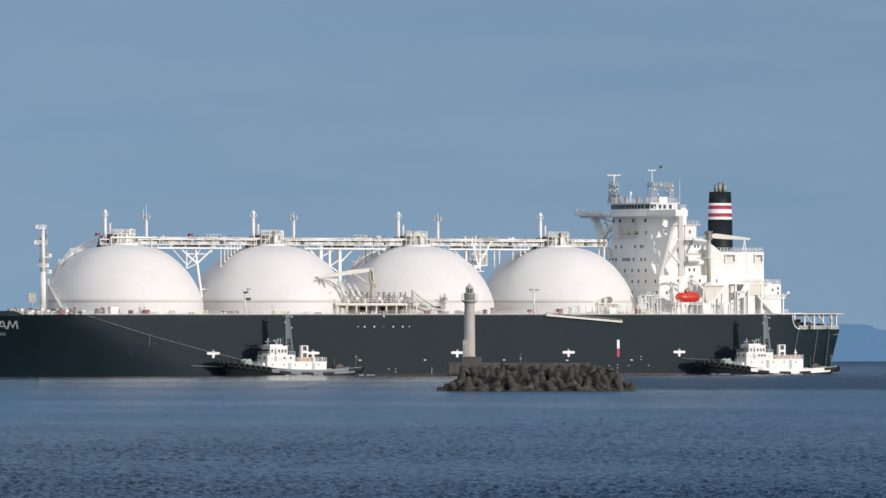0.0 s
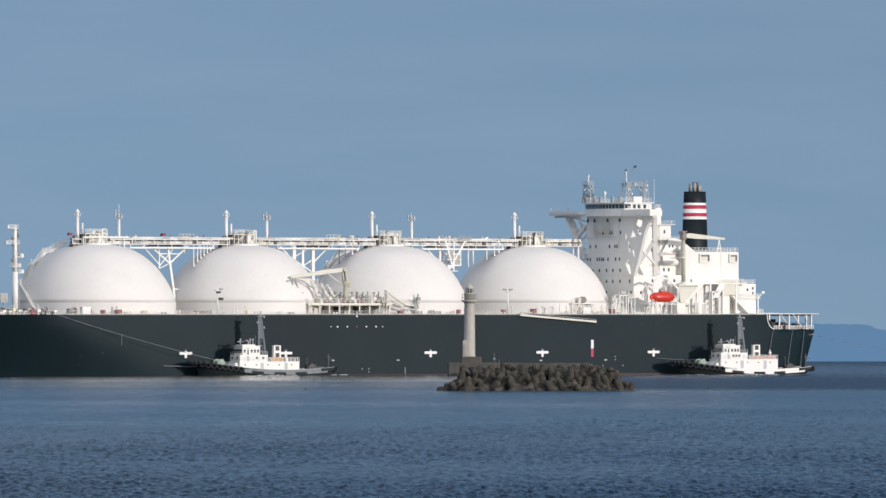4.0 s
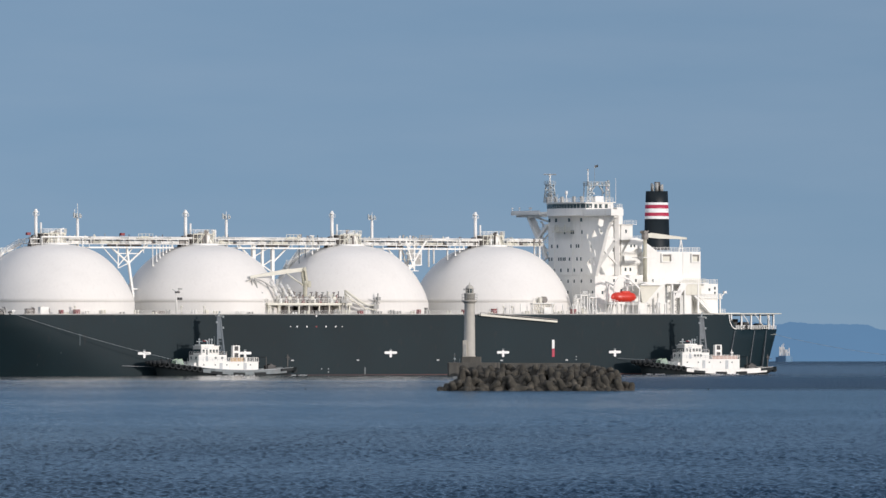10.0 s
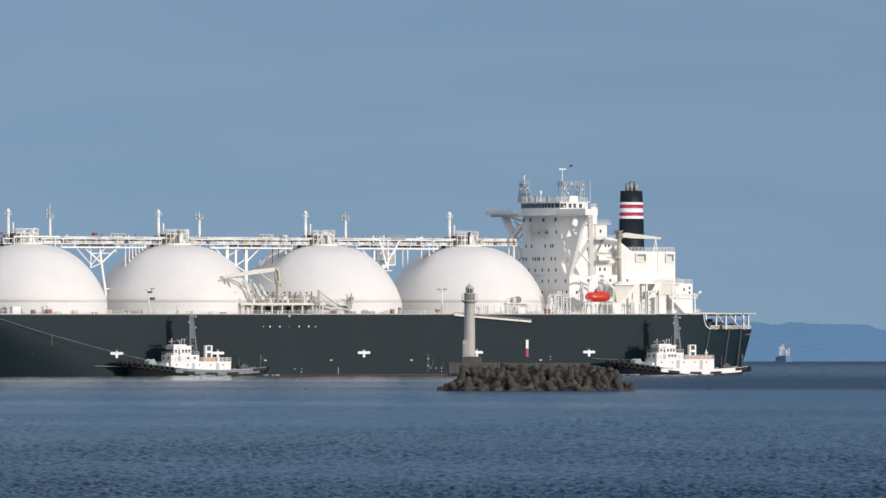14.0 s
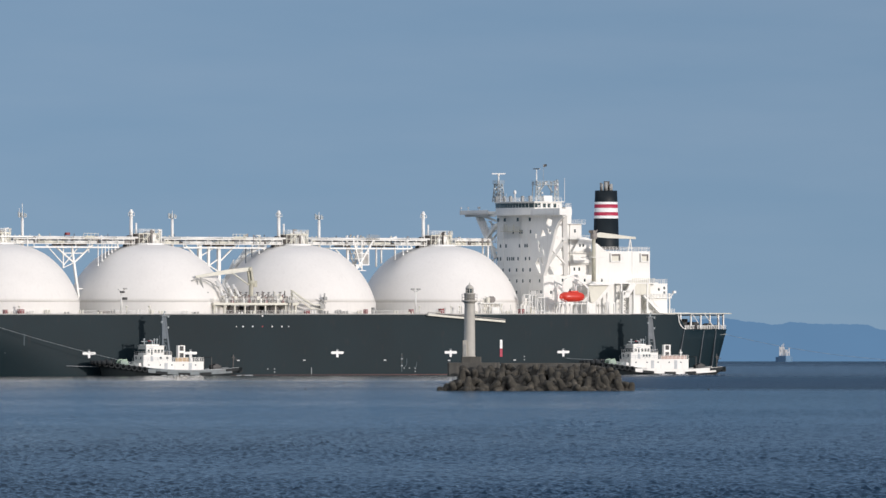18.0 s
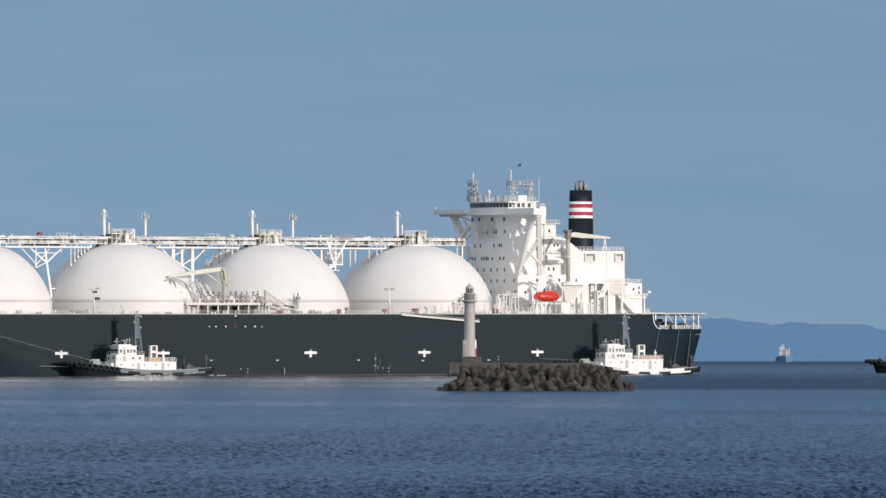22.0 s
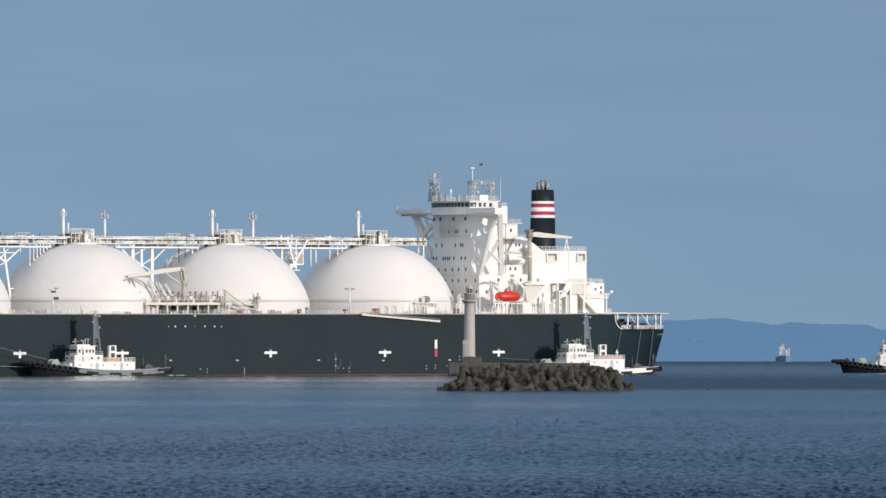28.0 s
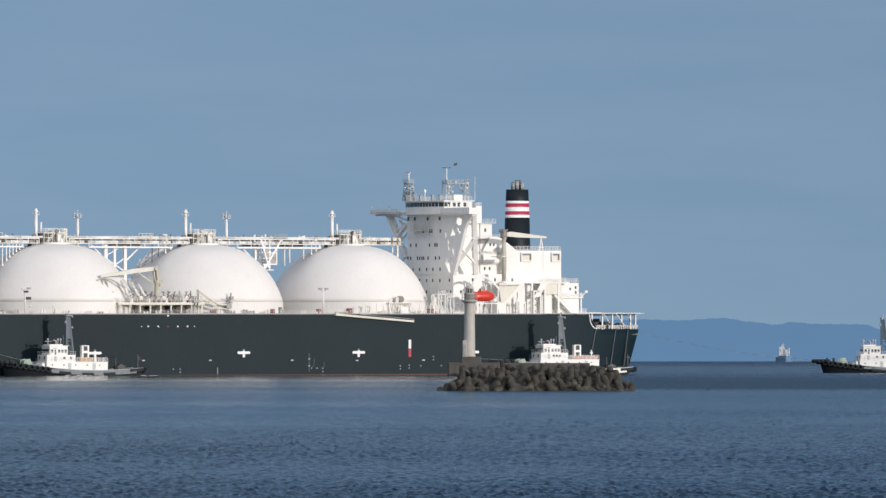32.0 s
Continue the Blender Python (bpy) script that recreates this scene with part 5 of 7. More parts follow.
def scanner(x, y, z, length):
    """A radar scanner bar, centred on its own axis."""
    s = Shape().box(0.0, 0.18, -length / 2, length / 2, 0, 0.3, 0.05)
    ob = part("radar_scanner", s, M_WHITE, ship, "white radar scanner bar")
    part("scanner_back", Shape().box(-0.16, 0.0, -length / 2, length / 2, 0.02, 0.28, 0.05), M_GREYMAST, ob, "grey back of the scanner")
    ob.location = (x, y, z)
    return ob


SCANNERS = (scanner(-29.9, -8.3, 53.45, 3.7), scanner(-33.0, 5.0, 54.6, 2.2))


def build_aft():
    # engine casing on its deck
    s = Shape().box(-65.2, -47.2, -12.0, 12.0, 24.4, 32.8, 0.1)
    casing = part("engine_casing", s, M_WHITE, ship, "sunlit white engine casing")
    s = Shape().rails([(-47.2, 11.8, 32.8), (-65.1, 11.8, 32.8), (-65.1, -11.8, 32.8)], 1.1, 1.2, 0.05)
    part("railing", s, M_WHITE, casing)
    for xa, xb in ((-55.4, -51.9), (-64.6, -61.8)):
        s = Shape().box(xa, xa + 0.3, 11.9, 12.5, 29.9, 32.3).box(xb - 0.3, xb, 11.9, 12.5, 29.9, 32.3)
        s.box(xa + 0.3, xb - 0.3, 11.9, 12.5, 32.0, 32.3).box(xa + 0.3, xb - 0.3, 11.9, 12.5, 29.9, 30.2)
        vent = part("vent_frame", s, M_WHITE, casing)
        # dull L left at the top and aft edge paints the recess's cast shadow
        s = Shape().box(xa + 0.3, xb - 0.3, 11.95, 12.06, 30.2, 32.0)
        part("vent_recess_shade", s, M_PIPE, vent, "dull backing painted as the shade inside the air intake recess")
        # cream panel paints the sunlit back of the recess
        part("vent_lit_back", Shape().box(xa + 0.75, xb - 0.3, 12.06, 12.25, 30.2, 31.5), M_CREAM, vent)
    for xa, xb in ((-59.4, -59.2), (-47.6, -47.3)):
        part("casing_rib", Shape().box(xa, xb, 12.0, 12.12, 24.4, 32.8), M_WHITE, casing)
    s = Shape().plate([(-46.4, 32.7), (-50.6, 32.7), (-47.4, 34.9), (-46.4, 35.0)], 12.2, 12.35)
    part("wing_plate", s, M_WHITE, casing)
    s = Shape().box(-66.0, -44.8, -14.5, 14.5, 24.05, 24.4)
    slab = part("casing_deck", s, M_WHITE, ship)
    for x in (-45.2, -49.6, -54.0, -58.2, -62.6):
        s = Shape().beam((x, 14.2, DECK), (x, 14.2, 24.1), 0.5)
        part("pillar", s, M_WHITE, slab)
    s = Shape().rails([(-44.9, 14.4, 24.4), (-52, 14.4, 24.4)], 1.1, 1.2, 0.05)
    part("railing", s, M_WHITE, slab)
    # haunch plates, portal frames and lattice under the slab
    for xa, za, xb, zb in ((-51.4, 23.9, -44.8, 18.9), (-58.6, 23.9, -55.0, 20.4)):
        s = Shape().plate([(xa, za + 0.1), (xa + 2.2, za + 0.1), (xb + 0.8, zb), (xb - 0.9, zb)], 14.6, 15.0)
        part("haunch_plate", s, M_WHITE, slab)
    for xa, xb, z, y in ((-48.0, -50.8, 18.9, 15.6), (-44.2, -46.2, 18.9, 15.2), (-54.2, -56.4, 22.0, 14.8)):
        s = Shape().beam((xa, y, DECK - 0.1), (xa, y, z), 0.35).beam((xb, y, DECK - 0.1), (xb, y, z), 0.35).beam((xa + 0.2, y, z), (xb - 0.2, y, z), 0.4)
        part("portal_frame", s, M_WHITE, slab)
    s = Shape()
    for j in range(4):
        z = DECK + 1.6 * j
        s.beam((-54.6, 13.6, z), (-56.6, 13.6, z + 1.6), 0.16).beam((-56.6, 13.6, z), (-54.6, 13.6, z + 1.6), 0.16).beam((-54.6, 13.6, z), (-56.6, 13.6, z), 0.14)
    part("lattice_rack", s, M_GREY, slab, "grey lattice pipe rack")
    s = Shape().box(-53.2, -50.4, 11.2, 12.0, DECK - 0.1, 21.0, 0.1)
    part("store_front", s, M_CREAM, slab)
    s = Shape().box(-64.0, -57.6, 12.0, 13.2, 24.4, 24.5).rails([(-57.6, 14.4, 24.4), (-65.0, 14.4, 24.4)], 1.1, 0.7, 0.06)
    s.box(-63.6, -58.2, 14.2, 14.3, 21.2, 24.1)
    part("screen_panel", s, M_CREAM, slab, "pale slatted screen")
    # store blocks under and behind it
    s = Shape().box(-64.0, -62.0, -10.5, 10.5, DECK - 0.1, 24.1)
    part("aft_bulkhead", s, M_WHITE, ship)
    for a, b, y0, y1, z in ((-41.8, -44.4, 12.4, 16.4, 19.4), (-57.4, -60.8, 11.0, 14.0, 21.1)):
        s = Shape().box(b, a, y0, y1, DECK - 0.1, z, 0.2)
        part("deck_store", s, M_WHITE, ship)
    s = Shape().box(-70.5, -64.0, -10, 12.6, DECK - 0.1, 24.2, 0.1)
    house = part("aft_house", s, M_WHITE, ship, "white aft deckhouse")
    s = Shape().box(-71.4, -64.0, -10.6, 13.4, 20.2, 20.4)
    part("aft_house_deck", s, M_WHITE, house)
    s = Shape().rails([(-66, 12.5, 24.2), (-70.4, 12.5, 24.2), (-70.4, -10, 24.2)], 1.1, 1.0, 0.05)
    s.rails([(-64.4, 13.3, 20.4), (-71.3, 13.3, 20.4)], 1.1, 1.0, 0.05)
    part("railing", s, M_WHITE, house)
    windows(house, [(-67.6, 22.6), (-69.4, 23.0), (-69.4, 21.7)], 0.5, 0.7, "y", 12.62)
    s = Shape()
    for y in (13.0, 14.2):
        s.beam((-61.4, y, 21.0), (-67.4, y, DECK), 0.3, 0.5)
    for j in range(22):
        t = j / 22
        s.box(-61.6 - 6.0 * t, -61.2 - 6.0 * t, 13.0, 14.2, 20.9 - 5.0 * t, 20.96 - 5.0 * t)
    for z in (0.6, 1.1):
        s.beam((-61.4, 14.2, 21.0 + z), (-67.4, 14.2, DECK + z), 0.14)
    part("aft_ladder", s, M_WHITE, ship)
    s = Shape()
    s.beam((-71.0, 12.8, DECK), (-71.0, 12.8, 21.5), 0.3)
    s.beam((-71.0, 12.8, 20.4), (-72.8, 12.8, 22.0), 0.2)
    s.box(-73.0, -72.2, 12.5, 13.1, 21.6, 22.2)
    part("stern_light_bracket", s, M_WHITE, ship)
    # funnel
    def funnel_ring(f):
        return [(-59.3 + 3.55 * f * math.cos(t), 2.7 * f * math.sin(t)) for t in (2 * math.pi * i / 36 for i in range(36))]
    bands = ((33.3, 41.7, M_FUNNEL), (41.7, 42.45, M_MARK), (42.45, 43.4, M_RED), (43.4, 44.5, M_MARK), (44.5, 45.5, M_RED), (45.5, 46.15, M_MARK), (46.15, 49.2, M_FUNNEL))
    s = Shape()
    for z0, z1, mat in bands[:1]:
        s.add([(x, y, z0) for x, y in funnel_ring(1.05)] + [(x, y, z1) for x, y in funnel_ring(1.0)], [tuple(range(36, 72))] + [(i, (i + 1) % 36, 36 + (i + 1) % 36, 36 + i) for i in range(36)])
    funnel = part("funnel", s, M_FUNNEL, ship, "black funnel with red and white bands", smooth=True)
    for z0, z1, mat in bands[1:]:
        f0 = 1.0 - (z0 - 41.55) * 0.013
        f1 = 1.0 - (z1 - 41.55) * 0.013
        s = Shape()
        s.add([(x, y, z0) for x, y in funnel_ring(f0)] + [(x, y, z1) for x, y in funnel_ring(f1)], [tuple(range(36, 72))] + [(i, (i + 1) % 36, 36 + (i + 1) % 36, 36 + i) for i in range(36)])
        part("funnel_top" if z1 > 48 else "funnel_band", s, mat, funnel, smooth=True)
    for x, y, r, z in ((-58.9, 0.5, 0.5, 51.5), (-59.7, -0.3, 0.8, 51.7), (-60.5, 0.7, 0.4, 51.0), (-58.1, -0.2, 0.3, 51.0), (-61.1, -0.3, 0.26, 50.3), (-58.4, -1.0, 0.36, 51.3), (-59.9, 1.1, 0.24, 50.6), (-57.2, 0.6, 0.2, 50.2)):
        s = Shape().tube((x, y, 49.0), (x, y, z), r, seg=12)
        part("exhaust_pipe", s, (M_GREY, M_DULL, M_GREY)[int(z * 10) % 3], funnel, "dark grey steel exhaust pipe", smooth=True)
    # provision crane
    s = Shape().tube((-42.4, 18.0, 24.0), (-42.4, 18.0, 36.6), 0.56, 0.50, 14)
    crane = part("provision_crane", s, M_OLIVE, ship, "pale provision crane with its boom laid aft", smooth=True)
    s = Shape().box(-48.0, -40.6, 14.4, 18.6, 23.65, 24.03).turned([(0.9, 24.0), (0.9, 24.4), (0.62, 24.6)], -42.4, 18.0, 14)
    seat = part("crane_seat", s, M_WHITE, crane, "white crane seat deck")
    # cream in place of white puts the shade under the seat into the colour
    part("haunch_plate", Shape().plate([(-40.9, 23.65), (-47.6, 23.65), (-43.0, 19.1), (-41.7, 19.1)], 17.4, 17.7), M_CREAM, seat)
    part("seat_leg", Shape().box(-42.8, -40.9, 15.6, 17.3, DECK - 0.1, 19.2, 0.1), M_WHITE, seat)
    s = Shape().box(-43.2, -41.6, 17.3, 18.7, 36.0, 37.6, 0.25).tube((-41.9, 17.0, 37.9), (-41.9, 19.0, 37.9), 0.45, seg=10).beam((-42.2, 18, 37.2), (-43.6, 18, 38.3), 0.3)
    part("slewing_head", s, M_PIPE, crane, "dull grey slewing head")
    s = Shape().plate([(-42.8, 37.4), (-43.2, 36.5), (-46.8, 36.2), (-56.0, 36.0), (-56.0, 36.5), (-47.4, 37.4), (-44.5, 37.7)], 17.6, 18.3)
    part("boom", s, M_CREAM, crane)
    s = Shape()
    for x in (-58.3, -59.5):
        s.beam((x, 11.6, 32.7), (-58.9, 11.6, 36.3), 0.24)
    s.beam((-58.1, 11.6, 33.7), (-59.7, 11.6, 33.7), 0.16).beam((-58.9, 11.6, 36.2), (-55.8, 17.9, 36.1), 0.28)
    part("boom_rest", s, M_WHITE, crane)
    s = Shape().box(-46.6, -41.0, 14.0, 19.2, 31.0, 31.2)
    part("crane_platform", s, M_WHITE, crane)
    # stern roof over the mooring deck
    s = Shape()
    ring = [(-62, 22.6), (-80, 20.2), (-88.6, 15.6), (-92.2, 12.0), (-92.2, -12.0), (-88.6, -15.6), (-80, -20.2), (-62, -22.6)]
    s.prism(list(reversed(ring)), 16.0, 16.25)
    roof = part("stern_roof", s, M_CREAM, ship, "pale flat deck over the open mooring station")
    for x in (-68.5, -72.5, -76.5, -80.5, -84.5, -87.0):
        y = half_breadth(x, 14) - 0.7
        for side in (1, -1):
            s = Shape().beam((x, side * y, 10.7), (x, side * y, 16.0), 0.38)
            part("roof_pillar", s, M_WHITE, roof)
        s = Shape().beam((x, -y, 15.7), (x, y, 15.7), 0.3)
        part("roof_beam", s, M_WHITE, roof)
    for a, b in (((-77, 20.5, 16.0), (-80, 20.4, 12.6)), ((-82, 19.0, 16.0), (-84.6, 17.4, 12.6)), ((-72.5, 21.2, 15.9), (-74.6, 20.9, 13.6))):
        part("roof_brace", Shape().beam(a, b, 0.16), M_WHITE, roof)
    s = Shape().rails([(x, half_breadth(x, 11.9) - 0.25, 11.9) for x in (-70, -74, -78, -82, -85, -87.8)], 1.0, 1.0, 0.07)
    s.rails([(-87.8, half_breadth(-87.8, 11.9) - 0.25, 11.9), (-87.8, -15, 11.9)], 1.0, 1.0, 0.07)
    part("stern_railing", s, M_WHITE, ship)
    for x, y in ((-71.5, 19.5), (-75.0, 17.5), (-78.5, 18.0), (-82.0, 14.5), (-73, 12)):
        s = Shape().tube((x - 1.1, y, 12.2), (x + 1.1, y, 12.2), 0.75, seg=12).box(x - 1.4, x + 1.4, y - 0.9, y + 0.9, 10.7, 11.4)
        s.tube((x - 1.2, y, 12.2), (x - 1.1, y, 12.2), 1.0, seg=12).tube((x + 1.1, y, 12.2), (x + 1.2, y, 12.2), 1.0, seg=12)
        part("mooring_winch", s, M_GREY, ship)
    for x, y, w, h in ((-70.0, 18.0, 2.2, 3.4), (-73.6, 20.0, 1.6, 2.6), (-76.6, 16.0, 2.6, 3.2), (-80.4, 17.5, 2.0, 2.8), (-84.0, 15.6, 1.8, 2.4), (-72.0, 8.0, 4.0, 4.4), (-79.0, 6.0, 4.0, 4.0)):
        s = Shape().box(x - w / 2, x + w / 2, y - w * 0.4, y + w * 0.4, 10.7, 10.7 + h, 0.3)
        s.tube((x - w / 2, y, 10.7 + h * 0.7), (x + w / 2 + 0.4, y, 10.7 + h * 0.7), h * 0.28, seg=10)
        part("capstan_drive", s, M_BLACK, ship, "dark mooring machinery")
    s = Shape().beam((-66, 12.4, 16.3), (-78, 12.4, 16.3), 0.1)
    s.rails([(-66, 12.4, 16.25), (-73, 12.4, 16.25)], 1.1, 1.0, 0.05)
    part("roof_railing", s, M_WHITE, ship)
    # knuckles on the quarter: pale strips stand for the reflection along the hull's folds
    for x0, x1, w, side in ((-69.2, -66.0, 1.5, 1), (-77.2, -74.4, 1.0, 1), (-82.6, -80.2, 0.9, 1), (-69.2, -66.0, 1.5, -1), (-77.2, -74.4, 1.0, -1), (-82.6, -80.2, 0.9, -1)):
            s = Shape()
            pts = [(x0 + (x1 - x0) * j / 6, 11.6 - 11.0 * j / 6) for j in range(7)]
            for (xa, za), (xb, zb) in zip(pts, pts[1:]):
                s.beam((xa, side * (half_breadth(xa, za) + 0.02), za), (xb, side * (half_breadth(xb, zb) + 0.02), zb), w * (0.35 + 0.06 * (11.6 - zb)), 0.12)
            part("quarter_streak", s, M_GREYMAST, ship, "pale grey streak for the reflection on the hull folds")


build_aft()


def build_lifeboat(side):
    s = Shape()
    n, k = 13, 12
    vs, fs = [], []
    for i in range(n):
        t = -1 + 2 * i / (n - 1)
        f = max(1 - abs(t) ** 4.0, 0.06) ** 0.8
        for j in range(k):
            a = 2 * math.pi * j / k
            vs.append((-32.8 + 4.0 * t, side * 21.5 + 1.4 * f * math.cos(a), 20.55 + (1.3 if math.sin(a) > 0 else 1.4) * f ** 0.55 * math.copysign(abs(math.sin(a)) ** 0.7, math.sin(a))))
    for i in range(n - 1):
        for j in range(k):
            fs.append((i * k + j, i * k + (j + 1) % k, (i + 1) * k + (j + 1) % k, (i + 1) * k + j))
    fs += [tuple(range(k)), tuple(reversed(range((n - 1) * k, n * k)))]
    s.add(vs, fs)
    boat = part("lifeboat", s, M_ORANGE, ship, "red-orange enclosed lifeboat on davits", smooth=True)
    s = Shape().box(-34.6, -32.0, side * 21.5 - 0.7, side * 21.5 + 0.7, 21.7, 22.15, 0.2)
    part("canopy_hatch", s, M_ORANGE, boat)
    s = Shape()
    for x in (-29.8, -35.8):
        s.beam((x, side * 17.6, 24.6), (x, side * 21.5, 23.6), 0.3, 0.4).beam((x, side * 18.6, 22.0), (x, side * 17.8, 24.5), 0.3, 0.4)
        s.beam((x, side * 18.4, DECK), (x, side * 19.2, 24.2), 0.35, 0.35)
        s.beam((x, side * 21.5, 23.6), (x, side * 21.5, 22.2), 0.12)
        s.beam((x, side * 18.4, 19.2), (x, side * 22.0, 18.9), 0.25)
    s.box(-37.5, -28.0, min(side * 17.8, side * 22.4), max(side * 17.8, side * 22.4), 18.6, 18.8)
    for j in range(6):
        s.beam((-37.2 + 1.8 * j, side * 22.2, DECK), (-37.2 + 1.8 * j, side * 22.2, 18.7), 0.18)
        s.beam((-37.2 + 1.8 * j, side * 18.2, DECK), (-36.0 + 1.8 * j, side * 18.2, 18.7), 0.14)
    arch = [(-31.4, 24.2), (-32.4, 25.3), (-34.2, 25.8), (-36.2, 25.3), (-37.8, 24.2), (-39.4, 22.8)]
    for (xa, za), (xb, zb) in zip(arch, arch[1:]):
        s.beam((xa, side * 19.6, za), (xb, side * 19.6, zb), 0.3, 0.5)
    s.beam((-39.4, side * 19.6, 22.8), (-39.4, side * 19.2, DECK), 0.3, 0.3).beam((-31.4, side * 19.6, 24.2), (-31.0, side * 18.8, DECK), 0.3, 0.3)
    part("davit", s, M_WHITE, ship, "white lifeboat davit frame")
    s = Shape().rails([(-28.2, side * 22.3, 18.8), (-37.4, side * 22.3, 18.8)], 1.1, 1.2, 0.05)
    part("davit_railing", s, M_WHITE, ship)


build_lifeboat(1)
build_lifeboat(-1)


# ---- deck gear ----
def build_deck_gear():
    # foremast
    s = Shape().tube((156.9, 0, DECK), (156.9, 0, 27.0), 0.85, 0.75, 16).tube((156.9, 0, 27.0), (156.9, 0, 39.0), 0.62, 0.48, 16)
    mast = part("foremast", s, M_WHITE, ship, "white foremast with platforms", smooth=True)
    for z, a, b in ((38.1, 156.2, 158.9), (34.1, 155.9, 159.4), (30.7, 154.8, 157.4), (28.2, 155.6, 158.0), (26.6, 154.8, 156.4)):
        s = Shape().box(a, b, -0.6, 0.6, z, z + 0.15, 0.2)
        s.rails([(a, 0.6, z), (b, 0.6, z), (b, -0.6, z)], 1.0, 0.8, 0.04)
        e = b if b - 156.9 > 156.9 - a else a
        s.box(e - 0.4, e + 0.4, -0.4, 0.4, z, z + 0.9, 0.1)
        part("mast_platform", s, M_WHITE, mast)
    for z, dx in ((33.6, 1.0), (31.0, -0.9), (36.0, -0.8), (29.6, 1.0), (35.2, 0.9)):
        s = Shape().turned([(0.12, z), (0.3, z + 0.1), (0.3, z + 0.8), (0.12, z + 0.9)], 156.9 + dx, 0.4, 10).beam((156.9, 0.3, z + 0.4), (156.9 + dx, 0.4, z + 0.4), 0.1)
        part("mast_lamp", s, M_PIPE, mast, smooth=True)
    s = Shape()
    for j in range(26):
        s.beam((155.8, -0.3, 16.4 + 0.85 * j), (155.8, 0.3, 16.4 + 0.85 * j), 0.08)
    s.beam((155.8, 0.35, DECK), (155.8, 0.35, 38.2), 0.1).beam((155.8, -0.35, DECK), (155.8, -0.35, 38.2), 0.1)
    part("mast_ladder", s, M_GREY, mast)
    # forecastle gear
    for x, y in ((173, 11), (169.5, 9), (166, 13), (162, 15), (159, 17), (152, 19.5), (148, 20.2), (168, -8), (172, -6), (164, 4)):
        s = Shape().tube((x - 0.9, y, DECK + 1.0), (x + 0.9, y, DECK + 1.0), 0.6, seg=12).box(x - 1.2, x + 1.2, y - 0.7, y + 0.7, DECK - 0.1, DECK + 0.4, 0.1)
        s.box(x + 0.9, x + 1.2, y - 0.6, y + 0.6, DECK, DECK + 1.5, 0.1)
        s.beam((x - 1.0, y, DECK + 0.4), (x - 0.6, y, DECK + 2.0), 0.16).tube((x - 1.2, y, DECK + 1.0), (x - 1.0, y, DECK + 1.0), 0.85, seg=12)
        part("windlass", s, M_GREY if int(x) % 2 else M_PIPE, ship)
    rng = random.Random(31)
    for j in range(26):
        x = 158.5 + 0.75 * j + rng.uniform(-0.3, 0.3)
        y = max(half_breadth(x, DECK - 0.5) - 1.2 - rng.random() * 3.0, 1.0)
        h = rng.uniform(0.7, 1.9)
        s = Shape().tube((x, y, DECK - 0.1), (x, y, DECK + h * 0.6), 0.24, seg=8)
        if j % 3 == 0:
            s.box(x - 0.5, x + 0.5, y - 0.4, y + 0.4, DECK + h * 0.5, DECK + h, 0.08)
        elif j % 3 == 1:
            s.tube((x - 0.5, y, DECK + h * 0.6), (x + 0.5, y, DECK + h * 0.6), 0.3, seg=8)
        else:
            s.beam((x, y, DECK + h * 0.5), (x - 0.4, y, DECK + h * 1.3), 0.12).beam((x - 0.4, y, DECK + h * 1.3), (x + 0.5, y, DECK + h * 1.2), 0.1)
        part("mooring_fitting", s, rng.choice((M_WHITE, M_BLACK, M_CREAM, M_PIPE)), ship)
    s = Shape().box(160.8, 163.2, 2.4, 5.4, DECK - 0.1, DECK + 1.8, 0.2).box(159.8, 162.2, 1.0, 1.4, DECK + 3.2, DECK + 5.6, 0.1).beam((161.0, 1.2, DECK), (161.0, 1.2, DECK + 3.4), 0.3).beam((161.6, 4, DECK + 1.6), (161.6, 4, DECK + 2.2), 0.2).beam((163.0, 4, DECK + 1.6), (163.0, 4, DECK + 2.2), 0.2)
    part("chain_locker_house", s, M_GREY, ship)
    # white lockers and red hose stations along the edge
    for x, w, h, mat, lab in ((148.9, 2.6, 2.0, M_WHITE, "white deck locker"), (164.6, 1.6, 1.3, M_DKRED, "dark red hose station"), (138.9, 1.5, 1.3, M_DKRED, "dark red hose station"), (143.6, 0.9, 1.2, M_DKRED, "dark red hose station"),
                              (18.6, 1.0, 1.3, M_DKRED, "dark red hose station"), (9.0, 1.2, 1.5, M_DKRED, "dark red hose station"), (-16.6, 1.4, 1.4, M_DKRED, "dark red hose station"), (99.4, 1.0, 1.2, M_CREAM, "cream deck locker"), (51.4, 1.3, 1.0, M_DKRED, "dark red hose station"), (33.0, 0.8, 1.3, M_DKRED, "dark red hose station"), (30.6, 0.5, 1.8, M_GREY, "grey deck locker"), (113.5, 4.2, 1.0, M_PIPE, "dull grey deck frame")):
        s = Shape().box(x - w / 2, x + w / 2, 20.6, 21.9, DECK - 0.1, DECK + h, 0.12)
        part("deck_box", s, mat, ship, lab)
    # deck vents, bollards and pipe stands in a loose row
    rng = random.Random(5)
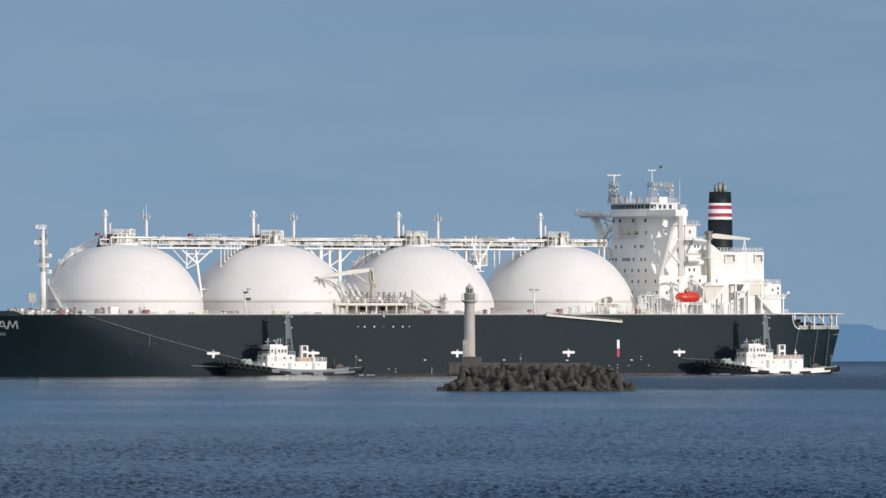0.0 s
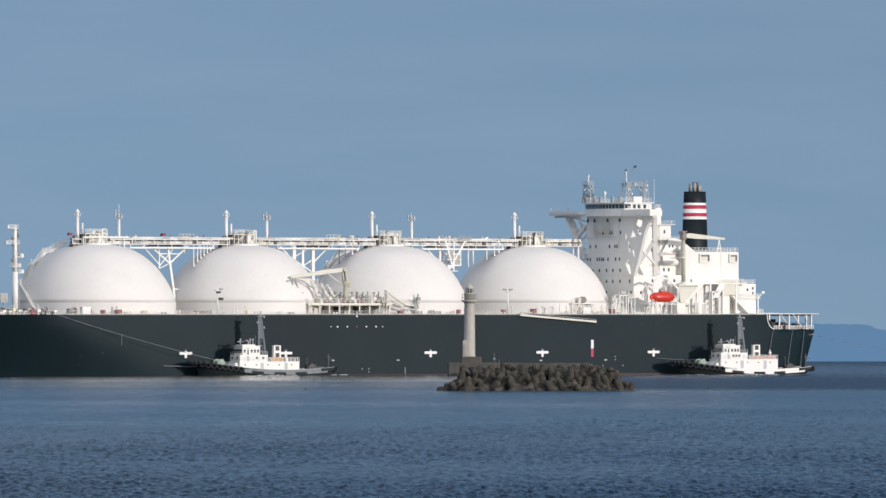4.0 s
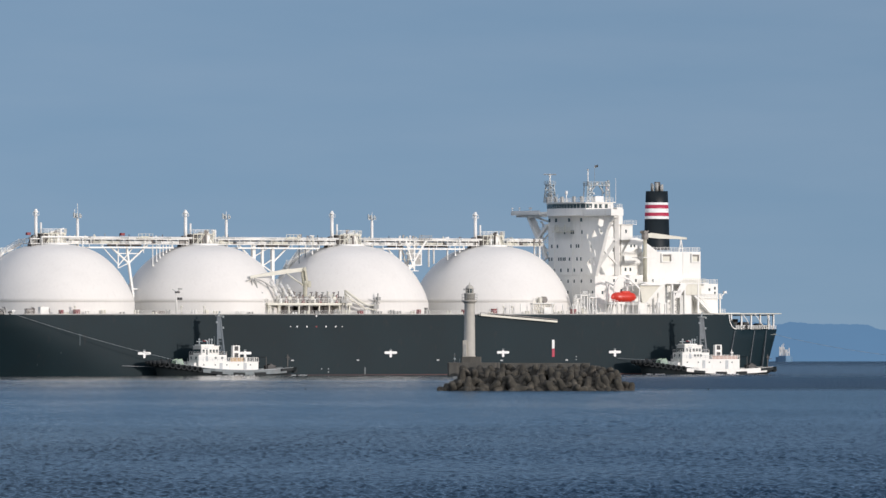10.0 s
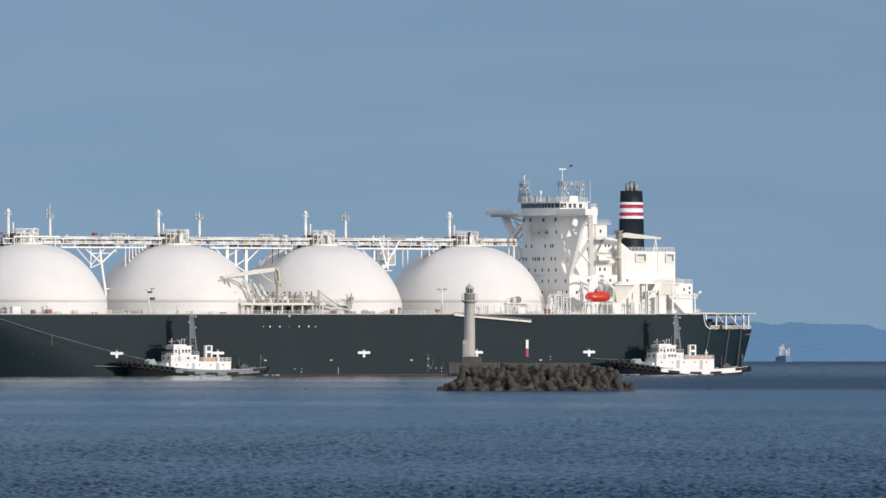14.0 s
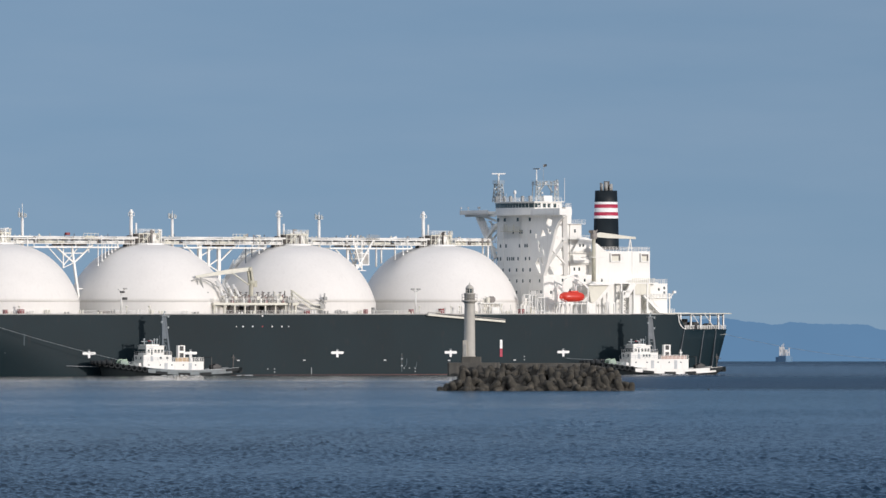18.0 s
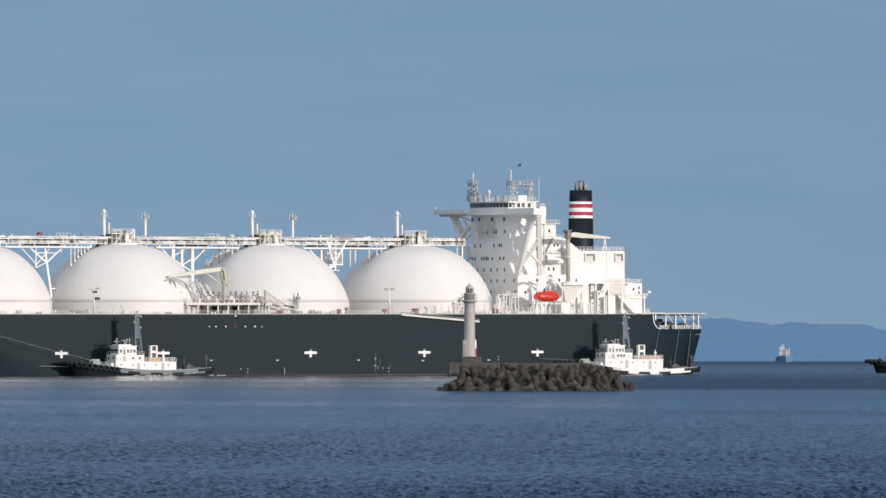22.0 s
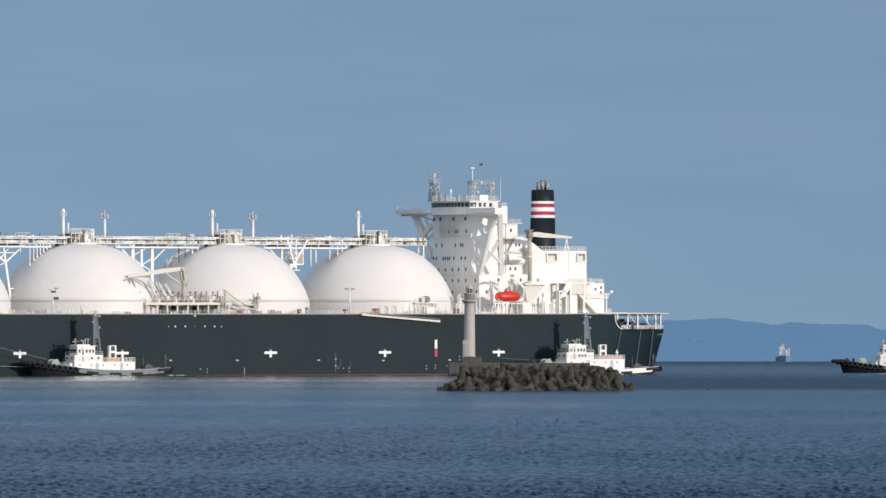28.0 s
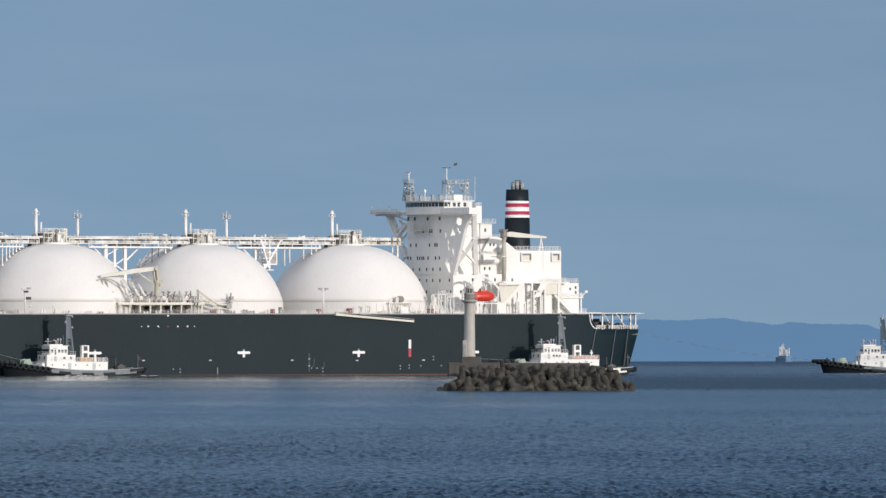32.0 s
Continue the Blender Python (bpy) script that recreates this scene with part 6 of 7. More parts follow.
    for j in range(40):
        x = -24 + 4.4 * j + rng.uniform(-1.8, 1.8)
        h = rng.choice((0.7, 0.9, 1.2, 1.9))
        s = Shape()
        if h > 1.5:
            s.tube((x, 21.4, DECK - 0.1), (x, 21.4, DECK + h), 0.14, seg=8).turned([(0.1, DECK + h - 0.1), (0.3, DECK + h), (0.3, DECK + h + 0.25), (0.1, DECK + h + 0.35)], x, 21.4, 8)
            part("vent_pipe", s, M_CREAM, ship, smooth=True)
        else:
            s.tube((x, 21.8, DECK - 0.1), (x, 21.8, DECK + h), 0.26, seg=8).tube((x + 0.9, 21.8, DECK - 0.1), (x + 0.9, 21.8, DECK + h), 0.26, seg=8).box(x - 0.5, x + 1.4, 21.4, 22.2, DECK - 0.1, DECK + 0.2)
            part("bollard", s, rng.choice((M_CREAM, M_GREY, M_WHITE)), ship)
    # light posts
    for x, h in ((108.0, 22.3), (16.6, 22.3)):
        s = Shape().tube((x, 20.4, DECK - 0.1), (x, 20.4, h), 0.26, 0.2, 10)
        post = part("deck_light_post", s, M_WHITE, ship, smooth=True)
        s = Shape().beam((x, 20.4, h - 0.6), (x + 1.2, 20.4, h + 0.1), 0.12).beam((x, 20.4, h - 0.6), (x - 1.2, 20.4, h + 0.1), 0.12)
        for dx in ((-1.2, -0.7, 0.7, 1.2) if x < 50 else (-0.9, -1.4)):
            s.box(x + dx - 0.25, x + dx + 0.25, 20.1, 20.7, h, h + 0.4, 0.06)
        part("floodlights", s, M_GREY, post)
    s = Shape().box(106.5, 107.9, 20.6, 21.0, 19.6, 20.3, 0.1)
    part("signal_panel", s, M_BLACK, ship)
    part("signal_panel", Shape().box(107.3, 108.7, 20.7, 21.0, 21.4, 21.9, 0.08), M_BLACK, ship)
    # bridge over the manifold
    s = Shape().box(53.8, 80.2, 13.0, 21.0, 18.3, 18.95)
    plat = part("manifold_platform", s, M_CREAM, ship, "cream manifold platform crowded with pipes")
    for j in range(9):
        for y in (20.4, 13.6):
            s = Shape().beam((54.4 + 3.15 * j, y, DECK - 0.1), (54.4 + 3.15 * j, y, 18.3), 0.4)
            part("platform_leg", s, M_CREAM, plat)
    s = Shape().rails([(53.8, 20.9, 18.95), (80.2, 20.9, 18.95), (80.2, 13.2, 18.95)], 1.1, 1.5, 0.05)
    part("platform_railing", s, M_WHITE, plat)
    for j in range(11):
        x = 57.2 + 1.75 * j
        s = Shape().tube((x, 9.0, 20.1), (x, 20.4, 20.1), 0.34, seg=10).tube((x, 20.1, 20.1), (x, 20.5, 20.1), 0.55, seg=12)
        s.tube((x, 17.4, 20.1), (x, 17.4, 21.6), 0.12, seg=8).turned([(0.1, 21.5), (0.42, 21.55), (0.42, 21.7), (0.1, 21.75)], x, 17.4, 10)
        s.beam((x - 0.5, 18.8, 18.95), (x - 0.5, 18.8, 21.3 if j % 2 else 22.0), 0.2).beam((x - 0.5, 18.8, 21.2), (x + 0.6, 18.8, 20.6), 0.18)
        pipe = part("manifold_pipe", s, (M_PIPE, M_CREAM, M_GREY, M_PIPE)[j % 4], plat, smooth=True)
        s = Shape().box(x + 0.5, x + 1.2, 19.6, 20.4, 18.95, 19.5 + 0.5 * (j % 3), 0.08).tube((x + 0.9, 20.0, 19.4), (x + 0.9, 20.0, 21.0 - 0.4 * (j % 2)), 0.1, seg=6)
        part("valve_actuator", s, (M_DKRED, M_WHITE, M_PIPE)[j % 3], pipe)
    for x, top in ((70.6, 23.6), (72.6, 24.0), (75.6, 24.6)):
        s = Shape().pipe((x, 19.4, 19.6), (x + 2.2, 18.6, top), 0.40, 2)
        part("riser_pipe", s, M_WHITE, plat, smooth=True)
    # valve houses darkened: shade under the platform is put into their colour
    for x in (72.5, 66.3, 60.1):
        s = Shape().box(x - 2.0, x + 2.0, 14.0, 18.6, DECK - 0.1, 18.0, 0.1)
        part("valve_house", s, M_DULL, plat)
    s = Shape()
    s.beam((80.6, 20.2, 18.9), (85.4, 20.2, DECK), 0.5, 0.2)
    s.rails([(80.6, 20.2, 18.9), (85.4, 20.2, DECK)], 1.1, 1.0, 0.05)
    part("platform_ladder", s, M_WHITE, plat)
    # hose crane with its boom laid forward
    s = Shape().tube((67.4, 19, 18.9), (67.2, 19, 24.0), 0.55, 0.6, 14).turned([(0.75, 23.6), (0.9, 24.0), (0.9, 24.5), (0.6, 24.7)], 67.2, 19, 14)
    s.beam((67.3, 18.6, 24.4), (68.0, 18.8, 27.4), 0.75, 0.9, 0.5, 0.6).beam((67.0, 19.4, 24.4), (67.6, 19.3, 28.2), 0.5, 0.6, 0.4, 0.5).tube((67.8, 18.3, 27.6), (67.8, 19.8, 27.6), 0.5, seg=10)
    crane = part("hose_crane", s, M_OLIVE, ship, "cream hose crane with its boom laid forward")
    s = Shape().beam((67.4, 19, 27.7), (74.0, 19, 27.0), 0.7, 0.9, 0.7, 1.2).beam((74.0, 19, 27.0), (84.4, 19, 25.6), 0.7, 1.2, 0.45, 0.6)
    part("boom", s, M_CREAM, crane)
    s = Shape().beam((83.0, 19, 25.6), (82.0, 19, 22.0), 0.3).box(80.6, 83.0, 18.6, 19.4, 21.0, 21.7, 0.1).beam((83.8, 19, 25.6), (83.8, 19, 23.4), 0.25)
    arc = [(85.6 - 1.5 * j, 24.6 + 0.9 * math.sin(j * 0.62) - 0.16 * j ** 1.35) for j in range(9)]
    for (xa, za), (xb, zb) in zip(arc, arc[1:]):
        s.beam((xa, 19, za), (xb, 19, zb), 0.25, 0.3)
    part("hook_block", s, M_GREY, crane)
    s = Shape().tube((68.0, 19.2, 23.5), (73.5, 19.2, 26.8), 0.2, seg=8)
    part("luffing_ram", s, M_CREAM, crane, smooth=True)
    s = Shape().box(65.8, 66.9, 18.2, 19.8, 23.0, 24.6, 0.2)
    part("operator_cab", s, M_OLIVE, crane)
    # small folding crane
    s = Shape().tube((46.6, 21.2, DECK - 0.1), (46.6, 21.2, 17.6), 0.4, seg=10).box(45.9, 47.5, 20.6, 21.8, 17.4, 18.6, 0.15).beam((46.2, 21.2, 18.4), (45.8, 21.2, 21.4), 0.3)
    s.beam((45.4, 21.2, 18.8), (47.4, 21.2, 20.2), 0.22).beam((46.4, 21.2, 19.2), (48.2, 21.2, 18.2), 0.2).box(45.2, 46.2, 20.8, 21.6, 19.6, 20.5, 0.1)
    c2 = part("folding_crane", s, M_GREY, ship, "grey folding stores crane")
    s = Shape()
    for y in (20.8, 21.6):
        pts = [(46.6, 18.3), (49.6, 18.4), (53.0, 20.2), (56.2, 22.2)]
        for (xa, za), (xb, zb) in zip(pts, pts[1:]):
            s.beam((xa, y, za), (xb, y, zb), 0.2, 0.28)
            s.beam((xa, y, za - 1.2), (xb, y, zb - 0.9), 0.14, 0.2)
    s.beam((56.2, 21.2, 22.3), (56.0, 21.2, 19.0), 0.3)
    part("folding_boom", s, M_CREAM, c2)
    s = Shape().beam((56.0, 21.2, DECK - 0.1), (56.0, 21.2, 21.8), 0.3).beam((57.4, 21.2, DECK - 0.1), (56.6, 21.2, 20.6), 0.25).box(55.6, 57.6, 20.9, 21.6, 18.9, 19.6, 0.1)
    part("boom_cradle", s, M_GREY, c2)
    # accommodation ladder stowed along the sheer
    s = Shape()
    s.beam((15.0, 23.5, DECK - 0.1), (-9.6, 23.5, 14.0), 0.9, 0.5)
    ladder = part("gangway_ladder", s, M_CREAM, ship, "pale gangway ladder slung along the hull")
    s = Shape()
    for j in range(17):
        x = 15.0 - 24.6 * j / 16
        z = DECK - 1.9 * j / 16
        s.beam((x, 23.8, z + 0.1), (x, 23.8, z + 0.6), 0.1)
    s.beam((15.0, 23.8, DECK + 0.55), (-9.6, 23.8, 14.55), 0.16)
    part("hand_rail", s, M_PIPE, ladder)
    for j in range(7):
        x = 4.5 - 3.4 * j
        s = Shape().tube((x, 22.2, DECK - 0.1), (x, 22.2, DECK + 2.6), 0.12, seg=6)
        part("stanchion", s, M_WHITE, ship)
    # winch tower beside the aftermost tank
    s = Shape().box(-9.0, -6.4, 20.9, 22.3, DECK - 0.1, 17.8, 0.2)
    s.beam((-9.6, 21.6, DECK), (-9.6, 21.6, 19.0), 0.3).beam((-3.6, 21.6, DECK), (-3.2, 21.6, 18.8), 0.3).box(-10.4, -3.0, 21.0, 22.2, 18.7, 18.95)
    tower = part("ladder_davit", s, M_WHITE, ship, "white davit stand with a cable drum")
    s = Shape().tube((-6.8, 20.9, 19.8), (-6.8, 22.2, 19.8), 0.85, seg=14)
    part("cable_drum", s, M_PIPE, tower)
    s = Shape()
    for j in range(4):
        s.beam((-4.0 - 1.6 * j, 22.0, DECK), (-5.2 - 1.6 * j, 22.0, 18.7), 0.16).beam((-5.4 - 1.6 * j, 22.0, DECK), (-4.0 - 1.6 * j, 22.0, 18.7), 0.14)
    s.beam((-3.2, 22.0, 17.2), (-9.8, 22.0, 17.2), 0.14).box(-6.0, -5.0, 21.6, 22.2, 19.0, 20.4, 0.1).beam((-3.4, 22, 18.8), (-4.6, 22, 20.6), 0.16)
    part("davit_lattice", s, M_CREAM, tower, "pale davit bracing")
    # clutter in front of the house
    rng = random.Random(9)
    for j in range(13):
        x, y = -18.0 - rng.uniform(0, 9), rng.uniform(10, 20.5)
        w, h = rng.uniform(0.8, 2.2), rng.uniform(1.4, 5.4)
        s = Shape().box(x - w / 2, x + w / 2, y - w / 2, y + w / 2, DECK - 0.1, DECK + h * 0.45, 0.12)
        for dx in (-0.45, 0.45):
            s.beam((x + dx * w, y + w * 0.4, DECK), (x + dx * w, y + w * 0.4, DECK + h), 0.14)
        s.beam((x - 0.45 * w, y + w * 0.4, DECK + h), (x + 0.45 * w, y + w * 0.4, DECK + h), 0.14)
        s.tube((x, y, DECK + h * 0.4), (x, y, DECK + h * 0.8), 0.2 + 0.1 * w, seg=8)
        s.tube((x - w * 0.5, y + 0.3, DECK + h * 0.62), (x + w * 0.5, y + 0.3, DECK + h * 0.62), 0.14, seg=8)
        part("deck_machinery", s, rng.choice((M_WHITE, M_GREY, M_CREAM, M_WHITE)), ship)
    for x, h in ((-20.6, 5.0), (-23.4, 4.4)):
        s = Shape().box(x - 1.3, x + 1.3, 19.0, 21.0, DECK + h, DECK + h + 0.2).rails([(x - 1.3, 21.0, DECK + h + 0.2), (x + 1.3, 21.0, DECK + h + 0.2)], 0.9, 0.7, 0.05)
        for dx in (-1.1, 0.0, 1.1):
            s.beam((x + dx, 20.6, DECK - 0.1), (x + dx, 20.6, DECK + h), 0.2)
        s.beam((x - 1.1, 20.6, DECK), (x + 1.1, 20.6, DECK + h), 0.12)
        part("deck_stand", s, M_WHITE, ship, "white railed deck stand")
    for j in range(6):
        x, y = -38.5 - 1.9 * j, rng.uniform(16, 20)
        s = Shape().tube((x, y, DECK - 0.1), (x, y, DECK + rng.uniform(1.2, 4.5)), 0.2, seg=8)
        part("vent_pipe", s, M_WHITE, ship, smooth=True)


build_deck_gear()


def build_marks():
    y = 23.03
    for x in (119.5, 88.6, 43.1, 7.3, -28.9):
        s = Shape().plate([(x - 1.95, 5.75), (x - 1.75, 5.58), (x - 0.36, 5.58), (x - 0.36, 4.85), (x - 0.2, 4.7), (x + 0.2, 4.7), (x + 0.36, 4.85), (x + 0.36, 5.58), (x + 1.75, 5.58), (x + 1.95, 5.75), (x + 1.95, 6.08), (x + 1.75, 6.26), (x + 0.3, 6.26), (x + 0.3, 6.5), (x - 0.3, 6.5), (x - 0.3, 6.26), (x - 1.75, 6.26), (x - 1.95, 6.08)][::-1], y + 0.03, y - 0.04)
        part("tug_push_mark", s, M_MARK, ship, "white painted tug push mark")
        s = Shape().box(x - 0.35, x + 0.35, y - 0.04, y + 0.03, 6.68, 6.84)
        part("mark_bar", s, M_FAINT, ship)
    s = Shape().box(-9.25, -8.45, y - 0.04, y + 0.03, 6.9, 9.2)
    part("draft_board", s, M_MARK, ship, "white painted load board")
    s = Shape().box(-9.25, -8.45, y - 0.04, y + 0.03, 4.7, 6.9)
    part("draft_board", s, M_RED, ship, "red painted load board")
    for j, x in enumerate((74.5, 72.45, 69.4, 66.4, 63.4, 60.4, 58.3)):
        s = Shape().tube((x, y - 0.05, 12.75), (x, y + 0.04, 12.75), 0.22 if 0 < j < 6 else 0.14, seg=12)
        part("manifold_dot", s, M_DKRED if j == 3 else M_MARK, ship)
    s = Shape().tube((66.4, y - 0.05, 15.5), (66.4, y + 0.04, 15.5), 0.24, seg=12)
    part("manifold_dot", s, M_MARK, ship)
    # small faint draft bars and scuffs near the waterline
    rng = random.Random(3)
    for x, z in ((98, 4.4), (64.6, 1.6), (62.5, 1.6), (-16.5, 4.6), (-19, 2.2), (-12.5, 2.2), (-8.8, 2.4), (-6, 2.2), (21.9, 1.7), (20.2, 1.7), (18.4, 1.6)):
        for j in range(rng.randint(1, 2)):
            s = Shape().box(x, x + 0.35, y - 0.04, y + 0.03, z - 0.8 * j, z - 0.8 * j + 0.3)
            part("draft_mark", s, M_FAINT, ship)
    for x, z in ((53.4, 3.85), (28.1, 3.8), (73.9, 3.85), (7.8, 3.65)):
        s = Shape().box(x - 0.4, x + 0.4, y - 0.04, y + 0.03, z, z + 0.3, 0.05)
        part("hull_plate_mark", s, M_NAME, ship)
    # load line scale amidships, numerals as bars
    for z in (5.0, 4.1, 3.2, 2.3):
        s = Shape().box(22.5, 23.1, y - 0.04, y + 0.03, z, z + 0.34)
        part("draft_mark", s, M_FAINT if z in (4.1, 2.3) else M_BLACK, ship)
    part("depth_scale", Shape().box(22.72, 22.9, y - 0.04, y + 0.02, 0.9, 5.7), M_STRAKE, ship)
    s = Shape().beam((21.2, y, 4.3), (21.3, y, 2.7), 0.12).beam((21.3, y, 2.7), (21.9, y, 2.1), 0.12)
    part("load_line_mark", Shape().beam((18.1, y, 3.4), (18.2, y, 2.2), 0.12).beam((18.2, y, 2.2), (19.0, y, 2.0), 0.12), M_STRAKE, ship)
    part("load_line_mark", s, M_STRAKE, ship)
    part("depth_scale", Shape().box(51.1, 51.3, y - 0.04, y + 0.03, 0.4, 2.1), M_FAINT, ship)
    s = Shape().box(-13.6, -12.8, y - 0.04, y + 0.03, 3.7, 4.0)
    part("hull_plate_mark", s, M_NAME, ship)
    # the last two letters of the name on the bow, and a smaller line as bars
    def stroke(s, u0, z0, u1, z1, w):
        s.beam((u0, half_breadth(u0, z0) + 0.04, z0), (u1, half_breadth(u1, z1) + 0.04, z1), w, 0.16)

    s = Shape()
    stroke(s, 180.1, 12.3, 179.95, 14.3, 0.42)
    stroke(s, 178.15, 12.3, 179.75, 14.3, 0.42)
    stroke(s, 179.9, 12.95, 178.75, 12.95, 0.24)
    part("name_letter", s, M_NAME, ship, "pale worn letter A on the bow")
    s = Shape()
    stroke(s, 177.75, 12.3, 178.15, 14.3, 0.40)
    stroke(s, 178.1, 14.3, 176.72, 12.6, 0.36)
    stroke(s, 176.72, 12.6, 176.6, 14.3, 0.36)
    stroke(s, 176.5, 14.3, 175.4, 12.3, 0.40)
    part("name_letter", s, M_NAME, ship, "pale worn letter M on the bow")
    for u in (178.9, 178.45, 178.0):
        s = Shape()
        stroke(s, u - 0.2, 10.65, u, 11.3, 0.26)
        part("port_bar", s, M_FAINT, ship)
    # vertical weld lines and scrapes
    for x, z0, z1 in ((144.2, 6.0, 12.0), (139, 8.0, 11.0), (150, 3, 5)):
        s = Shape().box(x - 0.1, x + 0.1, half_breadth(x, z0) - 0.05, half_breadth(x, z0) + 0.05, z0, z1)
        part("weld_seam", s, M_STRAKE, ship)


build_marks()


def rope(a, b, sag, r=0.07, n=14):
    s = Shape()
    a, b = Vector(a), Vector(b)
    pts = [a.lerp(b, j / n) - Vector((0, 0, sag * 4 * (j / n) * (1 - j / n))) for j in range(n + 1)]
    for p, q in zip(pts, pts[1:]):
        s.tube(p, q, r, seg=6)
    return s


# ---- tugs; x runs forward, y to port, z up from the waterline ----
def tug_half(x, z):
    t = min(max((x - 3) / 15.5, 0), 1)
    flare = 0.80 + 0.20 * min(max(z / 3.0, 0), 1)
    b = 4.7 * (1 - t ** 2.4) ** 0.8 * flare if t > 0 else 4.7 * (0.92 + 0.08 * min(max(z / 2, 0), 1))
    a = min(max((-12 - x) / 6.5, 0), 1)
    return max(b * (1 - 0.35 * a ** 2), 0.12)


def tug_sheer(x):
    return 1.35 + 0.7 * max((-6 - x) / 12, 0) ** 1.5 + 2.5 * max((x + 4) / 22.5, 0) ** 1.7


def build_tug(label, cover, stripes, strake_paint=M_TUGGREY, dodger=False):
    root = thing("tugboat", None, None, label, "tugboat", "tugboats round the tanker")
    xs = [-18.5 + 1.0 * i for i in range(38)]
    rows = (-2.5, -1.0, 0.0, 0.35, 0.7, 1.0)
    s = Shape()
    k = len(rows)
    for side in (1, -1):
        vs = []
        for x in xs:
            top = tug_sheer(x)
            for r in rows:
                # the counter rises clear of the water at the stern
                z = max(r if r <= 0 else r * top, -2.5 + 3.6 * min(max((-13.0 - x) / 4.5, 0), 1))
                fore = max((x - 9) / 9.5, 0) ** 1.6
                rake = fore * (1.1 * max(z / 3.8, -0.3) - 2.2) if x > 9 else (-0.3 * z if x < -17 else 0)
                vs.append((x + rake, side * tug_half(x, z), z))
        fs = []
        for i in range(len(xs) - 1):
            for j in range(k - 1):
                q = (i * k + j, i * k + k + j, i * k + k + j + 1, i * k + j + 1)
                fs.append(q if side < 0 else tuple(reversed(q)))
        s.add(vs, fs)
    n = len(xs) * k
    s.f += [(j + 1, j, n + j, n + j + 1) for j in range(k - 1)]
    e = (len(xs) - 1) * k
    s.f += [(e + j, e + j + 1, n + e + j + 1, n + e + j) for j in range(k - 1)]
    part("hull", s, M_TUGHULL, root, "black tug hull")
    s = Shape()
    ring = [(x, tug_half(x, 1.5) - 0.15) for x in xs]
    for (xa, ya), (xb, yb) in zip(ring, ring[1:]):
        za, zb = tug_sheer(xa) - 0.7, tug_sheer(xb) - 0.7
        s.add([(xa, -ya, za), (xb, -yb, zb), (xb, yb, zb), (xa, ya, za)], [(0, 1, 2, 3)])
    part("deck", s, M_DECK, root)
    # pale strake along the after body, with black fender blocks over it
    for side in (1, -1):
        s = Shape()
        for x in [v * 1.0 for v in range(-16, 6)]:
            z, z2 = tug_sheer(x), tug_sheer(x + 1)
            a, b = tug_half(x, 1.5) + 0.05, tug_half(x + 1, 1.5) + 0.05
            s.add([(x, side * a, z - stripes), (x + 1, side * b, z2 - stripes), (x + 1, side * b, z2 + 0.05), (x, side * a, z + 0.05)], [(0, 1, 2, 3) if side < 0 else (3, 2, 1, 0)])
        part("strake", s, strake_paint, root, "pale painted bulwark strake")
        s = Shape()
        for x in [v * 1.0 for v in range(-18, 8)]:
            s.beam((x, side * (tug_half(x, 1.5) + 0.06), tug_sheer(x) + 0.02), (x + 1, side * (tug_half(x + 1, 1.5) + 0.06), tug_sheer(x + 1) + 0.02), 0.16, 0.14)
        part("bulwark_cap", s, M_WHITE if dodger else M_TUGGREY, root)
        for xa, xb in ((-17.9, -14.2), (-10.2, -7.3), (-4.7, -1.75), (1.2, 4.0)):
            s = Shape()
            lo, tall = (0.98, 0.72) if xa > -14 else (0.35, 0.70)
            s.beam((xa, side * (tug_half(xa, 1.5) + 0.14), tug_sheer(xa) - lo), (xb, side * (tug_half(xb, 1.5) + 0.14), tug_sheer(xb) - lo), 0.36, tall)
            part("fender_block", s, M_RUBBER, root)
        for j in range(9):
            x = 7.0 + 1.3 * j
            z = tug_sheer(x) - 0.55
            d = Vector((tug_half(x - 0.5, 2) - tug_half(x + 0.5, 2), side * 1.0, 0)).normalized()
            p = Vector((x, side * (tug_half(x, 2.0) + 0.05), z))
            s = Shape()
            u, w = Vector((d.y, -d.x, 0)), Vector((0, 0, 1))
            ring = []
            for a in range(10):
                t = 2 * math.pi * a / 10
                for c2 in range(5):
                    f = 2 * math.pi * c2 / 5
                    ring.append(p + (u * math.cos(t) + w * math.sin(t)) * (0.56 + 0.21 * math.cos(f)) + d * (0.18 + 0.20 * math.sin(f)))
            s.add(ring, [(a * 5 + c2, a * 5 + (c2 + 1) % 5, ((a + 1) % 10) * 5 + (c2 + 1) % 5, ((a + 1) % 10) * 5 + c2) for a in range(10) for c2 in range(5)])
            part("tyre_fender", s, M_RUBBER, root, smooth=True)
    s = Shape()
    pts = [(18.9 - 0.25 * abs(j) ** 1.7, 0.62 * j, tug_sheer(17.5) - 0.35) for j in range(-5, 6)]
    for a, b in zip(pts, pts[1:]):
        s.tube(a, b, 0.55, seg=10)
    part("bow_fender", s, M_RUBBER, root, "thick black rubber bow fender", smooth=True)
    s = Shape()
    pts = [(-18.9, 0.8 * j, 1.3) for j in range(-3, 4)]
    for a, b in zip(pts, pts[1:]):
        s.tube(a, b, 0.6, seg=10)
    part("stern_fender", s, M_RUBBER, root, smooth=True)
    # deckhouse in two tiers, flat fronted
    up = 0.55 if dodger else 0.0
    s = Shape().box(-8.75, 7.05, -3.6, 3.6, 0.5, 3.5 + up, 0.12)
    house = part("deckhouse", s, M_WHITE, root, "white deckhouse")
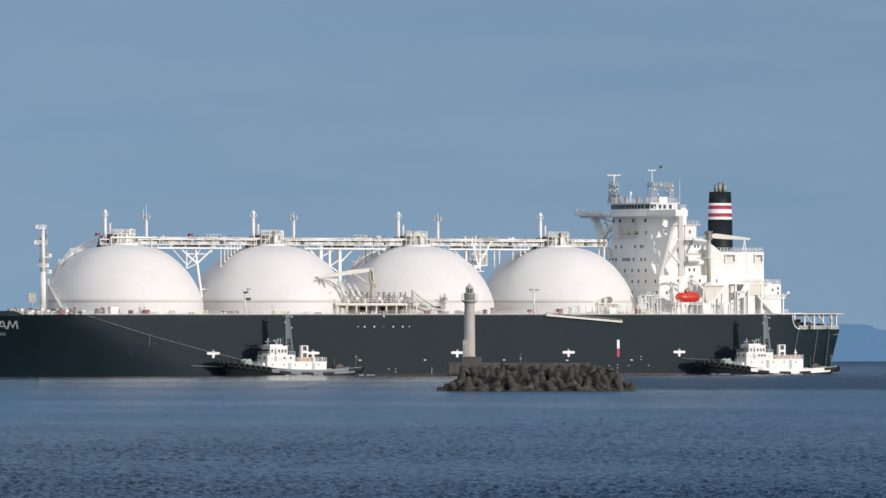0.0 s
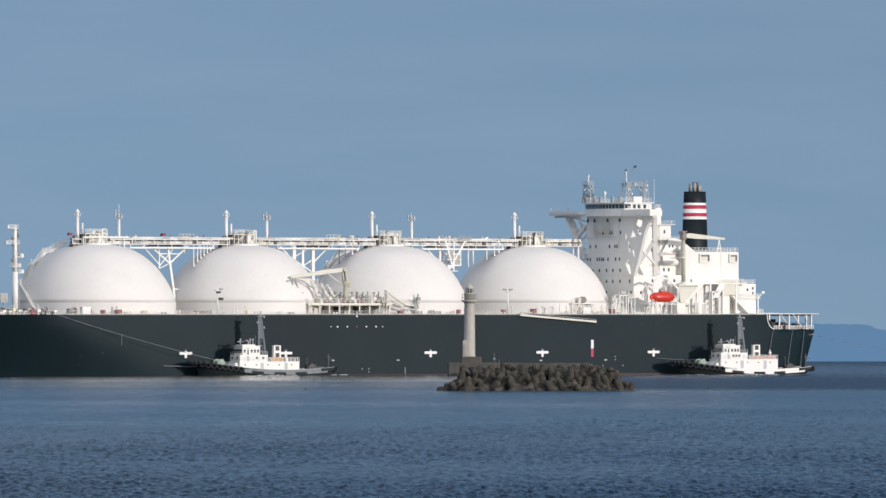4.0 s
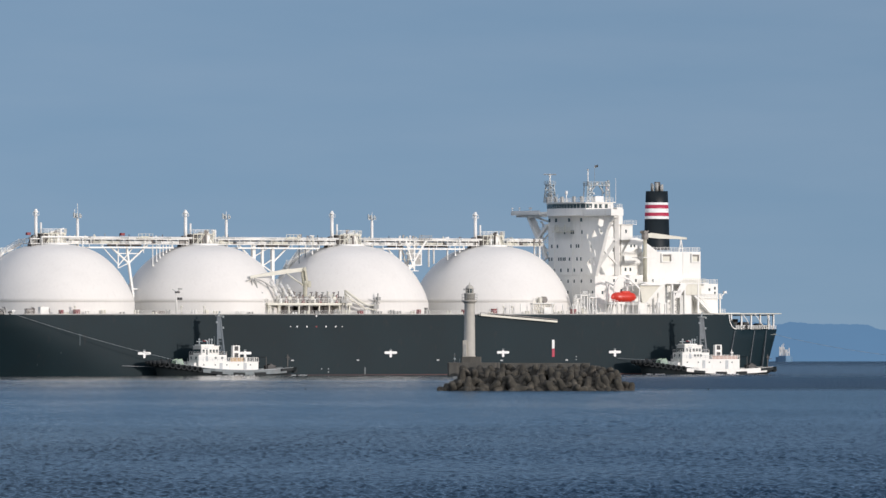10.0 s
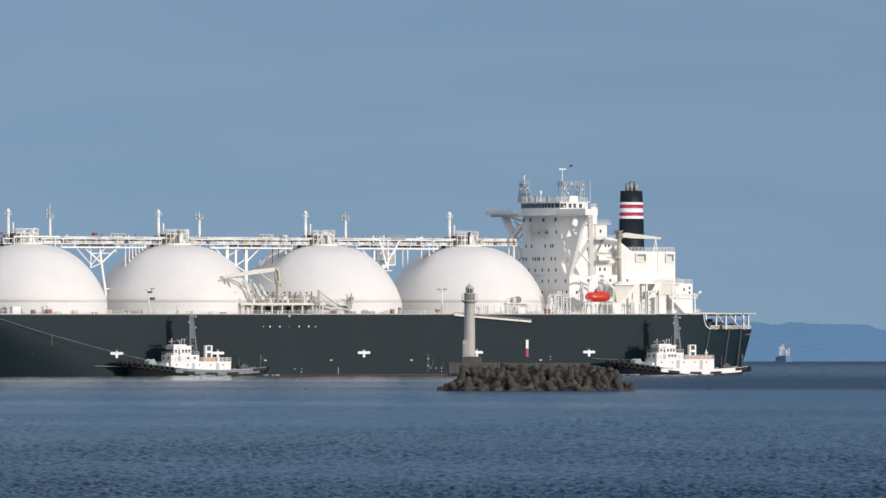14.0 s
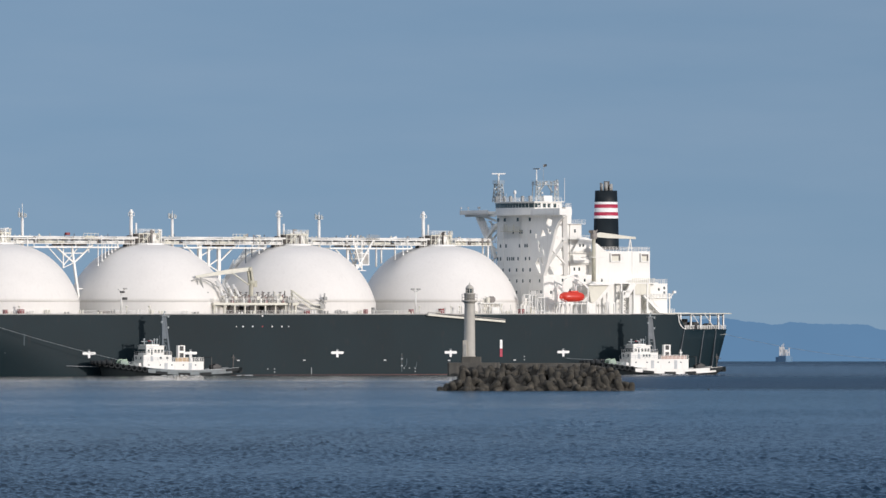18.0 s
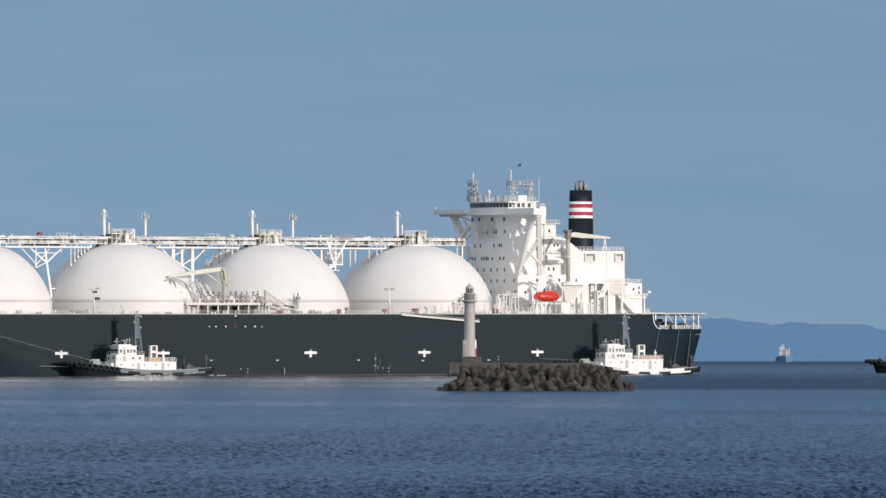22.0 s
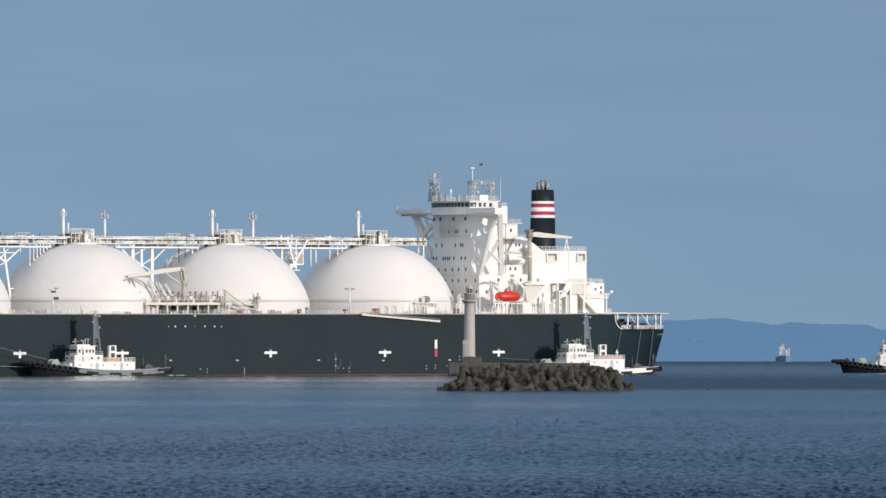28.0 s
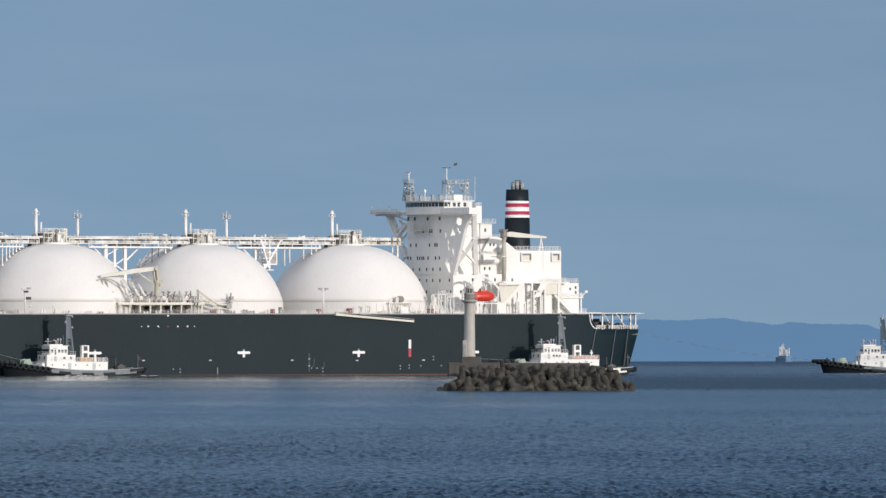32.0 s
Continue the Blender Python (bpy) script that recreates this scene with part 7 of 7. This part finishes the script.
    windows(house, [(5.6, 2.7 + up), (2.6, 2.7 + up), (-0.4, 2.7 + up), (-3.4, 2.7 + up), (-6.6, 2.7 + up)], 0.3, 0.3, "y", 3.62)
    for x in (1.1, -5.2):
        part("door", Shape().box(x - 0.4, x + 0.4, 3.58, 3.66, 1.5, 3.2 + up, 0.02), M_NAME, house, "pale weathertight door")
    s = Shape().box(-8.9, 7.15, -3.7, 3.7, 3.5 + up, 3.6 + up, 0.12)
    part("house_deck", s, M_WHITE, house)
    s = Shape().rails([(-0.9, 3.55, 3.6 + up), (-8.7, 3.55, 3.6 + up), (-8.7, -3.55, 3.6 + up), (-0.9, -3.55, 3.6 + up)], 1.0, 1.1, 0.045)
    part("railing", s, M_WHITE, house)
    s = Shape().box(-0.65, 6.8, -3.1, 3.1, 3.6 + up, 5.3 + up, 0.12)
    part("upper_tier", s, M_WHITE, house)
    windows(house, [(1.7, 4.5 + up), (2.5, 4.5 + up), (3.3, 4.5 + up)] if dodger else [(2.3, 4.5), (0.6, 4.5)], 0.5, 0.55, "y", 3.12)
    windows(house, [(-1.6, 4.5 + up), (1.6, 4.5 + up)], 0.7, 0.7, "x", 6.82)
    part("upper_door", Shape().box(4.3, 4.9, 3.08, 3.15, 3.65 + up, 5.0 + up, 0.02), M_NAME, house, "pale weathertight door")
    roof = 7.95 + 0.35 * up
    s = Shape().box(1.2, 5.9, -2.6, 2.6, 5.3 + up, roof - 0.45, 0.1)
    wheel = part("wheelhouse", s, M_WHITE, root, "white wheelhouse with dark windows")
    part("wheelhouse_roof", Shape().box(1.0, 6.15, -2.75, 2.75, roof - 0.45, roof - 0.3, 0.15), M_WHITE, wheel)
    part("roof_coaming", Shape().box(2.4, 5.8, -2.0, 2.4, roof - 0.3, roof, 0.1), M_WHITE, wheel)
    wz = 6.25 + 0.45 * up
    windows(wheel, [(5.25, wz), (3.45, wz), (2.6, wz), (1.78, wz)], 0.52, 0.78, "y", 2.63)
    windows(wheel, [(5.25, wz), (3.45, wz), (2.6, wz), (1.78, wz)], 0.52, 0.78, "y", -2.63)
    windows(wheel, [(-1.75, wz), (-0.6, wz), (0.6, wz), (1.75, wz)], 1.0, 0.95, "x", 5.92)
    part("wheelhouse_door", Shape().box(4.22, 4.6, 2.58, 2.66, 5.35 + up, wz + 0.4, 0.02), M_GLASS, wheel, "dark narrow door")
    for x in (4.9, 4.55, 4.2, 3.9):
        part("name_bar", Shape().box(x - 0.1, x + 0.1, 2.74, 2.78, roof - 0.42, roof - 0.33), M_GREY, wheel)
    s = Shape().box(4.0, 5.0, 2.6, 2.64, wz + 0.55, wz + 0.85)
    part("name_board", s, M_NAME, wheel, "pale name board over the door")
    s = Shape()
    for x in (5.6, 3.0, 2.3):
        s.tube((x, 0.6, 7.95), (x, 0.6, 9.0), 0.12, seg=8).turned([(0.05, 8.9), (0.25, 9.0), (0.25, 9.4), (0.05, 9.5)], x, 0.6, 8)
    part("searchlight", s, M_TUGGREY, wheel)
    s = Shape().box(2.8, 4.4, -0.1, 0.1, 8.7, 9.0)
    part("signal_bar", s, M_DKRED, wheel, "dark red radar bar")
    s = Shape().rails([(7.0, 3.5, 3.6 + up), (-0.6, 3.5, 3.6 + up)], 0.9, 1.2, 0.03, 2)
    s.rails([(7.0, -3.5, 3.6 + up), (7.0, 3.5, 3.6 + up)], 0.9, 1.2, 0.03, 2)
    part("front_railing", s, M_TUGGREY, house)
    s = Shape().rails([(6.7, -3.0, 5.3 + up), (6.7, 3.0, 5.3 + up), (-0.6, 3.0, 5.3 + up)], 0.8, 1.2, 0.03, 2)
    part("bridge_railing", s, M_WHITE, wheel)
    s = Shape().beam((8.2, 1.8, 1.2), (7.1, 1.8, 3.5 + up), 0.5, 0.12).box(7.1, 8.3, -2.4, 1.2, 0.9, 2.9 + up, 0.1)
    s.box(7.2, 8.0, 2.2, 3.0, 1.2, 3.2, 0.1)
    part("front_steps", s, M_WHITE, house)
    part("roof_aerial", Shape().tube((0.9, -1.2, 7.95), (0.9, -1.2, 10.2), 0.05, seg=6), M_TUGGREY, wheel)
    part("horn_stand", Shape().tube((5.0, -0.8, 7.95), (5.0, -0.8, 9.3), 0.1, seg=6).box(4.2, 5.8, -1.0, -0.6, 8.6, 8.8), M_TUGGREY, wheel)
    s = Shape().tube((3.6, 0.9, 7.95), (3.6, 0.9, 8.9), 0.16, seg=8).tube((3.6, 0.9, 8.8), (4.3, 1.1, 9.1), 0.13, seg=8)
    part("fire_monitor", s, M_TUGGREY, wheel)
    s = Shape().box(-7.6, -5.4, 1.3, 1.7, 5.6, 5.9, 0.06).beam((-6.2, 1.5, 3.55), (-6.2, 1.5, 5.7), 0.2).box(-6.5, -5.9, 1.1, 1.9, 3.55, 4.5, 0.1)
    if dodger:
        s = Shape().beam((-7.6, 1.5, 4.1), (-7.4, 1.5, 6.6), 0.2).box(-7.8, -7.1, 1.2, 1.8, 5.6, 6.0, 0.06)
    part("raft_davit", s, M_WHITE, root, "white raft davit behind the funnel")
    # folding mast: two tapering legs closed by a plate higher up
    s = Shape().beam((0.55, 0, 5.2), (0.62, 0, 15.6), 0.5, 0.42, 0.4, 0.34).beam((-1.2, 0, 5.2), (-0.1, 0, 15.4), 0.5, 0.42, 0.4, 0.34)
    s.plate([(0.6, 9.4), (-0.75, 9.4), (-0.1, 15.0), (0.6, 15.0)], -0.14, 0.14)
    for z in (6.4, 7.6, 8.8):
        s.beam((0.55, 0, z), (-1.1 + (z - 5.2) * 0.108, 0, z), 0.2)
    s.beam((0.55, 0, 5.4), (-0.9, 0, 7.6), 0.14).beam((-1.0, 0, 6.4), (0.55, 0, 8.8), 0.14)
    mast = part("mast", s, M_GREYMAST if dodger else M_BLUE, root, "tall blue-grey tripod mast")
    part("mast_platform", Shape().box(-0.9, 0.9, -0.7, 0.7, 15.2, 15.35), M_TUGGREY, mast)
    for dx, dy, z in ((0.4, 0.4, 15.4), (-0.8, 0.3, 14.8), (0.9, 0.2, 13.4), (-0.9, 0, 12.0), (0, 0, 16.0)):
        s = Shape().turned([(0.08, z), (0.22, z + 0.05), (0.22, z + 0.5), (0.08, z + 0.55)], dx, dy, 8)
        part("mast_light", s, M_TUGGREY, mast)
    # funnel: a white casing with dark emblem panels
    y = 1.6
    s = Shape().box(-4.45, -2.55, y - 0.6, y + 0.6, 3.55, 7.7 + 0.4 * up, 0.08)
    fun = part("funnel", s, M_WHITE, root, "white funnel casing with dark emblem panels")
    for z0, z1 in ((4.5, 5.75), (6.35, 7.52)):
        z0, z1 = z0 + 0.4 * up, z1 + 0.4 * up
        s = Shape().box(-4.0, -3.0, y - 0.64, y + 0.64, z0, z1)
        part("emblem_panel", s, M_BLACK, fun)
    s = Shape().tube((-3.5, y, 7.7), (-3.5, y, 8.1), 0.3, seg=10)
    part("exhaust", s, M_BLACK, fun)
    if dodger:
        s = Shape().box(-8.2, -1.4, 3.2, 3.4, 4.15, 5.0, 0.05)
    else:
        s = Shape().box(-4.9, -1.6, 2.9, 3.3, 3.6, 4.6, 0.06)
    part("gear_cover", s, cover, root, "canvas gear cover")
    # foredeck: winch, bitts, rail
    s = Shape().tube((11.0, -1.5, 3.3), (11.0, 1.5, 3.3), 0.55, seg=14).box(9.7, 12.4, -1.9, 1.9, 1.6, 2.6, 0.1)
    for y in (-1.5, 1.5):
        s.tube((11.0, y - 0.06, 3.3), (11.0, y + 0.06, 3.3), 0.9, seg=18).beam((9.9, y, 2.5), (10.6, y, 4.3), 0.2).beam((12.2, y, 2.5), (11.5, y, 4.0), 0.2)
    win = part("bow_winch", s, M_GREENROPE, root, "pale bow winch wound with rope", smooth=False)
    s = Shape().tube((11.0, -1.3, 3.3), (11.0, 1.7, 3.3), 0.62, seg=16)
    part("wound_rope", s, M_GREENROPE, win, "pale green rope wound on the drum", smooth=True)
    for x, y in ((13.4, 0.9), (13.4, -0.9), (15.2, 0.5), (15.2, -0.5)):
        s = Shape().tube((x, y, 2.2), (x, y, 4.2), 0.2, seg=8)
        part("bitt", s, M_BLACK, root)
    s = Shape().rails([(8.6, 4.0, tug_sheer(8.6)), (12.6, 3.2, tug_sheer(12.6))], 0.9, 1.0, 0.05)
    part("bow_railing", s, M_TUGGREY, root)
    # after deck
    s = Shape().beam((-17.9, 0, 1.2), (-17.9, 0, 5.4), 0.22).box(-18.3, -17.5, -0.3, 0.3, 4.5, 4.8).beam((-17.9, 0, 4.2), (-19.1, 0, 4.2), 0.14)
    part("stern_staff", s, M_BLACK, root)
    s = Shape().box(-14.4, -12.0, -1.2, 1.2, 0.8, 2.6, 0.2).tube((-13.2, -1.0, 2.4), (-13.2, 1.0, 2.4), 0.6, seg=12)
    part("towing_winch", s, M_BLACK, root)
    s = Shape().beam((-11.2, 2.5, 0.7), (-11.2, 2.5, 4.8), 0.14).beam((-11.2, -2.5, 0.7), (-11.2, -2.5, 4.8), 0.14).beam((-11.2, -2.5, 4.7), (-11.2, 2.5, 4.7), 0.14)
    part("towing_arch", s, M_BLACK, root)
    root.scale = (1.07, 1.0, 1.0)
    return root


def foam(root, places, seed):
    """Broken white water along a waterline: many thin flat flecks."""
    rng = random.Random(seed)
    for x, y, length in places:
        s = Shape()
        for j in range(16):
            cx, cy = x + rng.uniform(-length, length), y + rng.uniform(-0.5, 0.5)
            r = rng.uniform(0.08, 0.24)
            n = 7
            ring = [(cx + r * 1.8 * math.cos(t) * rng.uniform(0.6, 1.1), cy + r * math.sin(t) * rng.uniform(0.6, 1.1)) for t in (2 * math.pi * i / n for i in range(n))]
            s.prism(ring, 0.02, rng.uniform(0.06, 0.14))
        part("foam", s, M_FOAM, root, "broken white foam")


tug_a = build_tug("white and black harbour tug with tan cover beside the tanker's bow", M_TAN, 1.2, M_DULLGREY)
foam(tug_a, ((-19.5, 3.5, 1.8), (-2, 5.3, 6)), 1)
tug_b = build_tug("white and black harbour tug with brown cover at the tanker's quarter", M_BROWN, 1.2, M_WHITE, True)
foam(tug_b, ((14.5, 4.6, 2.5), (-4, 5.3, 4)), 2)
tug_c = build_tug("white and black harbour tug following astern on a towline", M_TAN, 0.8, M_DULLGREY)

part("towline", rope((158.5, half_breadth(158.5, DECK), DECK), (112.8, 28.3, 4.0), 0.5, 0.05), M_FAINT, ship, "taut pale towline to the tug", smooth=True)
part("towline", rope((126.4, 23.1, 2.75), (112.6, 28.6, 2.4), 0.06, 0.05), M_NAME, ship, "pale line made fast to the hull", smooth=True)
part("towline", rope((-29.5, 23.2, 4.3), (-38.8, 30.2, 3.8), 0.12, 0.05), M_FAINT, ship, "taut pale towline to the tug", smooth=True)
part("towline", rope((18.2, 0, 3.6), (62.0, -24.0, 11.5), 1.2, 0.04), M_FAINT, tug_c, "thin sagging towline", smooth=True)


# ---- things that move ----
def motions():
    """The tanker and her tugs make way to the left; the radars turn; the swell drifts."""
    along, drift = 2.0942, 0.016
    ca, sa = math.cos(radians(34.467)), math.sin(radians(34.467))

    def made_good(t):
        d = along * t + 0.22 * math.sin(math.pi * t / 32.0)
        return -ca * d, -sa * d + drift * t

    times = [0, 4, 8, 12, 16, 20, 24, 28, 32]
    rows_ship, rows_a, rows_b = [], [], []
    for t in times:
        dx, dy = made_good(t)
        rows_ship.append((t, pose(26.26 + dx, 2485.2 + dy, 0, 0, 0.125, 214.467)))
        rows_a.append((t, pose(-40.03 + dx, 2403.0 + dy, 0.03 * math.sin(t * 0.8), 0.25 * math.sin(t * 0.7), 0.2 * math.sin(t * 0.55), 205)))
        rows_b.append((t, pose(86.42 + dx, 2487.0 + dy, 0.03 * math.sin(t * 0.7 + 1), 0.25 * math.sin(t * 0.6 + 2), 0.2 * math.sin(t * 0.5), 203)))
    walk(ship, rows_ship)
    walk(tug_a, rows_a)
    walk(tug_b, rows_b)
    walk(tug_c, [(t, pose(x + 0.4, 2640, 0.03 * math.sin(t), 0.2 * math.sin(t * 0.6), 0, 188)) for t, x in
                 ((0, 179.22), (6, 168.15), (12, 157.40), (18, 146.81), (23, 137.98), (25.5, 133.97), (28, 130.28), (30, 127.40), (32, 124.67))])
    for k, ob in enumerate(SCANNERS):
        p = ob.location.copy()
        start, turn = ((0.05, 2.25), (-0.02, 2.37))[k]
        walk(ob, [(0.25 * j, pose(p.x, p.y, p.z, 0, 0, 55.53 - 360 * (0.25 * j - start) / turn)) for j in range(129)])
    walk(sea, [(0.0, pose(0, 0, 0)), (32.0, pose(-5.0, -7.0, 0))])


motions()
